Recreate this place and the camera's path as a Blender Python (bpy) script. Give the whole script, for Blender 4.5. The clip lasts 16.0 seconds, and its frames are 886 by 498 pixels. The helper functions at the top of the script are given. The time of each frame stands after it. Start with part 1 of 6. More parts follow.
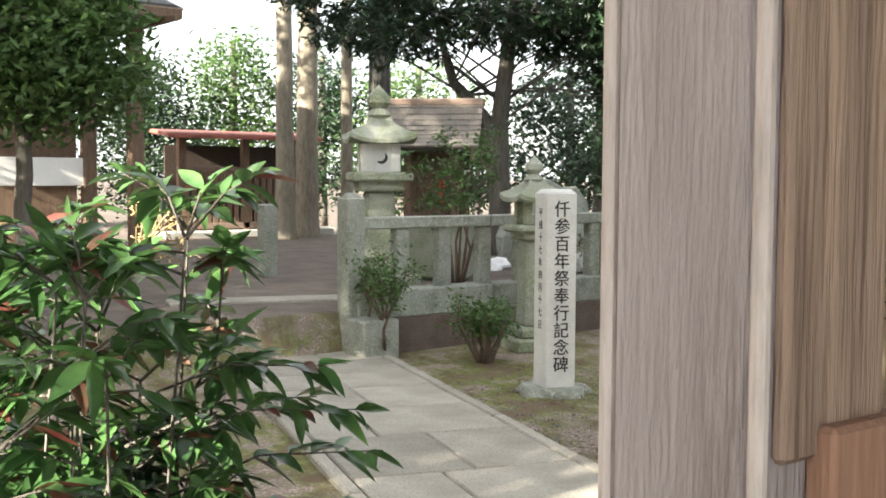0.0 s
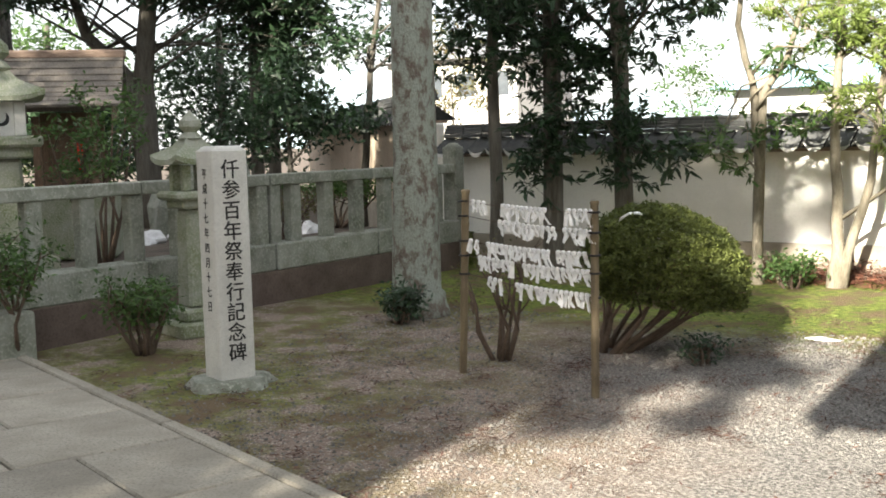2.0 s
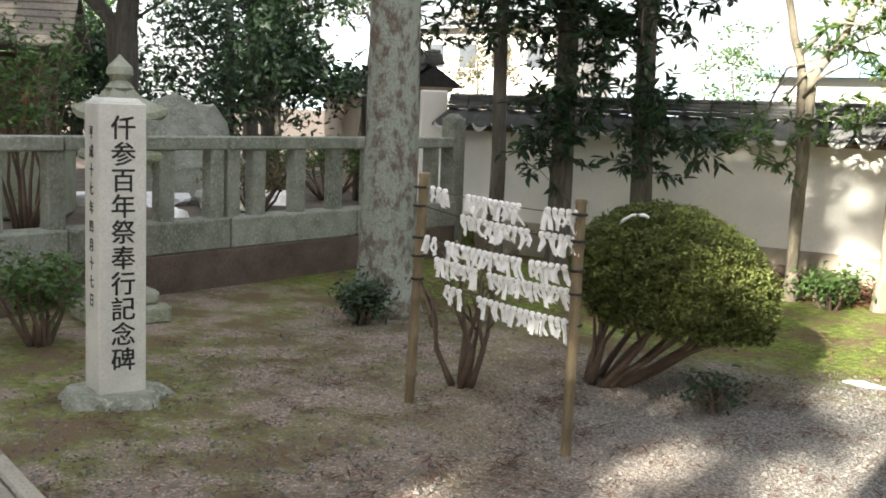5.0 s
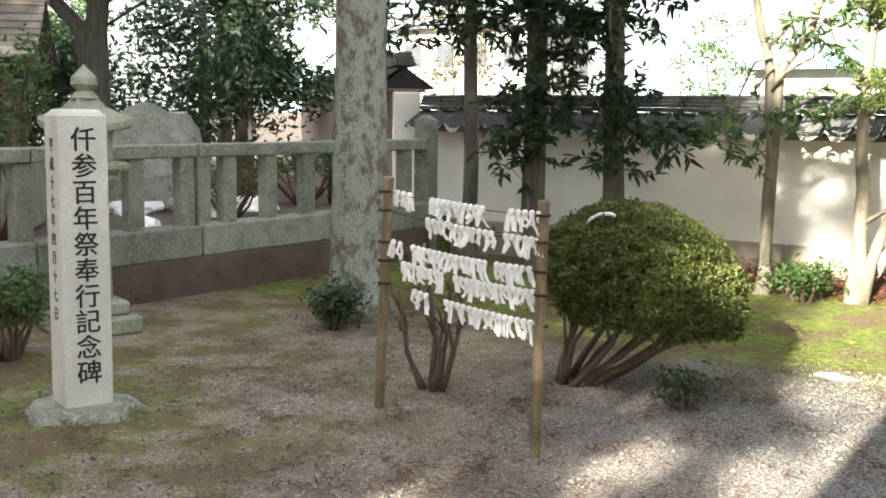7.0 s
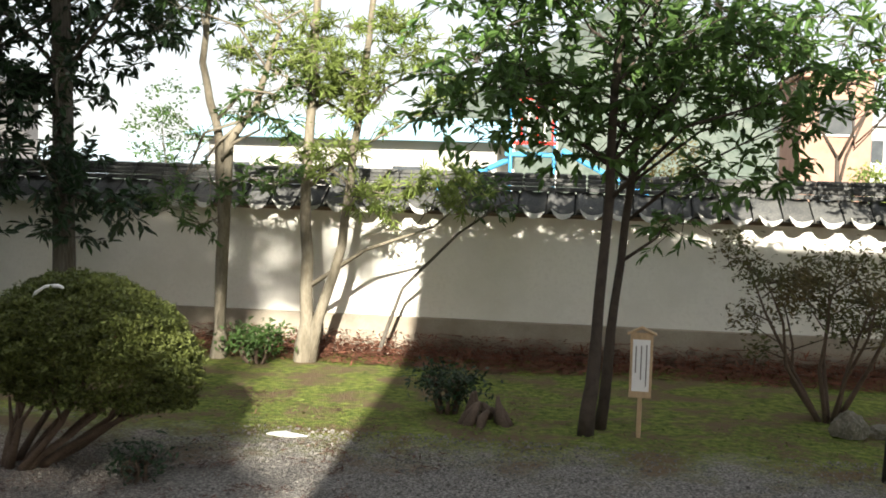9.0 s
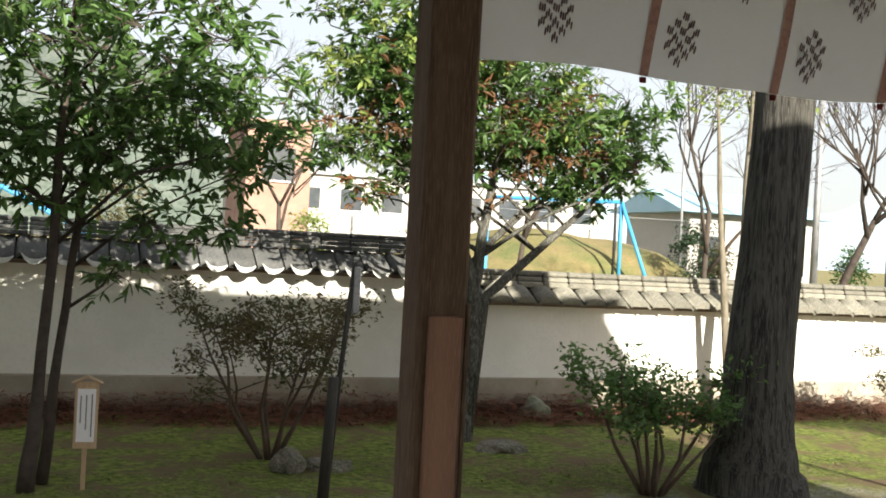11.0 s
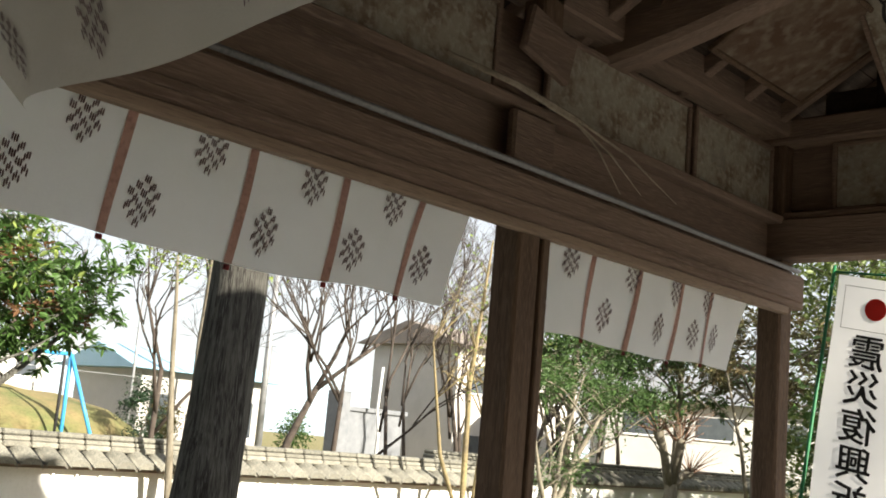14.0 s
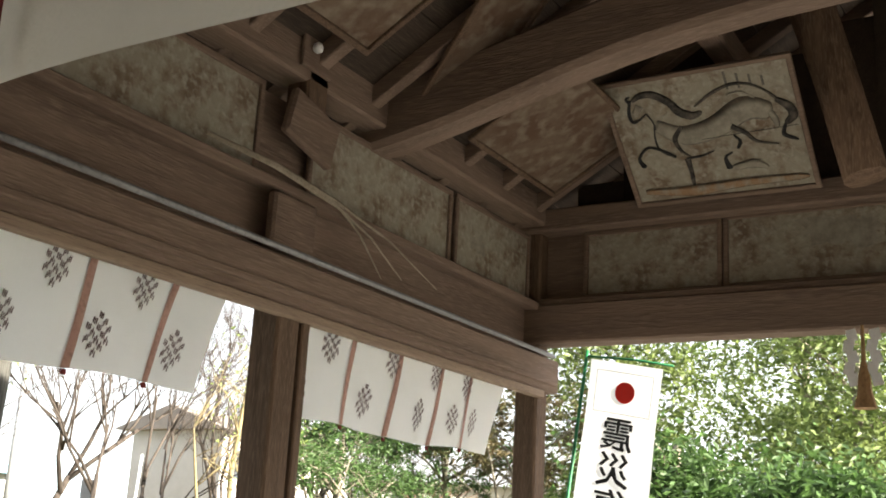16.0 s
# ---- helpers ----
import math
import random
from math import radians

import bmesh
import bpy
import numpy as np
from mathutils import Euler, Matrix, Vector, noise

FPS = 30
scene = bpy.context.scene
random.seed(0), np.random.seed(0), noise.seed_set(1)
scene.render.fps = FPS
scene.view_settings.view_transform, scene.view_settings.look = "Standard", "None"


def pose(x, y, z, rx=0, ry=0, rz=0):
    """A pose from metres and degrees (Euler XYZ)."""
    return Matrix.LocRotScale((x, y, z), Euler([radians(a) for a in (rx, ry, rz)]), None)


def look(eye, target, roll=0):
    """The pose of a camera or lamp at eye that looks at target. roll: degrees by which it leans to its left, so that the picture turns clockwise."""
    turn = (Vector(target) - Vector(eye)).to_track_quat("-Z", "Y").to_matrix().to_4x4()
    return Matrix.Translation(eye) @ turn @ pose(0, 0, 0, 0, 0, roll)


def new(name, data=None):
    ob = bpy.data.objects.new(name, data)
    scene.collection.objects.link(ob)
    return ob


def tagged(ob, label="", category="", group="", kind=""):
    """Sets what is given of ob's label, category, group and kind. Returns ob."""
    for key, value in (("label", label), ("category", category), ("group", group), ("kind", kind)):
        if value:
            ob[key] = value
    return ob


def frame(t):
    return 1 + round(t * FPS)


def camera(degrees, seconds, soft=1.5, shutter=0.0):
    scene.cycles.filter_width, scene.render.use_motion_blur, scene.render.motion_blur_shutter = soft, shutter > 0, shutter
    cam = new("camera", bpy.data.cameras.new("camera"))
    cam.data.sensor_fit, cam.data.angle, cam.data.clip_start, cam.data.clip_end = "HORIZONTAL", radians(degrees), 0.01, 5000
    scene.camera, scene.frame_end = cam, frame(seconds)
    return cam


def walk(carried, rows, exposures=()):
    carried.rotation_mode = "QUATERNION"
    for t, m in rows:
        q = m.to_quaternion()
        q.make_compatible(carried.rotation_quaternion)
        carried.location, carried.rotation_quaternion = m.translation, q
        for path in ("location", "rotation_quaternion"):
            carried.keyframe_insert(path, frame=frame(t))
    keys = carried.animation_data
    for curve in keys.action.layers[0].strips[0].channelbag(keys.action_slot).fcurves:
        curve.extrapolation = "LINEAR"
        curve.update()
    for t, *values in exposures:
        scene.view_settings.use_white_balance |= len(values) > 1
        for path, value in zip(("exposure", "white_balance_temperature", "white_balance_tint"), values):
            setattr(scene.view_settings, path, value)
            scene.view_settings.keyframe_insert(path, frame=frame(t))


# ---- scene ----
cam = camera(43.7, 16.0, soft=1.8)
PATH = [
    (0, (2.102, -2.529, 1.682), (0.515, -1.32, 1.555), 0.3),
    (0.5, (1.832, -2.351, 1.644), (0.426, -0.933, 1.526), -1.2),
    (1, (1.551, -2.212, 1.613), (0.366, -0.609, 1.451), -0.8),
    (1.5, (1.306, -1.991, 1.604), (0.164, -0.36, 1.421), -1.7),
    (2, (1.139, -1.772, 1.597), (0.001, -0.139, 1.403), -1.5),
    (2.5, (0.959, -1.469, 1.602), (-0.105, 0.21, 1.383), 0.0),
    (3, (0.846, -1.186, 1.593), (-0.082, 0.567, 1.337), 0.1),
    (3.5, (0.781, -0.865, 1.604), (-0.168, 0.878, 1.359), 3.1),
    (4, (0.711, -0.622, 1.592), (-0.343, 1.062, 1.357), 6.8),
    (4.5, (0.597, -0.292, 1.594), (-0.527, 1.345, 1.355), 4.1),
    (6.8, (0.648, -0.134, 1.611), (-0.592, 1.413, 1.354), 0.4),
    (7, (0.664, -0.138, 1.616), (-0.495, 1.473, 1.369), 0.7),
    (7.5, (0.691, -0.135, 1.619), (-0.191, 1.647, 1.41), 1.4),
    (8, (0.722, -0.121, 1.621), (0.085, 1.768, 1.452), 1.2),
    (8.2, (0.729, -0.121, 1.626), (0.162, 1.79, 1.467), 1.2),
    (10.3, (0.734, -0.286, 1.724), (1.036, 1.69, 1.682), 3.5),
    (10.5, (0.736, -0.264, 1.726), (1.149, 1.693, 1.691), 3.7),
    (11, (0.716, -0.297, 1.728), (1.39, 1.586, 1.724), 3.0),
    (11.5, (0.715, -0.285, 1.731), (1.599, 1.509, 1.772), 3.4),
    (12, (0.725, -0.27, 1.737), (1.779, 1.426, 1.853), 4.5),
    (12.5, (0.733, -0.264, 1.737), (1.911, 1.341, 1.926), 4.6),
    (13, (0.734, -0.27, 1.74), (2.004, 1.255, 1.988), 4.3),
    (13.5, (0.73, -0.291, 1.734), (2.091, 1.144, 2.032), 5.3),
    (14, (0.729, -0.308, 1.749), (2.163, 1.043, 2.094), 5.0),
    (14.5, (0.752, -0.309, 1.756), (2.255, 0.947, 2.16), 5.1),
    (15, (0.766, -0.307, 1.762), (2.333, 0.847, 2.222), 4.4),
    (15.5, (0.779, -0.312, 1.767), (2.397, 0.753, 2.264), 3.6),
    (16, (0.792, -0.313, 1.773), (2.439, 0.696, 2.291), 3.2),
]
walk(cam, [(t, look(eye, target, roll)) for t, eye, target, roll in PATH], [(0, 2.85), (1, 2.5), (2, 2.25), (3, 2.25), (3.5, 1.95), (4.5, 2.25), (7, 2.7), (7.5, 2.3), (8, 1.7), (10.5, 1.65), (11.2, 1.3), (12, 0.78), (12.5, 0.85), (13, 1.1), (13.5, 1.42), (14, 1.6), (15, 2.2), (16, 2.58)])

# ---- light ----
SUN_AZ, SUN_EL = 173.3, 22.6     # clockwise from +y, and above the horizon
world = bpy.data.worlds.new("world")
scene.world = world
world.use_nodes = True
wn = world.node_tree.nodes
sky = wn.new("ShaderNodeTexSky")
sky.sky_type = 'NISHITA'
sky.sun_disc = False
sky.sun_elevation = radians(SUN_EL)
sky.sun_rotation = radians(SUN_AZ)
sky.dust_density = 1.5
# thin bright haze over the whole sky
haze = wn.new("ShaderNodeMix")
haze.data_type = 'RGBA'
haze.inputs[0].default_value = 0.62
haze.inputs[7].default_value = (8.65, 8.65, 8.75, 1)
world.node_tree.links.new(sky.outputs[0], haze.inputs[6])
world.node_tree.links.new(haze.outputs[2], wn["Background"].inputs[0])
wn["Background"].inputs[1].default_value = 0.05
sd = bpy.data.lights.new("sun", 'SUN')
sd.energy, sd.angle, sd.color = 5.0, radians(0.6), (1.0, 0.92, 0.78)
sun = new("sun", sd)
sv = Vector((math.sin(radians(SUN_AZ)) * math.cos(radians(SUN_EL)), math.cos(radians(SUN_AZ)) * math.cos(radians(SUN_EL)), math.sin(radians(SUN_EL))))
sun.matrix_world = look(sv * 60, (0, 0, 0))

R = random.Random(7)
NR = np.random.default_rng(5)

# ---- materials ----
MATS = {}


def mat(name, c1, c2=None, scale=6.0, rough=0.85, bump=0.3, fine=60.0, c3=None, stretch=None, spec=0.3, metal=0.0, lo=0.35, hi=0.65, rnd=0.0, trans=0.0):
    """Two-scale noise material: c1 and c2 mixed by broad noise, c3 as fine specks, bump from both."""
    if name in MATS:
        return MATS[name]
    m = bpy.data.materials.new(name)
    m.use_nodes = True
    MATS[name] = m
    nt = m.node_tree
    n, l = nt.nodes, nt.links
    b = n["Principled BSDF"]
    b.inputs["Roughness"].default_value = rough
    b.inputs["Metallic"].default_value = metal
    b.inputs["Specular IOR Level"].default_value = spec
    c2 = c2 or tuple(v * 0.7 for v in c1)
    tc = n.new("ShaderNodeTexCoord")
    mp = n.new("ShaderNodeMapping")
    l.new(tc.outputs["Object"], mp.inputs[0])
    if stretch:
        mp.inputs["Scale"].default_value = stretch
    a = n.new("ShaderNodeTexNoise")
    a.inputs["Scale"].default_value = scale
    a.inputs["Detail"].default_value = 6
    a.inputs["Roughness"].default_value = 0.65
    l.new(mp.outputs[0], a.inputs[0])
    f = n.new("ShaderNodeTexNoise")
    f.inputs["Scale"].default_value = fine
    f.inputs["Detail"].default_value = 4
    l.new(mp.outputs[0], f.inputs[0])
    r1 = n.new("ShaderNodeValToRGB")
    r1.color_ramp.elements[0].position, r1.color_ramp.elements[1].position = lo, hi
    r1.color_ramp.elements[0].color, r1.color_ramp.elements[1].color = (*c1, 1), (*c2, 1)
    l.new(a.outputs[0], r1.inputs[0])
    r2 = n.new("ShaderNodeValToRGB")
    r2.color_ramp.elements[0].position, r2.color_ramp.elements[1].position = 0.48, 0.72
    l.new(f.outputs[0], r2.inputs[0])
    mx = n.new("ShaderNodeMix")
    mx.data_type = 'RGBA'
    l.new(r2.outputs[0], mx.inputs[0])
    l.new(r1.outputs[0], mx.inputs[6])
    if c3:
        mx.inputs[7].default_value = (*c3, 1)
    else:
        dk = n.new("ShaderNodeMix")
        dk.data_type, dk.blend_type = 'RGBA', 'MULTIPLY'
        dk.inputs[0].default_value = 1.0
        dk.inputs[7].default_value = (0.72, 0.72, 0.72, 1)
        l.new(r1.outputs[0], dk.inputs[6])
        l.new(dk.outputs[2], mx.inputs[7])
    out = mx.outputs[2]
    if rnd:
        oi = n.new("ShaderNodeObjectInfo")
        ge = n.new("ShaderNodeNewGeometry")
        ad = n.new("ShaderNodeMath")
        ad.operation = 'ADD'
        l.new(oi.outputs["Random"], ad.inputs[0])
        l.new(ge.outputs["Random Per Island"], ad.inputs[1])
        fr = n.new("ShaderNodeMath")
        fr.operation = 'FRACT'
        l.new(ad.outputs[0], fr.inputs[0])
        mr = n.new("ShaderNodeMapRange")
        mr.inputs[3].default_value, mr.inputs[4].default_value = 1 - rnd, 1 + rnd
        l.new(fr.outputs[0], mr.inputs[0])
        hs = n.new("ShaderNodeHueSaturation")
        l.new(mr.outputs[0], hs.inputs["Value"])
        l.new(out, hs.inputs["Color"])
        out = hs.outputs[0]
    l.new(out, b.inputs["Base Color"])
    if bump:
        ad2 = n.new("ShaderNodeMath")
        ad2.operation = 'ADD'
        l.new(a.outputs[0], ad2.inputs[0])
        l.new(f.outputs[0], ad2.inputs[1])
        bp = n.new("ShaderNodeBump")
        bp.inputs["Strength"].default_value = bump
        bp.inputs["Distance"].default_value = 0.02
        l.new(ad2.outputs[0], bp.inputs["Height"])
        l.new(bp.outputs[0], b.inputs["Normal"])
    if trans:
        tr = n.new("ShaderNodeBsdfTranslucent")
        l.new(out, tr.inputs[0])
        ms = n.new("ShaderNodeMixShader")
        ms.inputs[0].default_value = trans
        l.new(b.outputs[0], ms.inputs[1])
        l.new(tr.outputs[0], ms.inputs[2])
        l.new(ms.outputs[0], n["Material Output"].inputs[0])
    return m


STONE = mat("stone", (0.30, 0.30, 0.27), (0.42, 0.42, 0.38), 5, 0.9, 0.35, 90, c3=(0.20, 0.21, 0.18))
GRANITE = mat("granite", (0.62, 0.62, 0.58), (0.50, 0.50, 0.47), 4, 0.8, 0.15, 220, c3=(0.36, 0.36, 0.34))
WORN = mat("worn_brown_wood", (0.40, 0.29, 0.22), (0.105, 0.072, 0.058), 4.0, 0.85, 0.6, 34, c3=(0.28, 0.205, 0.16), stretch=(5, 5, 0.3), lo=0.4, hi=0.64)
FENCESTONE = mat("fence_stone", (0.28, 0.29, 0.25), (0.15, 0.165, 0.125), 5, 0.92, 0.5, 40, c3=(0.36, 0.365, 0.32), rnd=0.12)
MOSSSTONE = mat("mossy_stone", (0.30, 0.31, 0.26), (0.16, 0.19, 0.10), 4, 0.95, 0.5, 60, c3=(0.36, 0.36, 0.31))
DARKROCK = mat("dark_rock", (0.17, 0.155, 0.125), (0.09, 0.09, 0.06), 7, 0.95, 0.6, 50, c3=(0.24, 0.23, 0.2))
PLASTER = mat("plaster", (0.85, 0.84, 0.79), (0.72, 0.71, 0.655), 1.2, 0.9, 0.08, 30, c3=(0.79, 0.78, 0.73), lo=0.45, hi=0.75)
OLDPLASTER = mat("old_plaster", (0.42, 0.34, 0.26), (0.33, 0.27, 0.21), 1.5, 0.95, 0.2, 40)
EARTHWALL = mat("earth_stained_wall", (0.15, 0.115, 0.095), (0.095, 0.072, 0.06), 3, 0.95, 0.3, 50)
PLINTH = mat("plinth_stone", (0.43, 0.39, 0.32), (0.28, 0.24, 0.19), 2, 0.95, 0.4, 110, c3=(0.27, 0.25, 0.21))
TILE = mat("roof_tile", (0.05, 0.053, 0.056), (0.10, 0.103, 0.10), 7, 0.62, 0.25, 80, c3=(0.135, 0.135, 0.125), rnd=0.25)
OLDTILE = mat("weathered_tile", (0.22, 0.21, 0.175), (0.11, 0.11, 0.095), 5, 0.75, 0.35, 70, c3=(0.28, 0.265, 0.21), rnd=0.2)
# pale because sky light on the tile fronts is put into the colour
TILEEND = mat("skylit_tile_end", (0.62, 0.62, 0.6), (0.45, 0.45, 0.43), 9, 0.8, 0.1)
WOOD = mat("weathered_wood", (0.16, 0.105, 0.07), (0.09, 0.06, 0.04), 3, 0.75, 0.35, 26, c3=(0.21, 0.145, 0.10), stretch=(9, 9, 0.7))
WOODX = mat("beam_wood_x", (0.235, 0.17, 0.13), (0.15, 0.106, 0.081), 1.7, 0.82, 0.4, 22, c3=(0.275, 0.205, 0.16), stretch=(0.5, 6, 6), lo=0.38, hi=0.68)
WOODY = mat("beam_wood_y", (0.235, 0.17, 0.13), (0.15, 0.106, 0.081), 1.7, 0.82, 0.4, 22, c3=(0.275, 0.205, 0.16), stretch=(6, 0.5, 6), lo=0.38, hi=0.68)
GREYWOOD = mat("silvered_wood", (0.47, 0.425, 0.425), (0.24, 0.20, 0.195), 2.4, 0.88, 0.5, 95, c3=(0.38, 0.335, 0.33), stretch=(3.4, 3.4, 0.3), lo=0.38, hi=0.66)
PALEEDGE = mat("worn_pale_edge", (0.66, 0.60, 0.56), (0.50, 0.44, 0.41), 9, 0.85, 0.3, 40, stretch=(3, 3, 0.5))
STRUTWOOD = mat("cracked_log", (0.26, 0.175, 0.12), (0.12, 0.075, 0.05), 3, 0.8, 0.7, 18, c3=(0.32, 0.23, 0.165), stretch=(6, 6, 0.8))
# under-roof gloom is put into this darker copy of the beam wood
SHADEWOOD = mat("shaded_board", (0.06, 0.043, 0.032), (0.038, 0.028, 0.021), 2, 0.85, 0.3, 20, c3=(0.08, 0.06, 0.045), stretch=(0.7, 9, 9))
NEWWOOD = mat("repair_board", (0.32, 0.185, 0.125), (0.25, 0.14, 0.095), 2, 0.7, 0.2, 30, c3=(0.36, 0.215, 0.15), stretch=(10, 10, 0.8))
PALEWOOD = mat("pale_wood", (0.55, 0.40, 0.25), (0.46, 0.33, 0.2), 3, 0.7, 0.15, 30, stretch=(10, 10, 0.8))
BAMBOO = mat("bamboo", (0.21, 0.165, 0.10), (0.13, 0.10, 0.065), 4, 0.55, 0.12, 40, stretch=(8, 8, 1))
PAPER = mat("paper", (0.93, 0.93, 0.925), (0.90, 0.90, 0.90), 20, 0.9, 0.1, c3=(0.86, 0.86, 0.86), trans=0.2)
CEDAR = mat("cedar_bark", (0.29, 0.32, 0.275), (0.135, 0.105, 0.085), 9, 0.95, 1.0, 48, c3=(0.19, 0.19, 0.165), stretch=(1.3, 1.3, 0.8), lo=0.48, hi=0.59)
DARKBARK = mat("dark_bark", (0.085, 0.075, 0.06), (0.15, 0.14, 0.12), 4, 0.95, 0.9, 22, stretch=(4, 4, 0.5))
GREYBARK = mat("furrowed_bark", (0.085, 0.083, 0.072), (0.022, 0.019, 0.017), 3.4, 0.95, 1.0, 16, c3=(0.12, 0.12, 0.108), stretch=(8, 8, 0.55), lo=0.42, hi=0.58)
PALEBARK = mat("pale_bark", (0.25, 0.225, 0.175), (0.15, 0.13, 0.095), 5, 0.9, 0.5, 30, stretch=(3, 3, 0.8))
TWIG = mat("twig", (0.13, 0.095, 0.07), (0.09, 0.065, 0.05), 8, 0.9, 0.3)
LEAFD = mat("leaf_dark", (0.030, 0.062, 0.026), (0.018, 0.042, 0.018), 3, 0.45, 0.0, 30, rnd=0.45, spec=0.5, trans=0.25)
LEAFM = mat("leaf_green", (0.085, 0.15, 0.042), (0.055, 0.11, 0.03), 3, 0.5, 0.0, 30, rnd=0.4, spec=0.4, trans=0.35)
LEAFY = mat("leaf_yellow_green", (0.25, 0.31, 0.085), (0.18, 0.25, 0.065), 3, 0.55, 0.0, 30, rnd=0.4, trans=0.4)
LEAFO = mat("leaf_olive", (0.10, 0.115, 0.05), (0.13, 0.09, 0.04), 2, 0.6, 0.0, 30, rnd=0.4, trans=0.3)
LEAFC = mat("camellia_leaf", (0.125, 0.225, 0.06), (0.085, 0.165, 0.045), 3, 0.4, 0.0, 30, rnd=0.45, spec=0.5, trans=0.5)
AZALEA = mat("azalea_leaf", (0.122, 0.142, 0.036), (0.078, 0.098, 0.026), 3, 0.6, 0.0, 30, rnd=0.45, trans=0.25)
NANDINA = mat("nandina_leaf", (0.10, 0.20, 0.06), (0.055, 0.13, 0.045), 14, 0.3, 0.0, 40, rnd=0.4, spec=0.5, trans=0.35)
NANDRED = mat("red_leaf", (0.24, 0.06, 0.05), (0.10, 0.09, 0.05), 16, 0.4, 0.0, 40, rnd=0.35, trans=0.3)
CLOTH = mat("white_cloth", (0.89, 0.885, 0.87), (0.84, 0.835, 0.82), 2.5, 0.95, 0.05, 120, c3=(0.87, 0.865, 0.85), trans=0.62)
# darker and less translucent than the other curtain cloth
WESTCLOTH = mat("cream_cloth", (0.60, 0.575, 0.51), (0.52, 0.50, 0.44), 2.0, 0.95, 0.1, 150, c3=(0.56, 0.54, 0.475), trans=0.2)
SEAM = mat("seam_cloth", (0.60, 0.40, 0.345), (0.54, 0.34, 0.29), 5, 0.95, 0.0, trans=0.3)
SEAMEND = mat("dark_red_cloth", (0.18, 0.03, 0.03), (0.12, 0.02, 0.025), 5, 0.95, 0.0)
CREST = mat("crest_dye", (0.20, 0.14, 0.14), (0.15, 0.105, 0.105), 5, 0.95, 0.0)
INK = mat("black_ink", (0.015, 0.015, 0.015), (0.03, 0.03, 0.03), 20, 0.7, 0.0)
OLDINK = mat("rubbed_ink", (0.03, 0.028, 0.026), (0.14, 0.125, 0.105), 26, 0.9, 0.0, 60, c3=(0.09, 0.08, 0.07), lo=0.42, hi=0.66)
RED = mat("red_paint", (0.78, 0.035, 0.025), (0.72, 0.03, 0.022), 5, 0.7, 0.0, c3=(0.75, 0.032, 0.024))
COPPER = mat("red_copper_roof", (0.33, 0.115, 0.085), (0.24, 0.09, 0.07), 3, 0.5, 0.1, metal=0.3)
GREENPOLE = mat("green_pole", (0.02, 0.17, 0.06), (0.015, 0.13, 0.05), 5, 0.5, 0.0)
PAINTING = mat("old_painting", (0.33, 0.305, 0.245), (0.19, 0.14, 0.10), 5.5, 0.92, 0.5, 34, c3=(0.40, 0.38, 0.32), lo=0.47, hi=0.63)
# darker, browner mix of the old painting colours
BROWNPAINTING = mat("dark_brown_painting", (0.17, 0.125, 0.09), (0.12, 0.075, 0.05), 4, 0.92, 0.2, 12, c3=(0.25, 0.21, 0.165), lo=0.42, hi=0.6)
FADED = mat("faded_pigment_wash", (0.24, 0.225, 0.19), (0.36, 0.335, 0.275), 14, 0.95, 0.0, 40, c3=(0.31, 0.29, 0.24), lo=0.42, hi=0.6)
OCHRE = mat("ochre_pigment", (0.31, 0.20, 0.12), (0.38, 0.345, 0.28), 13, 0.95, 0.0, 25, lo=0.4, hi=0.6)
BAREBARK = mat("bare_tree_bark", (0.085, 0.068, 0.055), (0.05, 0.04, 0.034), 3, 0.95, 0.5, 20)
# sun on the eastern crowns is put into this lighter leaf colour
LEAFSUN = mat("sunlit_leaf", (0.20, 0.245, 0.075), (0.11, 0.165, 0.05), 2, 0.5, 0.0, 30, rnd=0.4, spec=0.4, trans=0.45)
GREYSMUDGE = mat("faded_pigment", (0.13, 0.125, 0.115), (0.18, 0.165, 0.145), 8, 0.95, 0.0)
STRAW = mat("straw", (0.42, 0.27, 0.14), (0.33, 0.2, 0.10), 20, 0.9, 0.2)
BLUE = mat("blue_paint", (0.05, 0.32, 0.62), (0.06, 0.28, 0.55), 4, 0.4, 0.0)
PAVE = mat("paving", (0.35, 0.325, 0.27), (0.24, 0.22, 0.18), 2.0, 0.92, 0.4, 60, c3=(0.19, 0.175, 0.14), rnd=0.14)
REDLITTER = mat("cedar_litter", (0.21, 0.085, 0.05), (0.13, 0.055, 0.036), 10, 0.95, 0.0, rnd=0.4)
TWIGLITTER = mat("dry_cedar_twig", (0.125, 0.062, 0.042), (0.07, 0.04, 0.03), 10, 0.95, 0.0, rnd=0.4)
PEBBLE = mat("pebble", (0.20, 0.188, 0.17), (0.11, 0.104, 0.095), 6, 0.85, 0.2, c3=(0.17, 0.16, 0.145), rnd=0.4)
HOUSE = mat("house_wall", (0.47, 0.46, 0.44), (0.40, 0.39, 0.37), 0.6, 0.9, 0.05)
HOUSEGREY = mat("grey_house_wall", (0.50, 0.475, 0.45), (0.42, 0.40, 0.375), 0.8, 0.9, 0.05)
HOUSEROOF = mat("brown_house_roof", (0.29, 0.245, 0.215), (0.22, 0.19, 0.165), 1.5, 0.8, 0.2)
# distance haze is mixed into this pale blue-grey
HILL = mat("hazed_hill", (0.34, 0.42, 0.48), (0.29, 0.37, 0.43), 0.05, 1.0, 0.0, 0.6)
WHITEPAINT = mat("white_paint", (0.8, 0.8, 0.8), (0.72, 0.72, 0.72), 3, 0.6, 0.0)
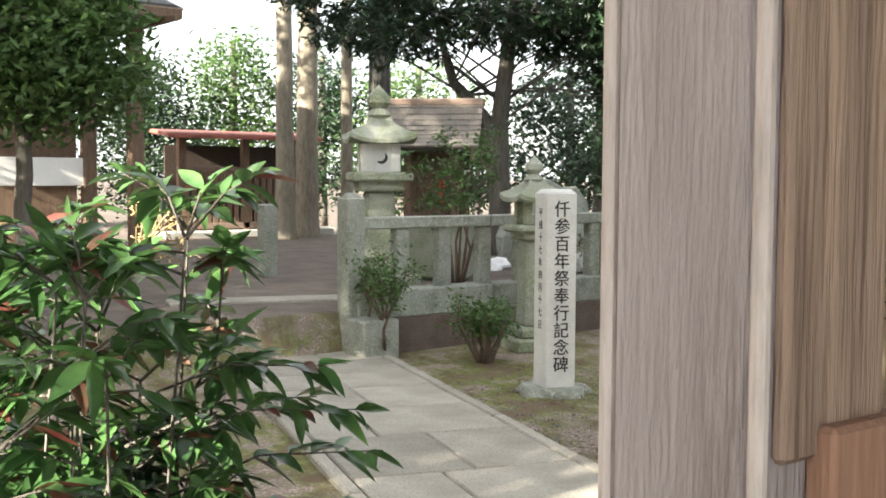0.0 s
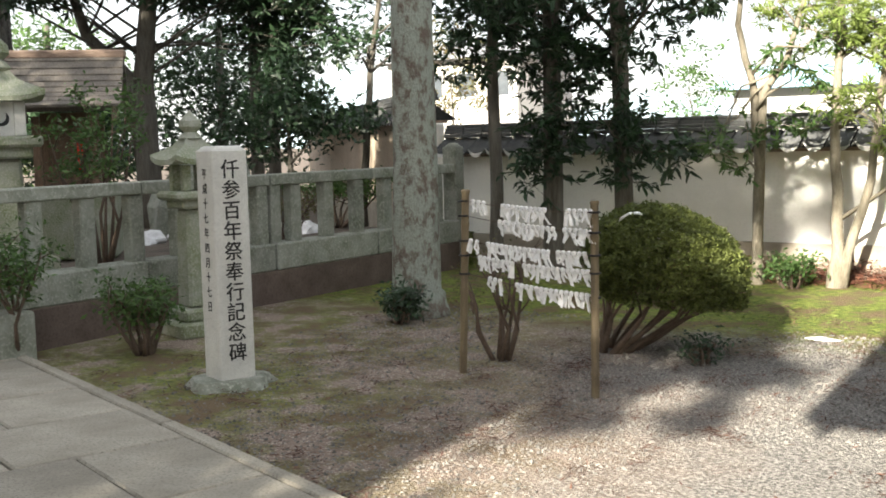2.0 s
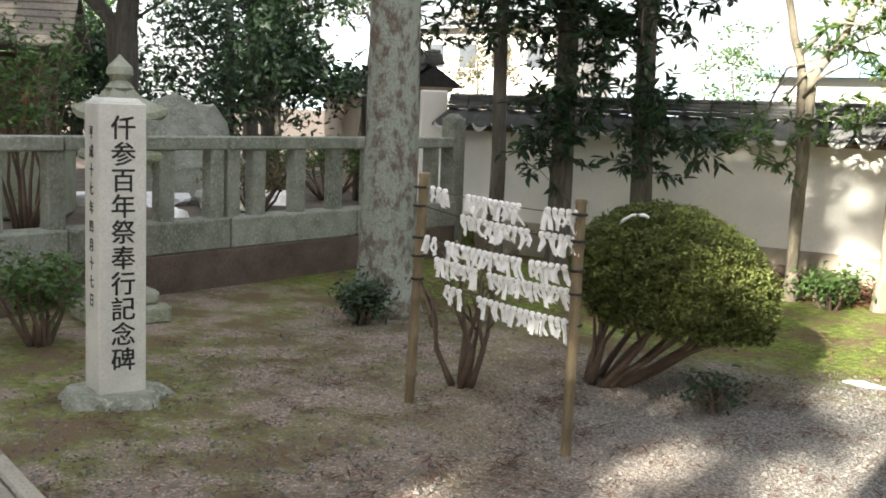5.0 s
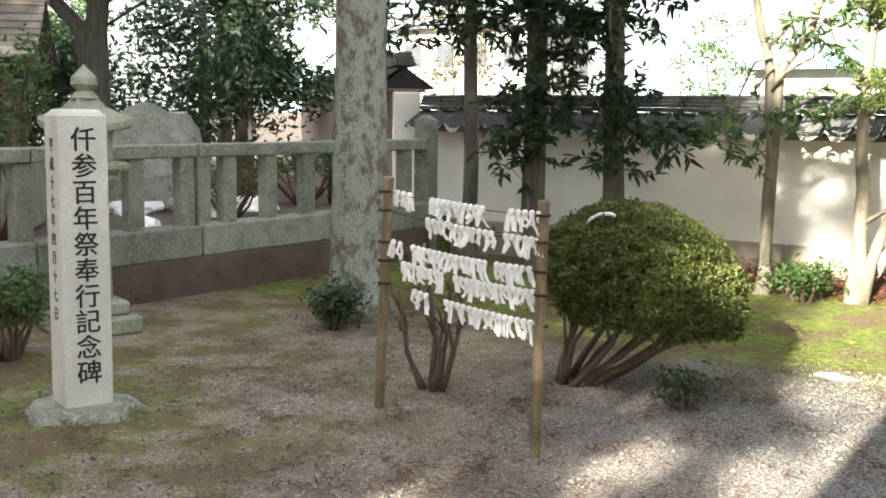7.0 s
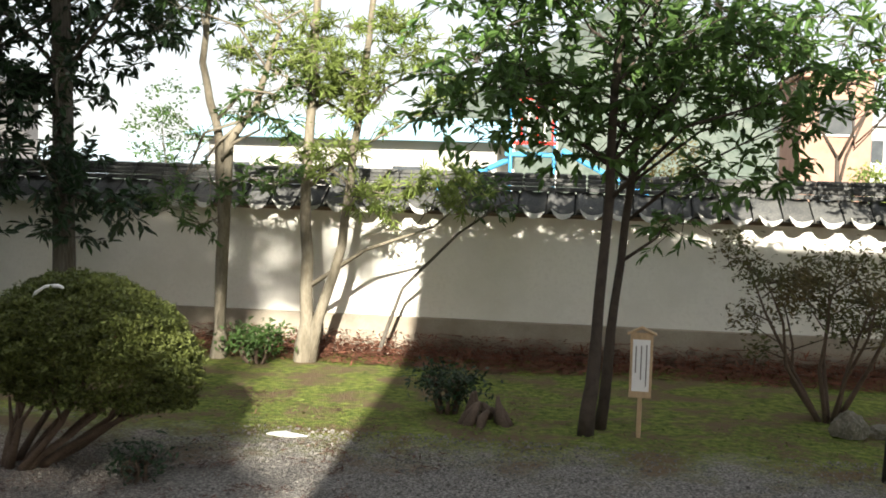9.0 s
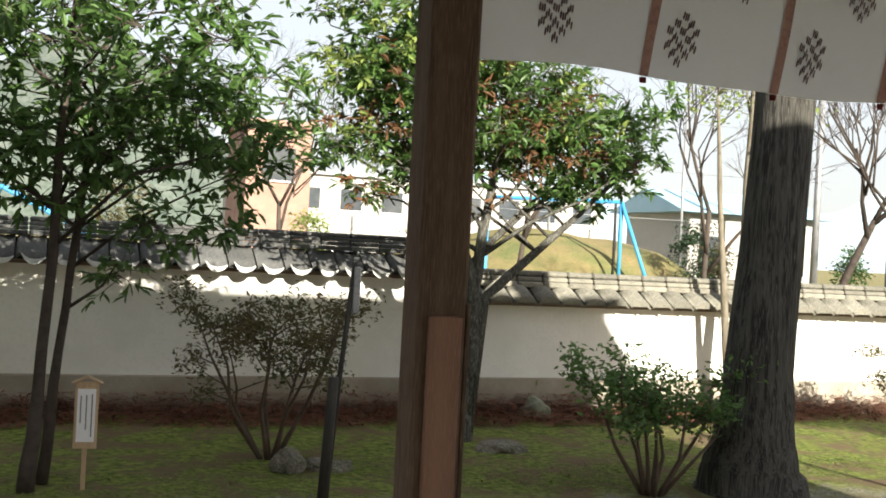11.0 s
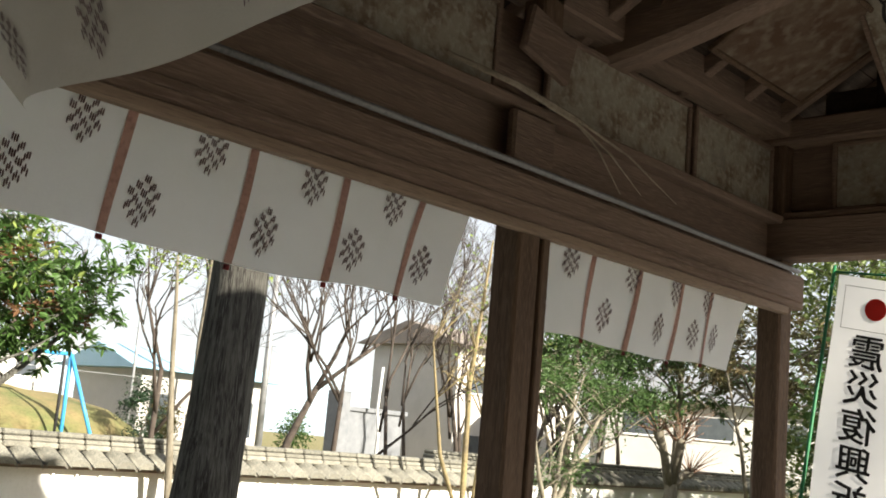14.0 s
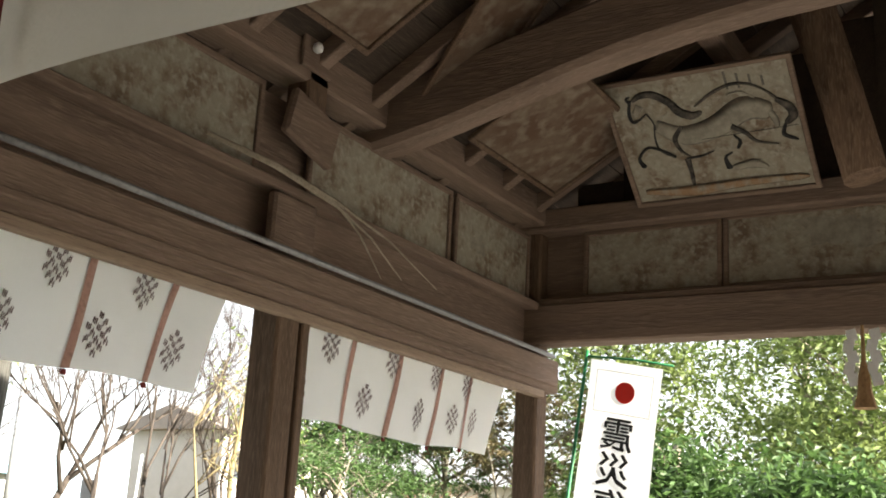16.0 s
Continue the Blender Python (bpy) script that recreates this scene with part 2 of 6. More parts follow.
GLASSY = mat("window_glass", (0.05, 0.06, 0.07), (0.08, 0.09, 0.10), 2, 0.1, 0.0, spec=0.8)
GREYLIMB = mat("lichen_grey_bark", (0.10, 0.098, 0.084), (0.045, 0.04, 0.034), 7, 0.9, 0.7, 30, c3=(0.19, 0.20, 0.175), stretch=(2, 2, 0.8))
POLEDARK = mat("dark_stained_stake", (0.05, 0.045, 0.035), (0.028, 0.026, 0.022), 5, 0.7, 0.3, 30, stretch=(6, 6, 0.8))
GREY = mat("grey_metal", (0.33, 0.34, 0.35), (0.27, 0.28, 0.29), 4, 0.5, 0.0, metal=0.4)


def ground_material():
    m = bpy.data.materials.new("ground_soil")
    m.use_nodes = True
    nt = m.node_tree
    n, l = nt.nodes, nt.links
    b = n["Principled BSDF"]
    b.inputs["Roughness"].default_value = 0.97
    b.inputs["Specular IOR Level"].default_value = 0.15
    tc = n.new("ShaderNodeTexCoord")
    sx = n.new("ShaderNodeSeparateXYZ")
    l.new(tc.outputs["Object"], sx.inputs[0])

    def noise_at(scale, detail=6):
        q = n.new("ShaderNodeTexNoise")
        q.inputs["Scale"].default_value, q.inputs["Detail"].default_value = scale, detail
        q.inputs["Roughness"].default_value = 0.65
        l.new(tc.outputs["Object"], q.inputs[0])
        return q.outputs[0]

    def calc(op, a, c=None, d=None):
        q = n.new("ShaderNodeMath")
        q.operation = op
        for i, v in enumerate((a, c, d)):
            if v is None:
                continue
            if isinstance(v, (int, float)):
                q.inputs[i].default_value = v
            else:
                l.new(v, q.inputs[i])
        return q.outputs[0]

    def step(v, lo, hi):
        q = n.new("ShaderNodeMapRange")
        q.inputs[1].default_value, q.inputs[2].default_value = lo, hi
        l.new(v, q.inputs[0])
        return q.outputs[0]

    def blend(fac, a, c):
        q = n.new("ShaderNodeMix")
        q.data_type = 'RGBA'
        l.new(fac, q.inputs[0])
        for i, v in ((6, a), (7, c)):
            if isinstance(v, tuple):
                q.inputs[i].default_value = (*v, 1)
            else:
                l.new(v, q.inputs[i])
        return q.outputs[2]

    big, mid, fine, grit = noise_at(0.5), noise_at(2.2), noise_at(16), noise_at(55, 4)
    soil = blend(step(mid, 0.35, 0.65), (0.26, 0.205, 0.165), (0.175, 0.132, 0.105))
    soil = blend(step(grit, 0.53, 0.62), soil, (0.46, 0.40, 0.34))
    soil = blend(step(fine, 0.58, 0.7), soil, (0.13, 0.09, 0.07))
    gravel = blend(step(grit, 0.42, 0.62), (0.105, 0.10, 0.094), (0.36, 0.34, 0.31))
    moss = blend(step(fine, 0.35, 0.65), (0.055, 0.085, 0.018), (0.23, 0.27, 0.06))
    moss = blend(step(mid, 0.46, 0.6), moss, (0.15, 0.11, 0.065))
    # gravel lies in front of the pavilion, moss under the trees by the wall
    wob = calc('MULTIPLY', calc('SUBTRACT', big, 0.5), 5.0)
    gx = calc('ADD', calc('ADD', sx.outputs[0], calc('MULTIPLY', sx.outputs[1], 0.35)), wob)
    isgravel = calc('MULTIPLY', step(gx, -0.9, 0.5), step(calc('ADD', sx.outputs[1], calc('MULTIPLY', wob, 0.3)), 7.1, 6.5))
    c = blend(isgravel, soil, gravel)
    my = calc('ADD', sx.outputs[1], calc('MULTIPLY', calc('SUBTRACT', mid, 0.5), 3.5))
    ismoss = step(my, 6.1, 6.9)
    patch = calc('MULTIPLY', step(calc('ADD', calc('MULTIPLY', mid, 0.6), calc('MULTIPLY', big, 0.4)), 0.46, 0.53), step(gx, -0.3, -2.0))
    c = blend(calc('MAXIMUM', ismoss, calc('MULTIPLY', patch, 0.92)), c, moss)
    far = step(sx.outputs[1], 10.6, 10.8)
    c = blend(far, c, blend(step(mid, 0.35, 0.6), (0.30, 0.24, 0.15), (0.20, 0.20, 0.08)))
    terr = step(sx.outputs[0], -6.7, -6.9)
    c = blend(terr, c, blend(step(mid, 0.4, 0.6), (0.175, 0.145, 0.12), (0.125, 0.105, 0.088)))
    l.new(c, b.inputs["Base Color"])
    bp = n.new("ShaderNodeBump")
    bp.inputs["Strength"].default_value, bp.inputs["Distance"].default_value = 0.8, 0.03
    l.new(calc('ADD', calc('ADD', fine, grit), mid), bp.inputs["Height"])
    l.new(bp.outputs[0], b.inputs["Normal"])
    return m


# ---- building helpers ----
def part(name, bm, material, parent=None, label=""):
    """One mesh object from a bmesh or a mesh, under parent where one is given."""
    if isinstance(bm, bpy.types.Mesh):
        me = bm
    else:
        me = bpy.data.meshes.new(name)
        bm.normal_update()
        bm.to_mesh(me)
        bm.free()
    if material and not me.materials:
        me.materials.append(material)
    ob = new(name, me)
    if parent is not None:
        ob.parent = parent
    if label:
        ob["label"] = label
    return ob


def thing(name, at, label, category, group="", kind="", rz=0.0):
    ob = new(name)
    ob.matrix_basis = pose(at[0], at[1], at[2], 0, 0, rz)
    ob.empty_display_size = 0.1
    return tagged(ob, label, category, group, kind)


def block(c, s, bevel=0.006, rot=None, bm=None, taper=None):
    """A bevelled box of centre c and size s; taper scales its top."""
    own = bmesh.new()
    bmesh.ops.create_cube(own, size=1.0)
    for v in own.verts:
        k = taper if (taper and v.co.z > 0) else 1.0
        v.co = Vector((v.co.x * s[0] * k, v.co.y * s[1] * k, v.co.z * s[2]))
    if bevel:
        bmesh.ops.bevel(own, geom=own.edges[:], offset=min(bevel, min(s) * 0.3), segments=1, affect='EDGES')
    m = Matrix.Translation(c)
    if rot is not None:
        m = m @ rot
    own.transform(m)
    return merge(bm, own)


def merge(bm, own):
    if bm is None:
        return own
    me = bpy.data.meshes.new("tmp")
    own.to_mesh(me)
    own.free()
    bm.from_mesh(me)
    bpy.data.meshes.remove(me)
    return bm


def tube(points, radii, seg=8, bm=None, wob=0.0, caps=True):
    """A tapered tube along points."""
    if bm is None:
        bm = bmesh.new()
    pts = [Vector(p) for p in points]
    rings = []
    side = None
    for i, p in enumerate(pts):
        d = (pts[min(i + 1, len(pts) - 1)] - pts[max(i - 1, 0)]).normalized()
        if side is None:
            side = d.orthogonal().normalized()
        side = (side - d * side.dot(d)).normalized()
        up = d.cross(side)
        ring = []
        for k in range(seg):
            a = 2 * math.pi * k / seg
            r = radii[i] * (1 + (R.uniform(-wob, wob) if wob else 0))
            ring.append(bm.verts.new(p + (side * math.cos(a) + up * math.sin(a)) * r))
        rings.append(ring)
    for a, b in zip(rings, rings[1:]):
        for k in range(seg):
            f = bm.faces.new((a[k], a[(k + 1) % seg], b[(k + 1) % seg], b[k]))
            f.smooth = True
    if caps:
        bm.faces.new(rings[0][::-1])
        bm.faces.new(rings[-1])
    return bm


def lathe(profile, seg, bm=None, at=(0, 0, 0), turn=0.0):
    """Rings of (radius, z) joined round the z axis."""
    if bm is None:
        bm = bmesh.new()
    rings = []
    for r, z in profile:
        rings.append([bm.verts.new((at[0] + r * math.cos(2 * math.pi * (k + turn) / seg), at[1] + r * math.sin(2 * math.pi * (k + turn) / seg), at[2] + z)) for k in range(seg)])
    for a, b in zip(rings, rings[1:]):
        for k in range(seg):
            bm.faces.new((a[k], a[(k + 1) % seg], b[(k + 1) % seg], b[k]))
    bm.faces.new(rings[0][::-1])
    bm.faces.new(rings[-1])
    return bm


def leaf_mesh(name, centres, size, droop=0.2, aspect=0.42, upward=0.5, fold=0.25, rise=0.6):
    """A mesh of folded leaves, one at each centre."""
    n = len(centres)
    c = np.asarray(centres, float)
    d = NR.normal(size=(n, 3))
    d[:, 2] = d[:, 2] * rise - droop
    d /= np.linalg.norm(d, axis=1)[:, None]
    u = NR.normal(size=(n, 3))
    u[:, 2] += upward * 2
    s = np.cross(d, u)
    s /= np.linalg.norm(s, axis=1)[:, None] + 1e-9
    u = np.cross(s, d)
    ln = size * NR.uniform(0.65, 1.3, n)[:, None]
    base = c - d * ln * 0.5
    tip = c + d * ln * 0.5
    mid = c + d * ln * NR.uniform(-0.08, 0.05, n)[:, None]
    w = ln * aspect * 0.5
    lf = mid + s * w + u * w * fold
    rt = mid - s * w + u * w * fold
    verts = np.stack([base, lf, tip, rt], 1).reshape(-1, 3)
    i = np.arange(n)[:, None] * 4
    faces = np.concatenate([np.stack([i[:, 0], i[:, 0] + 2, i[:, 0] + 1], 1), np.stack([i[:, 0], i[:, 0] + 3, i[:, 0] + 2], 1)])
    me = bpy.data.meshes.new(name)
    me.from_pydata(verts.tolist(), [], faces.tolist())
    return me


def clumps(blobs, per=30, spread=0.16):
    """Leaf centres gathered in clumps inside ellipsoids (x, y, z, rx, ry, rz, clumps)."""
    out = []
    for x, y, z, rx, ry, rz, k in blobs:
        d = NR.normal(size=(k, 3))
        d /= np.linalg.norm(d, axis=1)[:, None]
        d *= (NR.uniform(0.15, 1.0, k) ** 0.5)[:, None]
        cc = np.array([x, y, z]) + d * [rx, ry, rz]
        cnt = NR.integers(per // 2, per + per // 2, k)
        rep = np.repeat(cc, cnt, 0)
        out.append(rep + NR.normal(size=rep.shape) * [spread, spread, spread * 0.7])
    return np.concatenate(out)


def spray_crown(blobs, twigs, leaves, reach, droop):
    """Twigs that spread from clump centres inside ellipsoids, with leaves set along them.
    Gives clump centres, twig ends, leaf feet and leaf directions."""
    cc = []
    for x, y, z, rx, ry, rz, k in blobs:
        d = NR.normal(size=(k, 3))
        d /= np.linalg.norm(d, axis=1)[:, None]
        d *= (NR.uniform(0.05, 1.0, k) ** 0.45)[:, None]
        cc.append(np.array([x, y, z]) + d * [rx, ry, rz])
    cc = np.concatenate(cc)
    o = np.repeat(cc, twigs, 0)
    d = NR.normal(size=o.shape) * [1, 1, 0.55] + [0, 0, 0.12]
    d /= np.linalg.norm(d, axis=1)[:, None]
    e = o + d * (reach * NR.uniform(0.5, 1.25, len(o)))[:, None]
    lo, le, ld = np.repeat(o, leaves, 0), np.repeat(e, leaves, 0), np.repeat(d, leaves, 0)
    f = np.tile(np.linspace(0.3, 1.0, leaves) ** 0.6, len(o))[:, None]
    foot = lo + (le - lo) * f
    out = ld * 0.75 + NR.normal(size=foot.shape) * [0.75, 0.75, 0.5] - [0, 0, droop]
    out /= np.linalg.norm(out, axis=1)[:, None]
    return cc, o, e, foot, out


def oval_leaves(name, foot, out, size, aspect=0.36, fold=0.3):
    """Folded oval leaves of six corners, from foot along out."""
    n = len(foot)
    u = NR.normal(size=(n, 3)) * 0.5 + [0, 0, 1]
    side = np.cross(out, u)
    side /= np.linalg.norm(side, axis=1)[:, None] + 1e-9
    u = np.cross(side, out)
    ln = (size * NR.uniform(0.65, 1.25, n))[:, None]
    w = ln * aspect * 0.5
    v = [foot]
    for f, k in ((0.32, 0.95), (0.68, 0.8)):
        v.append(foot + out * ln * f + side * w * k + u * w * fold)
    v.append(foot + out * ln - u * ln * 0.06)
    for f, k in ((0.68, 0.8), (0.32, 0.95)):
        v.append(foot + out * ln * f - side * w * k + u * w * fold)
    verts = np.stack(v, 1).reshape(-1, 3)
    i = np.arange(n)[:, None] * 6
    faces = np.concatenate([i + [0, 3, 2, 1], i + [0, 5, 4, 3]])
    me = bpy.data.meshes.new(name)
    me.from_pydata(verts.tolist(), [], faces.tolist())
    return me


def twig_mesh(name, o, e, r):
    """Thin three-sided twigs from o to e."""
    d = e - o
    a = np.cross(d, [0.3, 0.2, 1.0])
    a /= np.linalg.norm(a, axis=1)[:, None] + 1e-9
    b = np.cross(d, a)
    b /= np.linalg.norm(b, axis=1)[:, None] + 1e-9
    v = []
    for p, q in ((o, r), (e, r * 0.4)):
        for k in range(3):
            an = 2.094 * k
            v.append(p + (a * math.cos(an) + b * math.sin(an)) * q)
    verts = np.stack(v, 1).reshape(-1, 3)
    i = np.arange(len(o))[:, None] * 6
    faces = np.concatenate([i + [k, (k + 1) % 3, 3 + (k + 1) % 3, 3 + k] for k in range(3)])
    me = bpy.data.meshes.new(name)
    me.from_pydata(verts.tolist(), [], faces.tolist())
    return me


def tree(name, base, stems, blobs, bark, leaf, label, size=0.09, per=30, spread=0.16, limbs=14, seg=9, droop=0.2, category="tree", aspect=0.42, group="", twigs=True, spray=None):
    """stems: lists of (dx, dy, z, radius) from the base; blobs: crown ellipsoids relative to the base."""
    t = thing(name, base, label, category, group)
    bm = bmesh.new()
    ends = []
    for st in stems:
        pts, rad = [], []
        for i in range(len(st) - 1):
            for k in range(4):
                f = k / 4
                p = [st[i][j] * (1 - f) + st[i + 1][j] * f for j in range(4)]
                jig = 0.25 * p[3] if p[3] < 0.09 else 0.03 * p[3]
                pts.append((p[0] + R.uniform(-jig, jig), p[1] + R.uniform(-jig, jig), p[2]))
                rad.append(p[3])
        pts.append(st[-1][:3])
        rad.append(st[-1][3])
        pts[0] = (pts[0][0], pts[0][1], -0.05)
        tube(pts, rad, seg, bm, wob=0.03)
        ends.append((pts, rad))
    part("trunk", bm, bark, t)
    if spray:
        cc, twig_o, twig_e, foot, out = spray_crown(blobs, *spray, droop)
    if limbs and blobs:
        bm = bmesh.new()
        for k in range(limbs):
            b = blobs[k % len(blobs)]
            tgt = Vector((b[0] + R.uniform(-.8, .8) * b[3], b[1] + R.uniform(-.8, .8) * b[4], b[2] + R.uniform(-.7, .7) * b[5]))
            if spray:
                tgt = Vector(cc[(k * 37) % len(cc)])
            pts, rad = ends[k % len(ends)]
            near = min(range(len(pts) // 3, len(pts)), key=lambda i: abs(pts[i][2] - (tgt.z - 0.6 * (Vector(pts[i]).xy - tgt.xy).length)))
            s = Vector(pts[near])
            r = min(rad[near] * 0.5, 0.026)
            m1 = s.lerp(tgt, 0.4) + Vector((R.uniform(-.1, .1), R.uniform(-.1, .1), R.uniform(0, .15)))
            m2 = s.lerp(tgt, 0.75) + Vector((R.uniform(-.1, .1), R.uniform(-.1, .1), R.uniform(-.05, .1)))
            tube([s, m1, m2, tgt], [r, r * .7, r * .45, r * .15], 5, bm)
            if twigs:
                for q in range(3):
                    o = m1.lerp(tgt, R.uniform(0.1, 0.9))
                    e = o + Vector((R.uniform(-1, 1), R.uniform(-1, 1), R.uniform(-.3, .9))) * 0.35
                    tube([o, o.lerp(e, .5) + Vector((0, 0, .03)), e], [r * .3, r * .2, r * .06], 4, bm)
        part("branchwork", bm, bark, t)
    if spray:
        part("twigwork", twig_mesh("twigwork", twig_o, twig_e, 0.004), bark, t)
        part("crown", oval_leaves("crown", foot, out, size, aspect), leaf, t)
    elif leaf:
        part("crown", leaf_mesh("crown", clumps(blobs, per, spread), size, droop, aspect), leaf, t)
    return t


# ---- ground ----
def ground():
    xs = sorted(set([-900, -300, -100, -40, -20] + [-14 + 0.5 * i for i in range(59)] + [-6.62, -6.7, -6.78, 20, 40, 100, 300, 900]))
    ys = sorted(set([-900, -300, -100, -40, -20, -10] + [-8 + 0.5 * i for i in range(50)] + [20, 40, 100, 300, 900]))

    def h(x, y):
        z = 0.03 * noise.noise(Vector((x * 0.5, y * 0.5, 0))) if abs(x) < 16 and abs(y) < 18 else 0.0
        if x < -6.7 and -60 < x and -60 < y < 11:
            z += 0.42
        if y > 7.5 and y < 10.5 and x > -6.5:
            z += 0.05 * (y - 7.5) / 2.5
        return z
    verts = [(x, y, h(x, y)) for y in ys for x in xs]
    w = len(xs)
    faces = [(j * w + i, j * w + i + 1, (j + 1) * w + i + 1, (j + 1) * w + i) for j in range(len(ys) - 1) for i in range(w - 1)]
    me = bpy.data.meshes.new("ground")
    me.from_pydata(verts, [], faces)
    for p in me.polygons:
        p.use_smooth = True
    return tagged(part("ground", me, ground_material()), "bare soil ground with gravel, moss and cedar litter", "ground", kind="structure")


ground()


# ---- roofed plaster walls ----
def garden_wall(name, x0, x1, y, plinth, eave, ridge, tile, label, plaster=PLASTER, depth=0.34, along_y=False):
    """A plaster wall with a stone plinth and a small tiled roof, running along x (or along y when turned)."""
    ob = thing(name, (x0, y, 0), label, "wall", kind="structure")
    if along_y:
        ob.rotation_euler = (0, 0, radians(90))
    L = x1 - x0
    part("plinth", block((L / 2, 0, plinth / 2 - 0.1), (L, depth + 0.04, plinth + 0.2), 0.01), PLINTH, ob)
    bm = block((L / 2, 0, (plinth + eave) / 2), (L - 0.01, depth - 0.06, eave - plinth), 0.0)
    part("plaster", bm, plaster, ob)
    part("cornice", block((L / 2, 0, eave + 0.012), (L, depth + 0.12, 0.045), 0.006), WOODX, ob)
    bm = bmesh.new()
    hw = 0.36
    for sgn in (-1, 1):
        vs = [bm.verts.new(p) for p in ((0, sgn * hw, eave + 0.03), (L, sgn * hw, eave + 0.03), (L, 0.0, ridge - 0.17), (0, 0.0, ridge - 0.17))]
        bm.faces.new(vs if sgn < 0 else vs[::-1])
    for xx in (0, L):
        bm.faces.new([bm.verts.new(p) for p in ((xx, -hw, eave + 0.03), (xx, 0, ridge - 0.17), (xx, hw, eave + 0.03))])
    # black, so the shade in the gaps between tiles is painted in
    part("roof_bed", bm, INK, ob, "black bed that darkens the gaps between tiles")
    pitch = 0.265
    count = int(L / pitch)
    pitch = L / count
    # wavy pantiles: one course of long tiles each side, with a curled edge
    bm = bmesh.new()
    prof = [(0.0, 0.022), (0.02, 0.05), (0.045, 0.056), (0.075, 0.03), (0.115, 0.006), (0.17, 0.0), (0.225, 0.008), (0.265, 0.024)]
    low, high = [], []
    old = tile == OLDTILE
    if old:
        # thick mounded eave tiles under a tall ridge course
        prof = [(0.0, -0.01), (0.02, 0.03), (0.06, 0.06), (0.12, 0.07), (0.18, 0.062), (0.225, 0.035), (0.25, 0.005), (0.265, -0.012)]
        ridge_low = ridge - 0.21
    else:
        ridge_low = ridge - 0.16
    for (px, pz) in prof:
        k = pitch / 0.265 * (0.9 if old else 0.94)
        low.append((px * k, -hw - 0.03, eave + 0.03 + pz))
        high.append((px * k, -0.10 if old else -0.03, ridge_low + pz * 0.8))
    va, vb = [bm.verts.new(p) for p in low], [bm.verts.new(p) for p in high]
    vc = [bm.verts.new((p[0], p[1] + 0.01, min(p[2] - 0.03, eave + 0.028) if old else p[2] - 0.03)) for p in low]
    for i in range(len(prof) - 1):
        bm.faces.new((va[i], va[i + 1], vb[i + 1], vb[i])).smooth = True
        bm.faces.new((vc[i], vc[i + 1], va[i + 1], va[i]))
    me = bpy.data.meshes.new("tile")
    bm.to_mesh(me)
    bm.free()
    me.materials.append(tile)
    # hanging front of each eave tile: a pale crescent below the trough, sky light put into its colour
    lip = bmesh.new()
    span = low[2:8]
    m = len(span) - 1
    vs0 = [lip.verts.new((p[0], p[1] - 0.008, p[2] + 0.002)) for p in span]
    vs1 = [lip.verts.new((p[0], p[1] - 0.014, p[2] - 0.004 - 0.044 * math.sin(math.pi * (i + 0.15) / (m + 0.3)) ** 0.8)) for i, p in enumerate(span)]
    for i in range(m):
        lip.faces.new((vs1[i], vs1[i + 1], vs0[i + 1], vs0[i]))
    lme = bpy.data.meshes.new("tile_lip")
    lip.to_mesh(lme)
    lip.free()
    lme.materials.append(TILEEND if tile == TILE else OLDTILE)
    for i in range(min(count, 140)):
        o = part("tile", me, None, ob)
        o.location = (i * pitch, R.uniform(-.004, .004), R.uniform(-.003, .003))
        if not old:
            part("tile_lip", lme, None, o)
    x = 0.0
    while x < L:
        w = min(0.3, L - x)
        if old:
            bm = block((0, 0, -0.125), (w - 0.006, 0.30, 0.06), 0.012)
            block((0, 0, -0.07), (w - 0.010, 0.26, 0.05), 0.012, bm=bm)
            block((0, 0, -0.012), (w - 0.008, 0.23, 0.06), 0.022, bm=bm)
        else:
            bm = block((0, 0, -0.085), (w - 0.006, 0.24, 0.045), 0.008)
            block((0, 0, -0.04), (w - 0.009, 0.21, 0.04), 0.008, bm=bm)
            block((0, 0, 0.0), (w - 0.006, 0.18, 0.038), 0.008, bm=bm)
            block((0, 0, 0.04), (w - 0.012, 0.15, 0.05), 0.02, bm=bm)
        o = part("ridge_tile", bm, tile, ob)
        o.location = (x + w / 2, 0, ridge - 0.045)
        x += 0.3
    return ob


WALLY = 10.46
garden_wall("wall_1", -7.25, 4.45, WALLY, 0.39, 1.40, 1.79, TILE, "white plaster garden wall with dark tiled roof and stone plinth")
garden_wall("wall_2", 4.46, 13.5, WALLY, 0.40, 1.17, 1.55, OLDTILE, "lower white plaster wall with weathered tile roof")
garden_wall("wall_3", 13.51, 34.0, WALLY + 1.2, 0.42, 1.24, 1.66, OLDTILE, "white plaster wall under old mossy tiles")
w4 = garden_wall("wall_4", 0, 16.0, 0, 0.5, 1.75, 2.2, TILE, "old buff plaster wall with dark tile roof", OLDPLASTER)
w4.matrix_basis = Matrix.Translation((-7.45, 10.35, 0.1)) @ Matrix.Rotation(radians(137 + 180), 4, 'Z') @ Matrix.Translation((-16.0, 0, 0))
part("gable_end", block((16.03, 0, 0.93), (0.1, 0.32, 1.62), 0.015), PLASTER, w4, "white plastered end of the wall")


# ---- paved path and steps ----
def slab(name, c, s, rz, material, parent):
    o = part(name, block((0, 0, 0), s, 0.012), material, parent)
    o.matrix_basis = pose(c[0], c[1], c[2], R.uniform(-.3, .3), R.uniform(-.3, .3), rz)
    return o


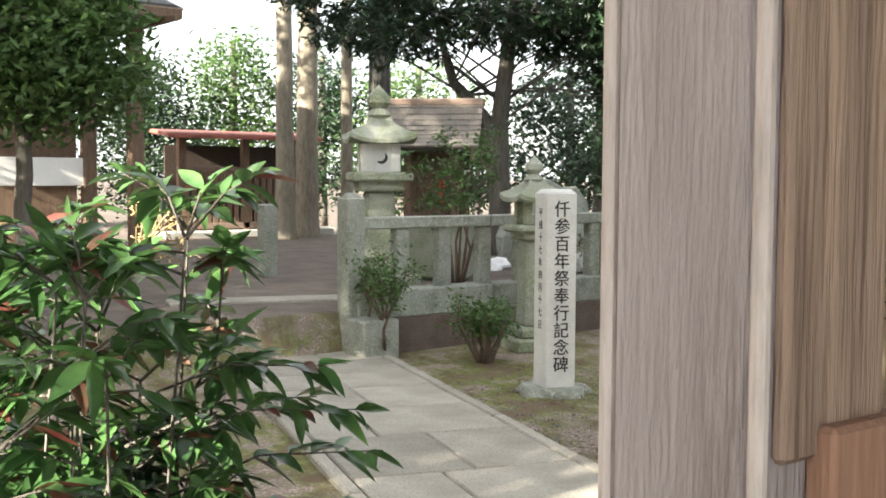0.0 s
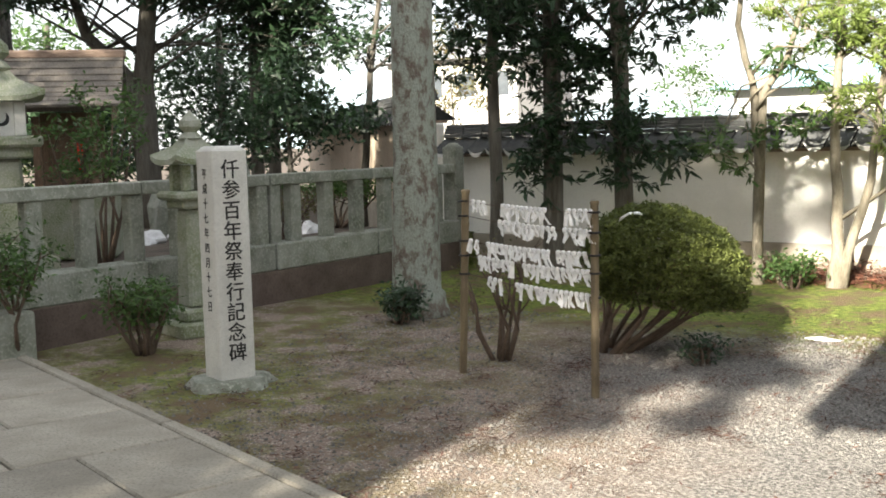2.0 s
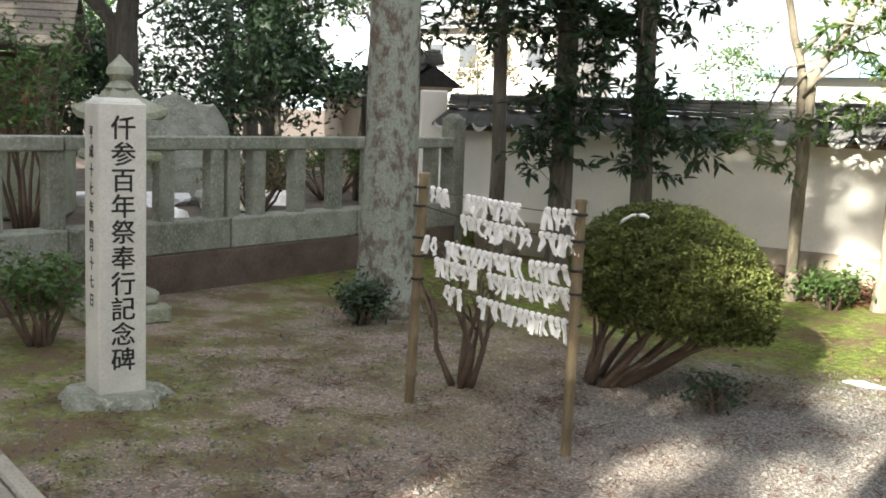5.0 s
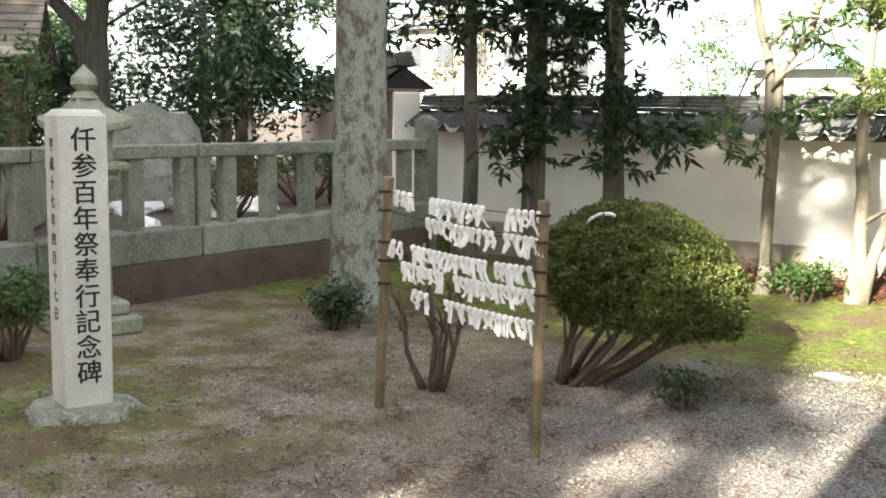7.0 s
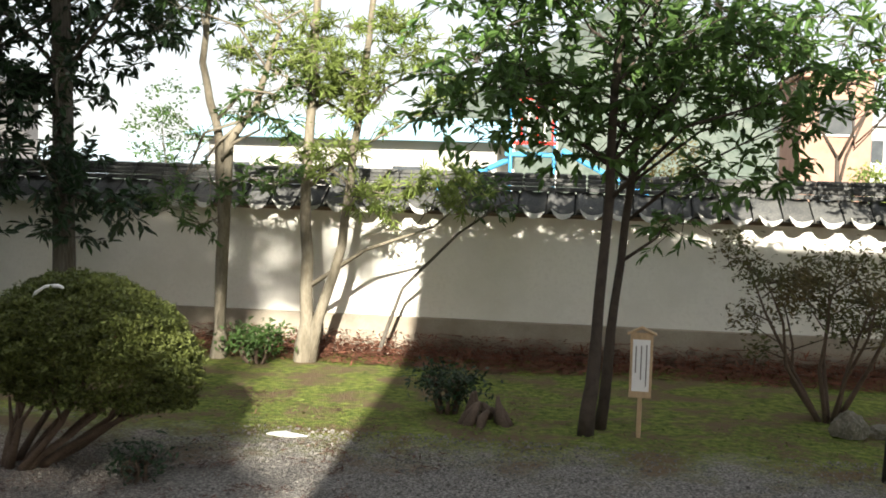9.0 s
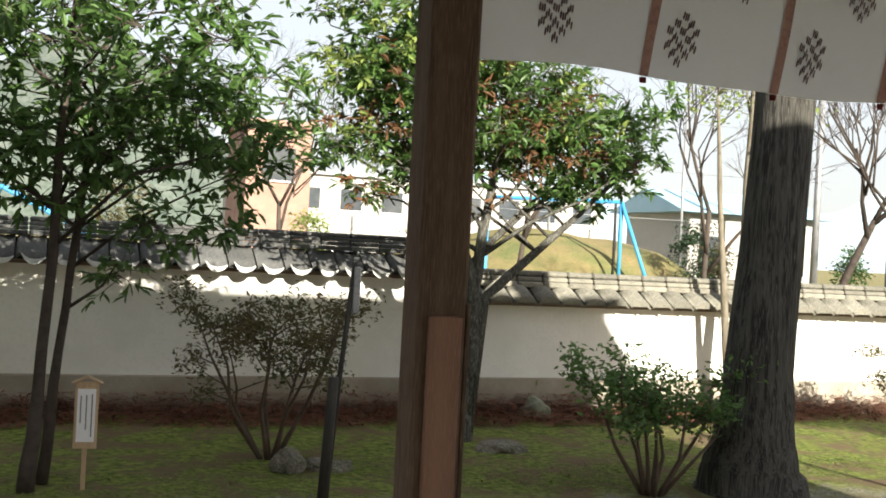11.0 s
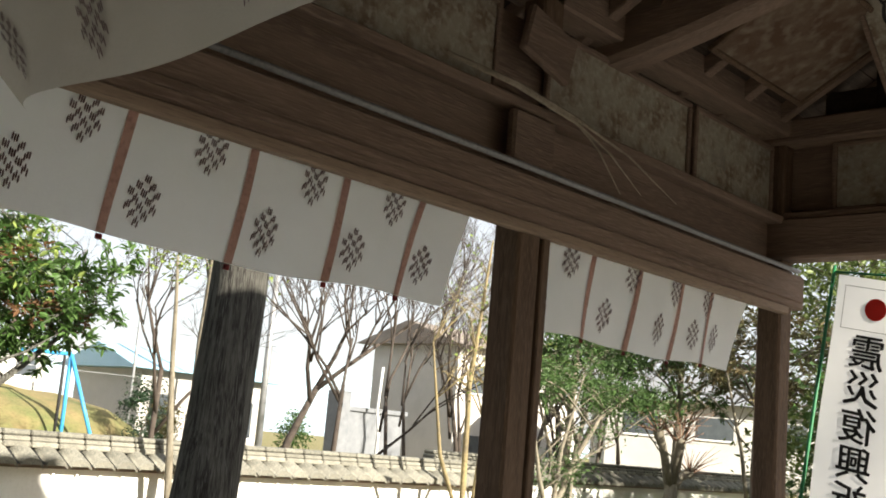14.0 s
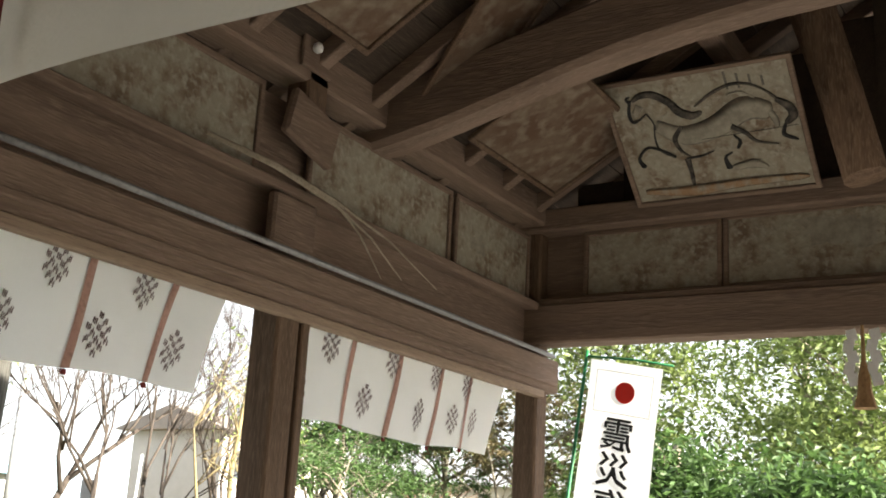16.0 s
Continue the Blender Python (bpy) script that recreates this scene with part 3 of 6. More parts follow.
pav = thing("pavement", (0, 0, 0), "worn stone slab path with joints, laid in soil", "path", kind="structure")
pdir = Vector((-0.93, 0.30, 0)).normalized()
pnor = Vector((0.30, 0.93, 0)).normalized()
pang = math.degrees(math.atan2(pdir.y, pdir.x))
mid0 = Vector((-2.45, 1.22, 0))
row, s0 = 0, -6.3
while s0 < 5.0:
    ln = R.uniform(0.62, 1.0)
    cut = R.uniform(-0.25, 0.25)
    for lo, hi in ((-0.66, cut - 0.006), (cut + 0.006, 0.66)):
        c = mid0 + pdir * (s0 + ln / 2) + pnor * ((lo + hi) / 2)
        slab("slab", (c.x, c.y, 0.018 + R.uniform(-.004, .004)), (ln - 0.012, hi - lo, 0.07), pang, PAVE, pav)
    s0 += ln
for sgn in (-1, 1):
    s0 = -6.3
    while s0 < 5.0:
        ln = R.uniform(0.9, 1.3)
        c = mid0 + pdir * (s0 + ln / 2) + pnor * (sgn * 0.715)
        slab("kerb", (c.x, c.y, 0.004), (ln - 0.012, 0.09, 0.1), pang, PAVE, pav)
        s0 += ln
st = thing("stone_steps", (-7.15, 2.45, 0), "two worn stone steps up to the raised terrace", "steps", kind="structure", rz=pang - 180)
for i in range(3):
    slab("step", (-0.16 - 0.36 * i, 0.1, 0.075 + 0.15 * i), (0.42, 1.9, 0.15), 0, PAVE, st)
for sgn in (-1, 1):
    slab("cheek_stone", (-0.2, 0.1 + sgn * 1.15, 0.2), (0.55, 0.28, 0.42), 0, FENCESTONE, st)


# ---- stone fence ----
FX = -6.72
fence = thing("stone_fence", (FX, 3.1, 0), "grey stone shrine fence with square balusters on a base", "fence")
part("retaining_base", block((0.02, 3.3, 0.13), (0.22, 6.6, 0.42), 0.012), EARTHWALL, fence, "brown earth-stained base wall")
for y0, y1 in ((0.0, 1.65), (1.66, 3.28), (3.3, 4.95), (4.96, 6.62)):
    part("base_beam", block((0, (y0 + y1) / 2, 0.475), (0.26, y1 - y0 - 0.008, 0.27), 0.015), FENCESTONE, fence)
    part("top_rail", block((0, (y0 + y1) / 2, 1.255), (0.17, y1 - y0 - 0.008, 0.115), 0.012), FENCESTONE, fence)
for i in range(12):
    y = 0.56 + i * 0.52
    if abs(y - 3.28) > 0.2 and y < 6.5:
        part("baluster", block((0, y, 0.9), (0.12, 0.155, 0.6), 0.012), FENCESTONE, fence)
for y in (3.18, 3.37):
    part("joint_post", block((0, y, 0.905), (0.13, 0.15, 0.62), 0.012), FENCESTONE, fence)
for y, h in ((0.0, 1.5), (6.68, 1.53)):
    bm = block((0, y, h / 2), (0.2, 0.2, h), 0.014)
    block((0, y, h + 0.02), (0.17, 0.17, 0.05), 0.015, bm=bm, taper=0.5)
    part("end_post", bm, FENCESTONE, fence)
part("footing", block((0.28, 0.05, 0.17), (0.34, 0.4, 0.42), 0.02), FENCESTONE, fence)


# ---- stone lanterns, small shrine, stele ----
def square_roof(w, h, z, up=0.03, bm=None, ridge=0.08):
    """A pyramid roof of curved faces with upturned corners."""
    own = bmesh.new()
    n = 6
    rings = []
    for k, (f, zz) in enumerate(((1.0, 0.0), (1.0, 0.045), (0.72, 0.045 + h * 0.28), (0.45, 0.045 + h * 0.6), (ridge / w * 2, 0.045 + h))):
        ring = []
        for side in range(4):
            a = side * math.pi / 2
            for i in range(n):
                t = -1 + 2 * i / n
                lift = up * (abs(t) ** 3) * f
                p = Vector((w / 2 * f, t * w / 2 * f, z + zz + lift))
                p.rotate(Euler((0, 0, a)))
                ring.append(own.verts.new(p))
        rings.append(ring)
    m = len(rings[0])
    for a, b in zip(rings, rings[1:]):
        for k in range(m):
            own.faces.new((a[k], a[(k + 1) % m], b[(k + 1) % m], b[k]))
    own.faces.new(rings[0][::-1])
    own.faces.new(rings[-1])
    return merge(bm, own)


def lantern(at, rz, label, s, shaft, moon):
    L = thing("stone_lantern", at, label, "stone lantern", rz=rz)
    z = 0.0
    bm = block((0, 0, 0.09 * s), (0.78 * s, 0.78 * s, 0.18 * s), 0.02)
    block((0, 0, 0.25 * s), (0.6 * s, 0.6 * s, 0.14 * s), 0.02, bm=bm)
    part("base", bm, MOSSSTONE, L)
    z = 0.32 * s
    part("shaft", block((0, 0, z + shaft / 2), (0.36 * s, 0.36 * s, shaft), 0.03 * s, taper=0.84), MOSSSTONE, L)
    z += shaft
    bm = block((0, 0, z + 0.06 * s), (0.48 * s, 0.48 * s, 0.12 * s), 0.02, rot=None)
    block((0, 0, z + 0.15 * s), (0.64 * s, 0.64 * s, 0.1 * s), 0.025, bm=bm)
    part("platform", bm, MOSSSTONE, L)
    z += 0.2 * s
    h, w = 0.3 * s, 0.4 * s
    stone = GRANITE if moon else MOSSSTONE
    for sx in (-1, 1):
        for sy in (-1, 1):
            part("fire_box_post", block((sx * (w / 2 - 0.05 * s), sy * (w / 2 - 0.05 * s), z + h / 2), (0.1 * s, 0.1 * s, h), 0.008), stone, L, "pale stone corner of the fire box")
    if moon:
        for sy in (-1, 1):
            part("fire_box_panel", block((0, sy * (w / 2 - 0.035 * s), z + h / 2), (w - 0.18 * s, 0.05 * s, h), 0.0), stone, L, "pale stone panel")
        part("fire_box_panel", block((w / 2 - 0.035 * s, 0, z + h / 2), (0.05 * s, w - 0.18 * s, h), 0.0), stone, L, "pale stone panel")
    if moon:
        # black patch paints the dark of the opening; the panel is solid
        bm = bmesh.new()
        outer = [(0.065 * math.cos(a), 0.065 * math.sin(a)) for a in np.linspace(-2.2, 0.7, 10)]
        inner = [(-0.022 + 0.06 * math.cos(a), 0.022 + 0.06 * math.sin(a)) for a in np.linspace(0.55, -2.05, 10)]
        bm.faces.new([bm.verts.new((w / 2 - 0.006 * s, y * s, z + h / 2 + q * s)) for y, q in outer + inner])
        part("moon_opening", bm, INK, L, "black crescent patch drawn as the opening")
    z += h
    part("cap", square_roof(0.70 * s, 0.22 * s, z, 0.06 * s, ridge=0.1 * s), MOSSSTONE, L, "mossy upturned stone roof")
    z += 0.26 * s
    part("finial", lathe([(0.09 * s, 0), (0.14 * s, 0.04 * s), (0.1 * s, 0.09 * s), (0.07 * s, 0.11 * s), (0.13 * s, 0.17 * s), (0.12 * s, 0.24 * s), (0.03 * s, 0.33 * s), (0.005, 0.36 * s)], 12, at=(0, 0, z)), MOSSSTONE, L)
    return L


lantern((-8.26, 4.45, 0.42), -25, "tall stone lantern with crescent window behind the fence", 1.06, 0.78, True)
lantern((-6.02, 4.78, 0.0), -18, "small mossy stone lantern standing before the fence", 0.74, 0.85, False)


def text_mesh(name, s, size, m, material, parent=None, extrude=0.0015, label="", spacing=1.0, mirror=False):
    """Upright writing, one character under another, as one mesh."""
    bm = bmesh.new()
    for i, ch in enumerate(s):
        cu = bpy.data.curves.new("tmp", 'FONT')
        cu.body, cu.size, cu.align_x, cu.align_y = ch, size, 'CENTER', 'CENTER'
        cu.extrude, cu.resolution_u = extrude, 2
        cu.offset = 0.0
        ob = bpy.data.objects.new("tmp", cu)
        scene.collection.objects.link(ob)
        dg = bpy.context.evaluated_depsgraph_get()
        me = bpy.data.meshes.new_from_object(ob.evaluated_get(dg))
        me.transform(Matrix.Translation((0, -i * size * spacing, 0)))
        for sx, sy in ((0, 0), (0.022, 0.006), (0.006, -0.02)):
            me.transform(Matrix.Translation((sx * size, sy * size, 0.0001)))
            bm.from_mesh(me)
        bpy.data.objects.remove(ob)
        bpy.data.curves.remove(cu)
        bpy.data.meshes.remove(me)
    if mirror:
        bm.transform(Matrix.Diagonal((-1, 1, 1, 1)))
        bmesh.ops.reverse_faces(bm, faces=bm.faces[:])
    bm.transform(m)
    return part(name, bm, material, parent, label)


stele = thing("stone_stele", (-4.24, 3.41, 0), "square white granite memorial pillar with black carved writing", "stele", rz=-19.6)
bm = block((0, 0, 0.79), (0.25, 0.25, 1.58), 0.008)
block((0, 0, 1.59), (0.235, 0.235, 0.03), 0.012, bm=bm, taper=0.8)
part("pillar", bm, GRANITE, stele)
side = Matrix(((0, 0, 1, 0.1255), (1, 0, 0, 0), (0, 1, 0, 0), (0, 0, 0, 1)))
text_mesh("front_writing", "仟参百年祭奉行記念碑", 0.132, Matrix.Translation((0, 0.0, 1.445)) @ side, INK, stele, spacing=1.02)
side2 = Matrix(((1, 0, 0, 0), (0, 0, -1, -0.1255), (0, 1, 0, 0), (0, 0, 0, 1)))
text_mesh("side_writing", "平成十七年四月十七日", 0.075, Matrix.Translation((0, 0, 1.42)) @ side2, INK, stele, spacing=1.3)
bm = bmesh.new()
bmesh.ops.create_cone(bm, cap_ends=True, segments=28, radius1=0.29, radius2=0.23, depth=0.07)
for v in bm.verts:
    k = 1 + 0.4 * noise.noise(Vector((v.co.x * 7, v.co.y * 7, 3)))
    v.co = Vector((v.co.x * k, v.co.y * k, v.co.z + 0.02 + 0.01 * k))
part("footing_slab", bm, FENCESTONE, stele, "rough mossy footing slab")


def small_shrine():
    s = thing("small_wooden_shrine", (-9.35, 6.05, 0.42), "small old wooden shrine with shingled roof on stones", "shrine", rz=-44)
    part("stone_base", block((0, 0, 0.35), (1.0, 1.0, 0.7), 0.03), MOSSSTONE, s)
    for x in (-0.36, 0.36):
        for y in (-0.3, 0.3):
            part("post", block((x, y, 1.08), (0.08, 0.08, 0.95), 0.008), WOOD, s)
    part("cell", block((-0.12, 0, 1.15), (0.5, 0.58, 0.9), 0.01), WOOD, s)
    part("gable_board", block((0, 0.5, 1.75), (0.7, 0.03, 0.5), 0.01, taper=0.3), WOOD, s)
    part("gable_board", block((0, -0.5, 1.75), (0.7, 0.03, 0.5), 0.01, taper=0.3), WOOD, s)
    part("lattice_door", block((0.14, 0, 1.05), (0.02, 0.42, 0.55), 0.004), WOOD, s)
    part("red_cloth", block((0.16, 0.12, 1.1), (0.015, 0.06, 0.32), 0.004), RED, s, "faded red cloth strip")
    shingle = mat("old_shingle", (0.13, 0.115, 0.10), (0.20, 0.18, 0.155), 6, 0.9, 0.5, 40, stretch=(1, 8, 8))
    for i in range(9):
        f = i / 8
        for sg in (-1, 1):
            x = sg * (0.05 + 0.62 * f)
            z = 2.2 - 0.72 * f + 0.2 * f * f
            part("shingle_course", block((x, 0, z), (0.125, 1.25, 0.035), 0.005, rot=Euler((0, sg * radians(42 - 18 * f), 0)).to_matrix().to_4x4()), shingle, s)
    part("ridge", block((0, 0, 2.24), (0.16, 1.3, 0.1), 0.02), WOODY, s)


small_shrine()


# ---- omikuji rack ----
rack = thing("fortune_paper_rack", (-3.05, 4.44, 0), "two bamboo posts with wires full of tied white fortune papers", "rack")


def bamboo_post(x, y, tx, ty, h):
    bm = bmesh.new()
    pts, rad = [], []
    n = 7
    for i in range(n):
        for dz, r in ((0.0, 0.027), (0.014, 0.032), (0.028, 0.027)):
            f = min(1, (i / (n - 1)) * (1 - 0.03) + dz / h)
            pts.append((x + tx * f, y + ty * f, -0.08 + (h + 0.08) * f))
            rad.append(r)
    return tube(pts, rad, 10, bm)


part("post", bamboo_post(0, 0, 0.035, 0.035, 1.28), BAMBOO, rack)
part("post", bamboo_post(1.12, -0.21, -0.04, 0.1, 1.22), BAMBOO, rack, "darker bamboo post")
strip = part("paper_strip", tube([(-.09, 0, -.05), (-.06, 0, .0), (0, -.01, .035), (.07, 0, .04), (.1, 0, .03)], [.006, .011, .009, .011, .007], 6), PAPER)
strip.location = (-2.29, 5.50, 1.01)
tagged(strip, "twisted white paper strip caught on the clipped bush", "paper")
PAPERS = []
for zl, zr, runs in ((1.19, 1.14, ((.05, .18), (.3, .66), (.8, 1.0))), (1.09, 1.015, ((.27, .72), (.77, 1.0))), (.92, .875, ((.02, .12), (.17, .68), (.72, .95))), (.82, .765, ((.1, .4), (.46, .97))), (.695, .615, ((.18, .3), (.4, 1.0)))):
    a, b = Vector((0.03, 0.03, zl)), Vector((1.09, -0.14, zr))
    p = [a.lerp(b, k / 8) - Vector((0, 0, 0.02 * math.sin(math.pi * k / 8))) for k in range(9)]
    part("wire", tube(p, [0.003] * 9, 4), TWIG, rack)
    for q in (a, b):
        part("tie", lathe([(.036, -.006), (.038, 0), (.036, .006)], 10, at=(q.x + (-.008 if q is a else 0.005), q.y + (-.012 if q is a else 0.0), q.z)), INK, rack)
    for f0, f1 in runs:
        n = max(2, int((f1 - f0) * 28))
        for k in range(n):
            f = f0 + (f1 - f0) * (k + 0.5) / n
            PAPERS.append(a.lerp(b, f) - Vector((0, 0, 0.02 * math.sin(math.pi * f))))
for p in PAPERS:
    bm = bmesh.new()
    w = R.uniform(0.009, 0.016)
    for leg in range(2):
        ang = R.uniform(-0.3, 0.7)
        ln = R.uniform(0.045, 0.095)
        q = [Vector((0, 0, 0.012)), Vector((math.sin(ang) * ln * 0.5, R.uniform(-.02, .02), -ln * 0.5)), Vector((math.sin(ang) * ln, R.uniform(-.03, .03), -ln))]
        vs = []
        for c in q:
            vs.append((bm.verts.new(c + Vector((-w, -0.006, 0.004))), bm.verts.new(c + Vector((0, 0.008, 0))), bm.verts.new(c + Vector((w, -0.006, -0.004)))))
        for u, v in zip(vs, vs[1:]):
            for i in (0, 1):
                bm.faces.new((u[i], u[i + 1], v[i + 1], v[i]))
    block((0, 0, 0.004), (0.03, 0.026, 0.034), 0.009, bm=bm)
    bm.transform(Matrix.Translation(p) @ Matrix.Rotation(R.uniform(-.9, .9), 4, 'Z'))
    part("fortune_paper", bm, PAPER, rack)


# ---- shrubs ----
def dome_bush():
    b = thing("azalea_bush", (-2.17, 5.85, 0), "round clipped azalea bush on bare twisted stems", "bush")
    n = 70000
    d = NR.normal(size=(n, 3))
    d /= np.linalg.norm(d, axis=1)[:, None]
    d = d[d[:, 2] > -0.62]
    # shoots stand in tufts with dark gaps between them
    tuft = np.array([noise.noise(Vector(q) * 8.0) + 0.6 * noise.noise(Vector(q) * 17.0) for q in d.tolist()])
    k = len(d)
    rad = 0.96 + 0.085 * tuft - np.abs(NR.normal(size=k)) * 0.10
    rad = np.where(NR.uniform(size=k) < 0.18, rad * NR.uniform(0.7, 0.95, k), rad)
    keep = (tuft > -0.42) | (NR.uniform(size=k) < 0.3)
    d, rad = d[keep], rad[keep]
    p = d * rad[:, None] * [0.64, 0.64, 0.46] + [0.0, 0, 0.66]
    p[:, 0] += (0.66 - p[:, 2]) * 0.22
    p[:, 2] -= np.clip(p[:, 0], 0, 1) * 0.12
    part("foliage", leaf_mesh("foliage", p, 0.031, 0.0, 0.42, 0.9), AZALEA, b)
    for i in range(13):
        bm = bmesh.new()
        a = i * 0.5 + R.uniform(-.2, .2)
        o = Vector((0.09 * math.cos(a) - 0.34, 0.09 * math.sin(a) - 0.22, -0.03))
        e = Vector((0.5 * math.cos(a), 0.45 * math.sin(a), R.uniform(.4, .6)))
        m = o.lerp(e, .5) + Vector((R.uniform(-.08, .08), R.uniform(-.08, .08), R.uniform(-.05, .1)))
        tube([o, o.lerp(m, .5) + Vector((R.uniform(-.03, .03), 0, 0)), m, e], [.028, .023, .017, .007], 6, bm)
        tube([m, m.lerp(e, .5) + Vector((R.uniform(-.15, .15), R.uniform(-.15, .15), .1)), e + Vector((R.uniform(-.2, .2), R.uniform(-.2, .2), .05))], [.011, .008, .003], 5, bm)
        part("stem", bm, TWIG, b)


def sparse_shrub(at, h, w, n, label, leaf, leaves, size=0.04, seed=1, name="shrub"):
    """Bare forked stems with small leaf tufts at their ends."""
    rr = random.Random(seed)
    s = thing(name, at, label, "shrub")
    tips = []
    for i in range(n):
        bm = bmesh.new()
        a = 2 * math.pi * i / n + rr.uniform(-.3, .3)
        o = Vector((0.05 * math.cos(a), 0.05 * math.sin(a), -0.03))
        r = w * rr.uniform(.35, 1)
        e = Vector((r * math.cos(a), r * math.sin(a), h * rr.uniform(.66, 1.0)))
        m = o.lerp(e, .45) + Vector((rr.uniform(-.1, .1) * h, rr.uniform(-.1, .1) * h, -.05 * h))
        tube([o, o.lerp(m, .5), m, m.lerp(e, .5) + Vector((rr.uniform(-.05, .05), rr.uniform(-.05, .05), 0)), e], [.021, .018, .014, .01, .005], 6, bm)
        tips.append(e)
        for k in range(4):
            f = rr.uniform(.25, .95)
            q = m.lerp(e, f)
            t2 = q + Vector((rr.uniform(-.22, .22) * w * 2, rr.uniform(-.22, .22) * w * 2, rr.uniform(.02, .25) * h))
            tube([q, q.lerp(t2, .5) + Vector((rr.uniform(-.03, .03), rr.uniform(-.03, .03), 0.01)), t2], [.008, .006, .003], 4, bm)
            tips.append(t2)
        part("stem", bm, TWIG, s)
    if leaves:
        c = np.repeat(np.array([list(t) for t in tips]), leaves, 0)
        part("foliage", leaf_mesh("foliage", c + NR.normal(size=c.shape) * [.075, .075, .055], size, 0.0, 0.4), leaf, s)
    return s


dome_bush()
sparse_shrub((-3.05, 4.95, 0), 0.85, 0.3, 8, "thin half-bare shrub behind the paper rack", LEAFO, 6, 0.035, 3)
sparse_shrub((2.42, 8.25, 0), 1.2, 0.72, 9, "sparse spreading azalea with few leaves on moss", LEAFO, 110, 0.05, 4)
sparse_shrub((4.95, 6.75, 0), 0.88, 0.6, 10, "leafy rounded shrub with open stems on moss", LEAFC, 80, 0.06, 5)
sparse_shrub((9.2, 8.2, 0), 0.95, 0.68, 17, "sunlit bushy azalea with reddish tips by the wall", LEAFO, 230, 0.045, 6)
sparse_shrub((-5.68, 3.9, 0), 0.55, 0.28, 9, "low green nandina seedling beside the lantern", LEAFM, 30, 0.06, 7)
sparse_shrub((-6.35, 3.2, 0.1), 0.85, 0.25, 7, "small green shrub at the fence end", LEAFM, 34, 0.055, 8)
sparse_shrub((-4.75, 6.0, 0), 0.28, 0.16, 7, "tuft of dark leaves at the cedar foot", LEAFD, 26, 0.06, 9)
sparse_shrub((-0.35, 7.75, 0), 0.3, 0.2, 8, "low dark leafy tuft in moss", LEAFD, 26, 0.05, 10)
sparse_shrub((-2.3, 9.3, 0), 0.3, 0.25, 8, "low leafy tuft near the garden wall", LEAFM, 26, 0.06, 11)
sparse_shrub((-1.75, 5.5, 0), 0.16, 0.12, 6, "small dark tuft under the clipped bush", LEAFD, 12, 0.045, 12)


# ---- trees ----
def straight(r, h, lean=(0, 0), flare=1.5):
    return [(0, 0, 0, r * flare), (0, 0, 0.22, r * 1.15), (lean[0] * 0.2, lean[1] * 0.2, h * 0.2, r), (lean[0] * 0.6, lean[1] * 0.6, h * 0.6, r * 0.85), (lean[0], lean[1], h, r * 0.55)]


tree("cedar_tree", (-4.91, 6.48, 0), [straight(0.2, 9.0, (0.05, 0), 1.55)], [(0, 0, 7.3, 2.8, 2.8, 1.3, 190)], CEDAR, LEAFD, "straight cedar with pale lichen-spotted bark", seg=18, limbs=10)
WALLTREES = (((-5.75, 9.25), 0.075, 6.0, [(0.1, 0, 3.6, 1.3, .9, 1.1, 70), (-.3, -.2, 2.6, .7, .6, .35, 12), (0, 0, 5.4, 1.7, 1.5, 1.0, 70)]),
             ((-4.97, 9.2), 0.11, 6.6, [(0, 0, 3.5, 1.4, 1.0, 1.1, 95), (0.2, -.2, 2.4, .8, .6, .3, 16), (0.1, -.2, 1.75, .4, .4, .4, 16), (0.05, -.2, 1.25, .3, .3, .25, 6), (0, 0, 5.6, 1.9, 1.7, 1.1, 80)]),
             ((-4.1, 9.25), 0.10, 6.4, [(0, 0, 3.5, 1.3, .9, 1.1, 90), (-0.1, -.2, 2.4, .7, .6, .3, 14), (0.1, -.2, 1.7, .35, .35, .3, 10), (0.15, -.2, 1.3, .25, .25, .2, 5), (0.6, -.2, 1.45, .35, .3, .1, 4), (0, 0, 5.6, 1.8, 1.6, 1.1, 80)]))
for (x, y), r, h, blobs in WALLTREES:
    tree("evergreen_tree", (x, y, 0), [straight(r, h, (R.uniform(-.2, .2), 0), 1.25)], blobs, DARKBARK, LEAFD, "slim dark evergreen tree before the plaster wall", size=0.125, aspect=0.34, limbs=26, group="trees along the wall", droop=0.3, spray=(6, 8, 0.26))
tree("pine_tree", (-2.7, 9.4, 0), [[(0, 0, 0, .085), (0.02, 0, .3, .055), (0.02, 0, 1.2, .046), (-0.02, 0, 2.0, .042), (-0.2, 0, 2.7, .032), (-.1, 0, 3.6, .02)], [(0, 0, 1.9, .045), (.3, 0, 2.3, .035), (.55, -.1, 3.0, .02)]],
     [(-.1, 0, 3.3, .7, .6, .5, 22), (.5, -.1, 2.3, .45, .4, .4, 10), (-0.1, -.2, 1.45, .35, .3, .3, 9), (.5, 0, 1.7, .3, .3, .2, 5)], PALEBARK, LEAFM, "crooked garden tree with pale bark near the wall", size=0.10, aspect=0.3, spray=(5, 8, 0.2))
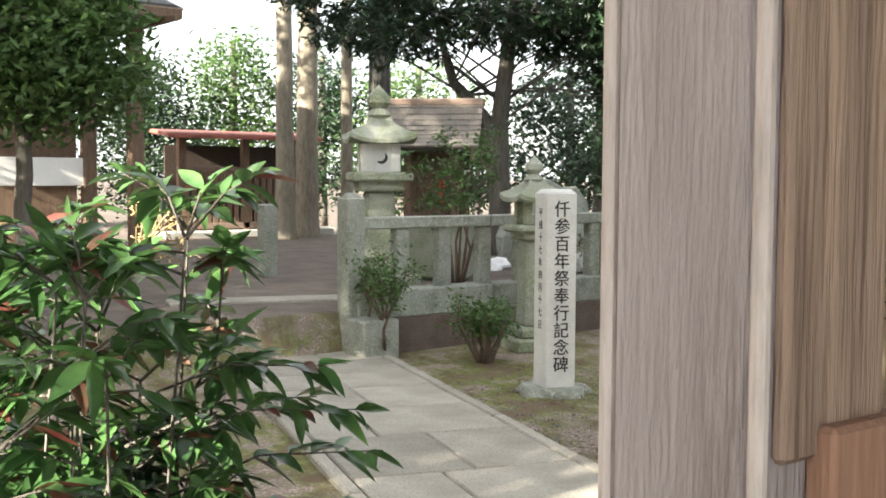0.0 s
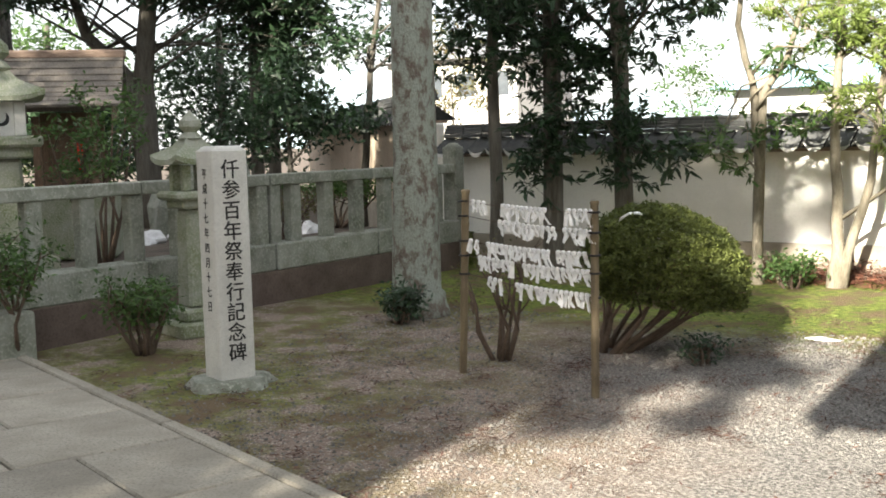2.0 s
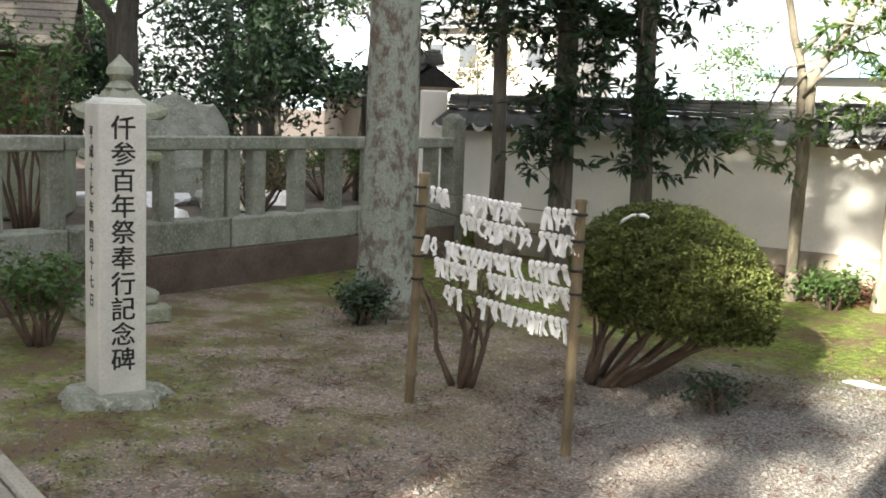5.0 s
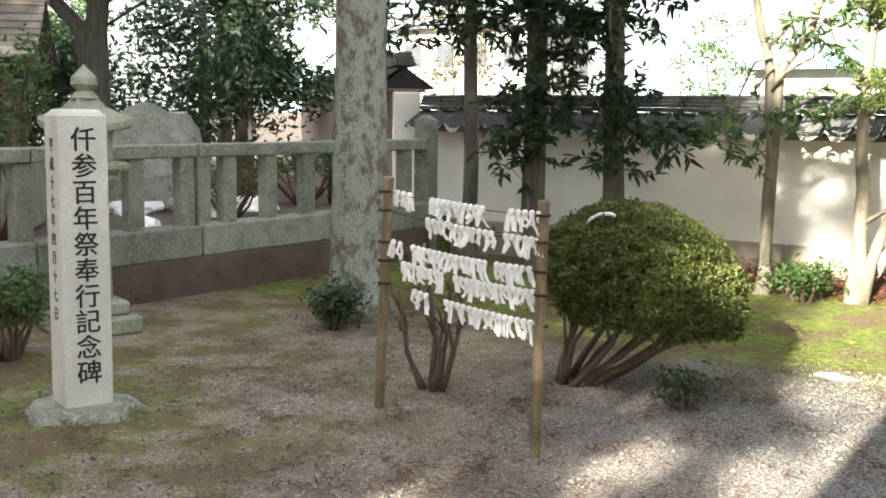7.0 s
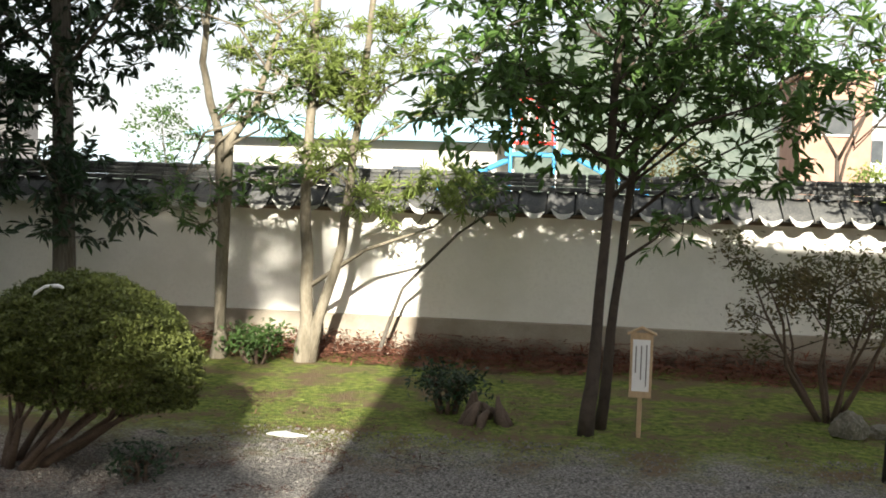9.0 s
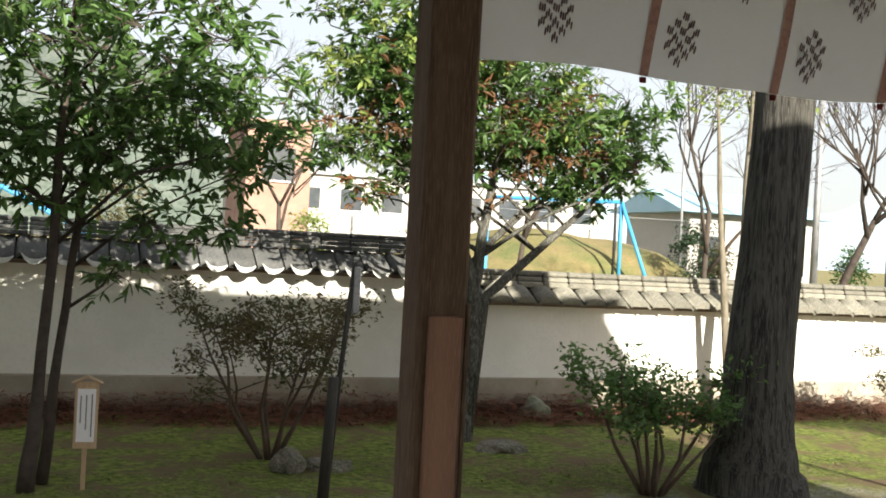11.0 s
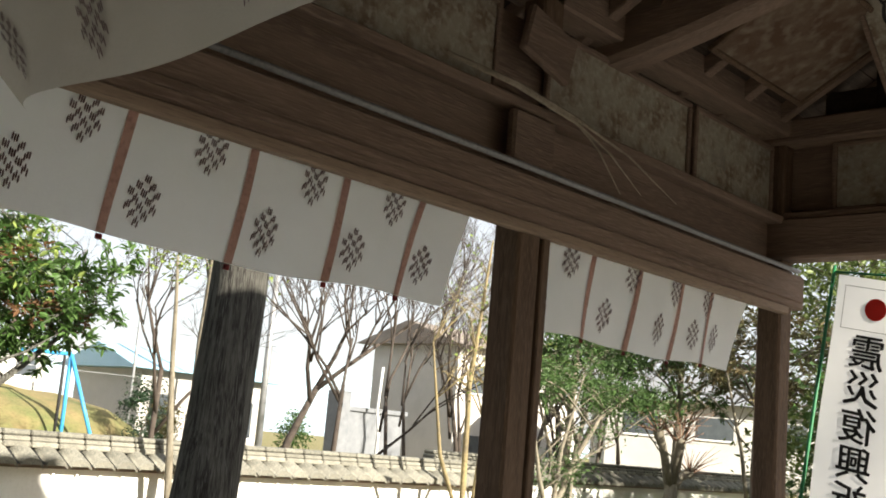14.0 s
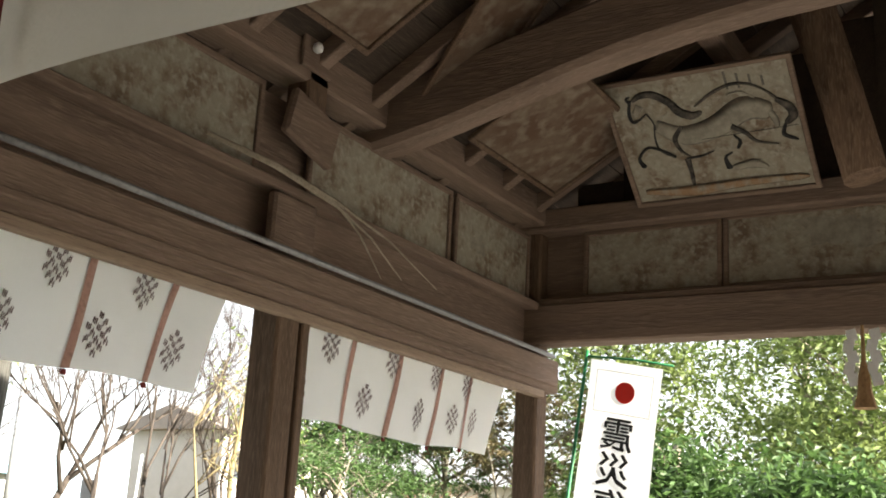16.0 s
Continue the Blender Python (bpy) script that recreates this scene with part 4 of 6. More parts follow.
tree("pine_tree", (-1.93, 9.5, 0), [[(0, 0, 0, .10), (0.02, 0, .4, .062), (0.0, 0, 1.6, .048), (.05, 0, 3.0, .038), (.1, 0, 4.2, .02)], [(.06, 0, .15, .055), (.33, 0, 1.1, .042), (.45, 0, 2.2, .035), (.6, 0, 3.6, .025)]],
     [(0, 0, 2.75, .9, .6, .5, 34), (.8, -.1, 2.7, .7, .5, .55, 30), (.2, -.1, 1.9, .4, .3, .25, 9), (1.3, -.3, 1.62, .5, .4, .14, 9), (.7, -.2, 1.5, .3, .3, .13, 6)], PALEBARK, LEAFY, "sunlit two-stemmed pine with yellow-green needles", size=0.10, aspect=0.16, droop=0.0, spray=(6, 16, 0.17))
tree("leaning_tree", (-1.35, 9.95, 0), [[(0, 0, 0, .022), (.25, -.1, .7, .016), (.8, -.3, 1.25, .012), (1.3, -.4, 1.6, .006)]], [(1.0, -.35, 1.6, .4, .3, .18, 8)], DARKBARK, LEAFM, "thin leaning sapling crossing before the wall", size=0.09, limbs=4, aspect=0.3, spray=(5, 8, 0.18))
tree("camellia_tree", (0.655, 7.32, 0), [[(0, 0, 0, .06), (.05, 0, .7, .038), (.1, 0, 1.6, .034), (.12, 0, 2.6, .026), (.2, 0, 3.8, .013)], [(.1, .2, 0, .045), (.17, .25, .9, .03), (.27, .3, 2.0, .026), (.4, .4, 3.2, .015)]],
     [(0.1, 0, 2.95, 1.45, 1.0, .95, 100), (.5, .1, 2.25, 1.3, .8, .45, 40), (1.3, .2, 2.7, .7, .6, .7, 28), (-.7, 0, 2.35, .6, .5, .5, 18), (1.0, -.1, 1.75, .35, .3, .2, 6), (.55, .4, 1.35, .12, .12, .2, 2), (.1, 0, 4.4, 1.5, 1.3, .6, 50)], BAREBARK, LEAFC, "slender twin-stemmed evergreen with open leafy crown", size=0.108, limbs=34, droop=0.35, aspect=0.36, spray=(6, 7, 0.27))
tree("camellia_tree", (4.25, 8.85, 0), [[(0, 0, 0, .115), (-.02, 0, .3, .078), (.03, 0, .7, .07), (.07, 0, 1.25, .066), (-.12, 0, 1.9, .045), (-.3, 0, 3.2, .02)], [(.05, 0, 1.2, .05), (.5, 0, 1.6, .04), (1.1, .1, 2.1, .028), (1.8, .2, 2.7, .015)], [(.03, 0, 1.1, .06), (.12, 0, 1.9, .045), (.3, 0, 3.2, .02)]],
     [(0, 0, 3.0, 1.2, .9, .75, 105), (.9, .1, 2.75, .9, .7, .5, 60), (-.8, 0, 2.75, .9, .6, .7, 70), (1.2, .1, 2.3, .6, .4, .2, 12), (-.7, 0, 3.9, 1.1, .8, .9, 70), (1.6, .2, 2.9, .6, .5, .5, 14), (.3, 0, 3.9, 1.3, 1, .6, 40)], GREYLIMB, LEAFC, "many-branched evergreen with green and rusty leaves", size=0.095, limbs=44, aspect=0.36, droop=0.35, spray=(6, 8, 0.22))
rust = [o for o in scene.objects if o.name.startswith("camellia_tree")][-1]
RUST = mat("rusty_leaf", (0.24, 0.12, 0.055), (0.15, 0.085, 0.045), 5, 0.7, 0.0, rnd=0.3, trans=0.4)
for nm, m, blobs, lab in (("rusty_foliage", RUST, [(-.5, -.3, 2.8, 1.1, .6, .8, 34), (.8, -.2, 2.7, .9, .5, .5, 24)], "dry rust-brown leaf clusters"), ("pale_foliage", LEAFY, [(-.7, -.3, 3.1, 1.1, .7, .9, 50), (.6, -.2, 3.0, 1.0, .6, .5, 26)], "yellow-green young leaves")):
    cc, to, te, foot, out = spray_crown(blobs, 4, 6, 0.2, 0.3)
    part(nm, oval_leaves(nm, foot, out, 0.085), m, rust, lab)
tree("cedar_tree", (5.8, 6.75, 0), [[(0, 0, 0, .44), (-.01, 0, .15, .37), (0.0, 0, .4, .305), (0.02, 0, .9, .255), (.09, 0, 2, .235), (.2, 0, 5, .205), (.3, 0, 9, .14)]], [(0, 0, 7.8, 2.4, 2.4, 1.4, 120)], GREYBARK, LEAFD, "large old cedar with deeply furrowed grey bark", seg=20, limbs=8)
tree("young_tree", (7.75, 9.9, 0), [[(0, 0, 0, .09), (-.02, 0, .7, .07), (.1, 0, 2.0, .055), (.1, 0, 4.5, .02)], [(-.02, 0, .2, .05), (-.15, 0, 1.4, .04), (-.35, 0, 3.5, .015)]], [(0, 0, 3.7, .8, .7, .8, 40)], PALEBARK, LEAFY, "slim pale-barked tree with thin crown by the wall", size=0.07, per=20, limbs=18)
tree("young_tree", (11.6, 9.3, 0), [[(0, 0, 0, .06), (.1, 0, 1.0, .042), (.05, 0, 2.5, .034), (.3, 0, 4.5, .012)], [(.3, .1, 0, .05), (.45, .1, 1.2, .036), (.6, .1, 3, .024), (.7, .1, 4.6, .01)], [(.05, 0, .8, .03), (-.4, 0, 1.6, .026), (-.7, 0, 3.0, .012)], [(.4, .1, 1.0, .03), (.9, .1, 1.9, .024), (1.1, .1, 3.2, .01)]],
     [(.3, 0, 3.4, 1.0, .8, 1.2, 44)], mat("yellow_bark", (0.30, 0.24, 0.12), (0.16, 0.13, 0.08), 5, 0.9, 0.4, 30), LEAFY, "sunlit yellow-barked tree with bare forking stems", size=0.06, per=12, limbs=40)
tree("pine_tree", (13.4, 9.2, 0), [[(0, 0, 0, .07), (.1, 0, .9, .055), (.5, 0, 1.6, .042), (1.1, 0, 2.3, .03), (1.9, 0, 2.7, .012)], [(.05, 0, .7, .04), (-.25, 0, 1.4, .03), (-.5, 0, 2.3, .015)], [(.1, 0, .9, .04), (.35, .1, 1.8, .03), (.8, .1, 2.9, .012)], [(.4, 0, 1.4, .03), (1.0, .1, 1.75, .022), (1.7, .1, 1.95, .01)]], [(.4, 0, 2.9, 1.5, .9, .35, 60), (1.9, 0, 2.6, 1.1, .8, .3, 50), (.2, 0, 1.5, .4, .3, .3, 16), (1.3, .1, 2.1, .6, .4, .15, 12)], PALEBARK, LEAFM, "spreading pine with grey twisting branches", size=0.085, per=34, aspect=0.25, limbs=14)


# ---- pavilion ----
# square pavilion: north posts stand on y = 2.53, west posts on x = 1.67
PX0, PX1, PY0, PY1 = 1.665, 6.56, -2.11, 2.53
pavl = thing("pavilion", (0, 0, 0), "old open wooden worship pavilion with weathered posts and beams", "pavilion")


def post(x, y, w, h, material, board):
    p = part("post", block((x + w / 2, y + w / 2, h / 2), (w, w, h), 0.012), material, pavl)
    part("foot_stone", block((x + w / 2, y + w / 2, 0.05), (w + 0.2, w + 0.2, 0.18), 0.03), STONE, p)
    if board == 'S':
        part("repair_board", block((x + w / 2 + 0.005, y - 0.008, 0.77), (w - 0.05, 0.018, 1.54), 0.003), NEWWOOD, p, "newer reddish board nailed on")
        part("side_lath", block((x + w + 0.004, y + 0.02, 0.8), (0.014, 0.03, 1.55), 0.003), WOOD, p)
    if board == 'E':
        part("worn_edge", block((x + 0.003, y + 0.003, h / 2), (0.009, 0.009, h - 0.02), 0.003), PALEEDGE, p, "pale rubbed edge")
        part("worn_edge", block((x + w - 0.003, y + 0.003, h / 2), (0.009, 0.009, h - 0.02), 0.003), PALEEDGE, p, "pale rubbed edge")
        part("worn_face", block((x + w + 0.002, y + w / 2, 2.4), (0.01, w - 0.02, 1.7), 0.003), WORN, p, "browner worn face of the post")
        part("repair_board", block((x + w + 0.008, y + w / 2 + 0.02, 0.783), (0.018, w - 0.03, 1.566), 0.003), NEWWOOD, p, "newer reddish board nailed on")
    return p


post(PX0, PY1, 0.145, 3.7, WOOD, 'S')
post(4.195, PY1, 0.145, 2.7, WOOD, '')
post(PX1, PY1, 0.145, 3.7, WOOD, '')
post(1.69, PY0, 0.102, 3.7, GREYWOOD, 'E')
post(PX1, PY0, 0.145, 3.7, WOOD, '')
post(4.195, PY0, 0.145, 2.7, WOOD, '')
part("door_track", block((4.375, PY1 + 0.03, 1.32), (0.05, 0.07, 2.64), 0.006), WOOD, pavl, "brown lath beside the post")
# beams, boards and picture rails on the north side (along x)
XM, XL = (PX0 + PX1) / 2 + 0.07, PX1 - PX0 + 0.35
part("north_beam", block((XM, PY1 + 0.06, 2.78), (XL, 0.17, 0.2), 0.012), WOODX, pavl)
part("beam_moulding", block((XM, PY1 - 0.032, 2.735), (XL - 0.1, 0.02, 0.03), 0.004), WOODX, pavl)
part("lower_lath", block((XM, PY1 - 0.005, 2.655), (XL - 0.4, 0.05, 0.045), 0.006), mat("lath_wood", (0.36, 0.275, 0.205), (0.27, 0.2, 0.15), 3, 0.8, 0.2, 20, stretch=(0.7, 9, 9)), pavl, "pale thin lath under the beam")
part("conduit", tube([(PX0 - 0.1, PY1 - 0.045, 2.893), (XM, PY1 - 0.045, 2.895), (PX1 + 0.12, PY1 - 0.045, 2.89)], [0.014] * 3, 8), GREY, pavl, "grey pipe along the beam")
part("frieze_board", block((XM, PY1 + 0.1, 3.03), (XL - 0.3, 0.03, 0.32), 0.004), WOODX, pavl)
part("picture_rail", block((XM, PY1 + 0.04, 3.17), (XL - 0.3, 0.09, 0.045), 0.006), WOODX, pavl)
part("upper_plate", block((XM, PY1 + 0.05, 3.755), (XL + 0.5, 0.18, 0.2), 0.012), WOODX, pavl)
part("upper_board", block((XM, PY1 + 0.11, 3.38), (XL - 0.3, 0.03, 0.42), 0.004), WOODX, pavl)
# east side (along y)
YM, YL = (PY0 + PY1) / 2, PY1 - PY0
part("east_beam", block((PX1 + 0.06, YM, 3.06), (0.17, YL + 0.3, 0.235), 0.012), WOODY, pavl)
part("east_board", block((PX1 + 0.11, YM, 3.42), (0.03, YL, 0.5), 0.004), WOODY, pavl)
part("east_rail", block((PX1 + 0.04, YM, 3.19), (0.09, YL, 0.05), 0.006), WOODY, pavl)
part("east_plate", block((PX1 + 0.05, YM, 3.69), (0.17, YL + 0.6, 0.14), 0.012), WOODY, pavl)
part("west_beam", block((PX0 + 0.06, YM, 3.06), (0.15, YL, 0.22), 0.012), WOODY, pavl)
part("west_plate", block((PX0 + 0.05, YM, 3.69), (0.17, YL + 0.6, 0.16), 0.012), WOODY, pavl)
part("south_beam", block((XM, PY0 + 0.06, 2.78), (XL, 0.16, 0.2), 0.012), WOODX, pavl)
part("south_plate", block((XM, PY0 + 0.06, 3.69), (XL + 0.5, 0.17, 0.2), 0.012), WOODX, pavl)
# gable boards on the east end, coloured as the dark void there
RIDGE_Z, RIDGE_Y = 5.15, YM
for i in range(16):
    y = PY0 + 0.1 + i * (YL / 16) + YL / 32
    top = 3.7 + (RIDGE_Z - 0.15 - 3.7) * (1 - abs(y - RIDGE_Y) / (YL / 2 + 0.1))
    part("gable_board", block((PX1 + 0.13, y, (3.75 + top) / 2), (0.025 if i % 2 else 0.045, YL / 16 + 0.012, max(0.05, top - 3.75)), 0.003), SHADEWOOD, pavl)
# arched tie beam and struts


def arched_beam(x):
    bm = bmesh.new()
    n, prev = 18, None
    for k in range(n + 1):
        y = PY1 + 0.2 - (YL + 0.4) * k / n
        z = 3.70 + 0.40 * math.sin(math.pi * k / n) ** 1.3
        w, h = 0.095 + 0.006 * math.sin(k * 1.7), 0.15 + 0.008 * math.sin(k)
        c = 0.03
        ring = [bm.verts.new((x + dx, y, z + dz)) for dx, dz in ((-w, -h + c), (-w + c, -h), (w - c, -h), (w, -h + c), (w, h - c), (w - c, h), (-w + c, h), (-w, h - c))]
        if prev:
            for i in range(8):
                bm.faces.new((prev[i], prev[(i + 1) % 8], ring[(i + 1) % 8], ring[i]))
        else:
            bm.faces.new(ring)
        prev = ring
    bm.faces.new(prev[::-1])
    bmesh.ops.recalc_face_normals(bm, faces=bm.faces[:])
    return bm


part("tie_beam", arched_beam(4.9), WOODY, pavl, "naturally arched log tie beam")
part("tie_beam", arched_beam(2.6), WOODY, pavl)
for y, lean in ((RIDGE_Y, 0), (0.95, 18), (-0.6, -18)):
    part("roof_strut", block((4.9, y, 4.55), (0.13, 0.13, 0.85), 0.012, rot=Euler((radians(lean), 0, 0)).to_matrix().to_4x4()), WOOD, pavl)
part("gable_strut", tube([(6.2, 0.60, 3.62), (6.21, 0.70, 4.05), (6.2, 0.84, 4.6), (6.2, 0.93, 4.85)], [.115, .11, .12, .115], 10, wob=.06), STRUTWOOD, pavl, "cracked brown log strut")
part("ridge_purlin", block((3.9, RIDGE_Y, RIDGE_Z - 0.2), (7.0, 0.16, 0.18), 0.012), WOODX, pavl)
EAVE = 1.15
RXM, RXL = 3.9, 7.4    # roof from x 0.2 to 7.6
slope = (RIDGE_Z - 3.78) / (YL / 2)
ra = math.atan(slope)
half = YL / 2 + EAVE
for sg in (-1, 1):
    for f in (0.45,):
        part("purlin", block((RXM, RIDGE_Y + sg * YL / 2 * f, RIDGE_Z - slope * YL / 2 * f - 0.16), (RXL - 0.4, 0.13, 0.14), 0.012), WOODX, pavl)
    ln = half / math.cos(ra)
    cz = RIDGE_Z - slope * half / 2
    rot = Euler((-sg * ra, 0, 0)).to_matrix().to_4x4()
    for i in range(17):
        part("rafter", block((0.35 + i * 0.435, RIDGE_Y + sg * half / 2, cz - 0.03), (0.07, ln, 0.085), 0.006, rot=rot), WOODY, pavl)
    nb = 18
    for i in range(nb):
        f = (i + 0.5) / nb
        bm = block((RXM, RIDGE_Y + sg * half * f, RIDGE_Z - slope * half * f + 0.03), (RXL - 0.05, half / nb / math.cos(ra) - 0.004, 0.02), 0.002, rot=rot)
        part("roof_board", bm, SHADEWOOD, pavl)
    part("roof_covering", block((RXM, RIDGE_Y + sg * half / 2, cz + 0.11), (RXL, ln + 0.05, 0.1), 0.02, rot=rot), TILE, pavl)
# unseen lean-to eave along the west side, added to darken the west curtain
wa = math.atan2(0.62, 1.47)
wrot = Euler((0, -wa, 0)).to_matrix().to_4x4()
for i in range(11):
    part("eave_rafter", block((0.93, PY0 + i * YL / 10, 3.40), (1.58, 0.07, 0.08), 0.006, rot=wrot), WOODX, pavl)
for i in range(6):
    f = (i + 0.5) / 6
    part("eave_board", block((0.2 + 1.47 * f, YM, 3.15 + 0.62 * f), (1.47 / 6 / math.cos(wa) - 0.004, YL + 0.6, 0.02), 0.002, rot=wrot), SHADEWOOD, pavl)
part("eave_covering", block((0.93, YM, 3.55), (1.62, YL + 0.6, 0.08), 0.02, rot=wrot), TILE, pavl)
part("roof_ridge", block((RXM, RIDGE_Y, RIDGE_Z + 0.12), (RXL, 0.4, 0.2), 0.05), TILE, pavl)


# painted panels
def panel(at, w, h, normal, tilt, label, smudges, seed, material=PAINTING):
    """A framed votive panel; its face looks along normal ('S' or 'W')."""
    rr = random.Random(seed)
    rz = {'S': 0, 'W': -90}[normal]
    p = new("votive_painting")
    p.matrix_basis = pose(at[0], at[1], at[2], tilt, 0, rz) if normal == 'S' else Matrix.Translation(at) @ Matrix.Rotation(radians(-90), 4, 'Z') @ Matrix.Rotation(radians(tilt), 4, 'X')
    tagged(p, label, "painting")
    part("board", block((0, 0, 0), (w, 0.02, h), 0.003), material, p)
    for dx, dz, sx, sz in ((0, h / 2, w + 0.03, 0.028), (0, -h / 2, w + 0.03, 0.028), (-w / 2, 0, 0.028, h), (w / 2, 0, 0.028, h)):
        part("frame", block((dx, -0.012, dz), (sx, 0.026, sz), 0.005), WOODX, p)
    for k in range(smudges):
        bm = bmesh.new()
        cx, cz = rr.uniform(-.4, .4) * w, rr.uniform(-.3, .25) * h
        sx, sz = rr.uniform(.06, .16) * w, rr.uniform(.08, .2) * h
        n = 22
        ph = [rr.uniform(0, 6) for _ in range(3)]
        bm.faces.new([bm.verts.new((cx + sx * math.cos(a) * q, -0.0125 - 0.0006 * k, cz + sz * math.sin(a) * q)) for a, q in ((2 * math.pi * i / n, 1 + .25 * math.sin(3 * i * 6.28 / n + ph[0]) + .2 * math.sin(7 * i * 6.28 / n + ph[1])) for i in range(n))][::1])
        part("faded_figure", bm, FADED, p, "faded grey painted figure")
    return p


panel((3.35, PY1 + 0.075, 3.39), 1.35, 0.4, 'S', 0, "faded painted board with dark pine, flaking pigment", 1, 1)
panel((4.98, PY1 + 0.075, 3.385), 1.2, 0.4, 'S', 0, "flaking painted board, pale grey and ochre", 0, 2)
panel((6.08, PY1 + 0.075, 3.39), 0.86, 0.4, 'S', 0, "faded painted board with a small grey figure", 1, 3)
panel((PX1 + 0.075, 1.86, 3.415), 0.8, 0.38, 'W', 0, "narrow faded painted board, almost blank", 0, 4)
panel((PX1 + 0.075, 0.85, 3.425), 1.15, 0.39, 'W', 0, "faded painted board with two grey seated shapes", 2, 5)
panel((PX1 + 0.075, -0.45, 3.425), 1.3, 0.39, 'W', 0, "faded painted board on the east side", 1, 6)


def horse_panel():
    p = panel((6.15, 1.367, 3.94), 0.98, 0.765, 'W', 51, "votive board with ink drawing of a running horse", 0, 8)

    depth = [0.0]

    def stroke(name, pts, rad, pigment):
        depth[0] += 0.0003
        q, w = [], []
        for i in range(len(pts) - 1):
            p0, p1, p2, p3 = (pts[max(0, min(len(pts) - 1, i + k))] for k in (-1, 0, 1, 2))
            for k in range(5):
                u = k / 5
                q.append(tuple(0.5 * (2 * p1[c] + (p2[c] - p0[c]) * u + (2 * p0[c] - 5 * p1[c] + 4 * p2[c] - p3[c]) * u * u + (3 * p1[c] - p0[c] - 3 * p2[c] + p3[c]) * u ** 3) for c in (0, 1)))
                w.append((rad[i] * (1 - u) + rad[i + 1] * u) * 1.25)
        q.append(pts[-1])
        w.append(rad[-1] * 0.5)
        bm = tube([(x * 0.875, -0.013, z * 1.06) for x, z in q], w, 6)
        for v in bm.verts:
            v.co.y = -0.0122 - depth[0] + (v.co.y + 0.013) * 0.02
        part(name, bm, pigment, p)
    stroke("body_wash", [(-.3, .1), (-.15, .02), (.05, .04), (.25, .12), (.4, .08)], [.03, .05, .055, .06, .04], FADED)
    stroke("mane", [(-0.401, 0.25), (-0.341, 0.276), (-0.26, 0.269), (-0.18, 0.216), (-0.135, 0.157), (-0.065, 0.124), (0.002, 0.139)], [0.0078, 0.0156, 0.0187, 0.0187, 0.0218, 0.0203, 0.0062], OLDINK)
    stroke("head_outline", [(-0.411, 0.259), (-0.44, 0.187), (-0.432, 0.136), (-0.386, 0.145), (-0.334, 0.174)], [0.0062, 0.0078, 0.0078, 0.0047, 0.0031], INK)
    stroke("ear", [(-0.42, 0.242), (-0.432, 0.269), (-0.404, 0.28)], [0.0062, 0.0062, 0.0031], INK)
    stroke("throat", [(-0.335, 0.171), (-0.31, 0.121), (-0.307, 0.072)], [0.0039, 0.0031, 0.0023], INK)
    stroke("chest", [(-0.309, 0.098), (-0.329, 0.016), (-0.313, -0.049), (-0.233, -0.097)], [0.0031, 0.0039, 0.0062, 0.0078], INK)
    stroke("back", [(-0.035, 0.171), (0.092, 0.232), (0.206, 0.26), (0.305, 0.247), (0.391, 0.198), (0.446, 0.14)], [0.0031, 0.0078, 0.007, 0.0062, 0.0055, 0.007], OLDINK)
    stroke("rump", [(0.434, 0.147), (0.498, 0.101), (0.511, 0.046), (0.46, 0.008)], [0.0109, 0.0203, 0.0203, 0.0109], OLDINK)
    stroke("tail", [(0.46, 0.008), (0.437, -0.05), (0.511, -0.088)], [0.0062, 0.0101, 0.0062], INK)
    stroke("back_line", [(0.167, 0.205), (0.25, 0.211), (0.325, 0.166)], [0.0047, 0.0055, 0.0039], FADED)
    stroke("thigh_shade", [(0.389, 0.085), (0.406, 0.045), (0.414, -0.004)], [0.0109, 0.0156, 0.0078], FADED)
    stroke("belly", [(-0.172, -0.113), (-0.075, -0.109), (0.01, -0.089)], [0.0055, 0.0055, 0.0023], INK)
    stroke("shoulder", [(-0.145, 0.075), (-0.207, 0.007), (-0.189, -0.064), (-0.137, -0.105)], [0.0078, 0.0125, 0.0078, 0.0031], OLDINK)
    stroke("raised_foreleg", [(-0.233, -0.097), (-0.315, -0.045), (-0.392, -0.023), (-0.463, -0.077), (-0.445, -0.136)], [0.0078, 0.007, 0.0062, 0.007, 0.014], INK)
    stroke("foreleg", [(-0.164, -0.114), (-0.165, -0.191), (-0.173, -0.281)], [0.014, 0.0094, 0.007], OLDINK)
    stroke("hind_leg", [(0.147, 0.034), (0.217, -0.009), (0.274, -0.067), (0.396, -0.097)], [0.0156, 0.0109, 0.007, 0.0039], OLDINK)
    stroke("hock", [(0.148, -0.015), (0.177, -0.054), (0.15, -0.095)], [0.0047, 0.0078, 0.007], INK)
    stroke("hind_hoof", [(0.115, -0.11), (0.066, -0.137), (0.076, -0.206)], [0.0039, 0.007, 0.0156], INK)
    stroke("cheek_shade", [(-0.36, 0.221), (-0.412, 0.167)], [0.0187, 0.0125], FADED)
    stroke("ground_wash", [(-0.49, -0.284), (-0.185, -0.307), (0.135, -0.293), (0.524, -0.298)], [0.012, 0.028, 0.022, 0.014], OCHRE)
    stroke("grass_wash", [(0.101, -0.199), (0.225, -0.19), (0.304, -0.222)], [0.0125, 0.0234, 0.0078], FADED)
    stroke("crack", [(-0.046, -0.015), (0.156, -0.01), (0.533, -0.005)], [0.0012, 0.0016, 0.0016], INK)
    for k in range(4):
        part("inscription_bar", block((.16 + .06 * k, -.0125, .30 - .01 * k), (.012, .002, .1 - .015 * k), 0.0), GREYSMUDGE, p)


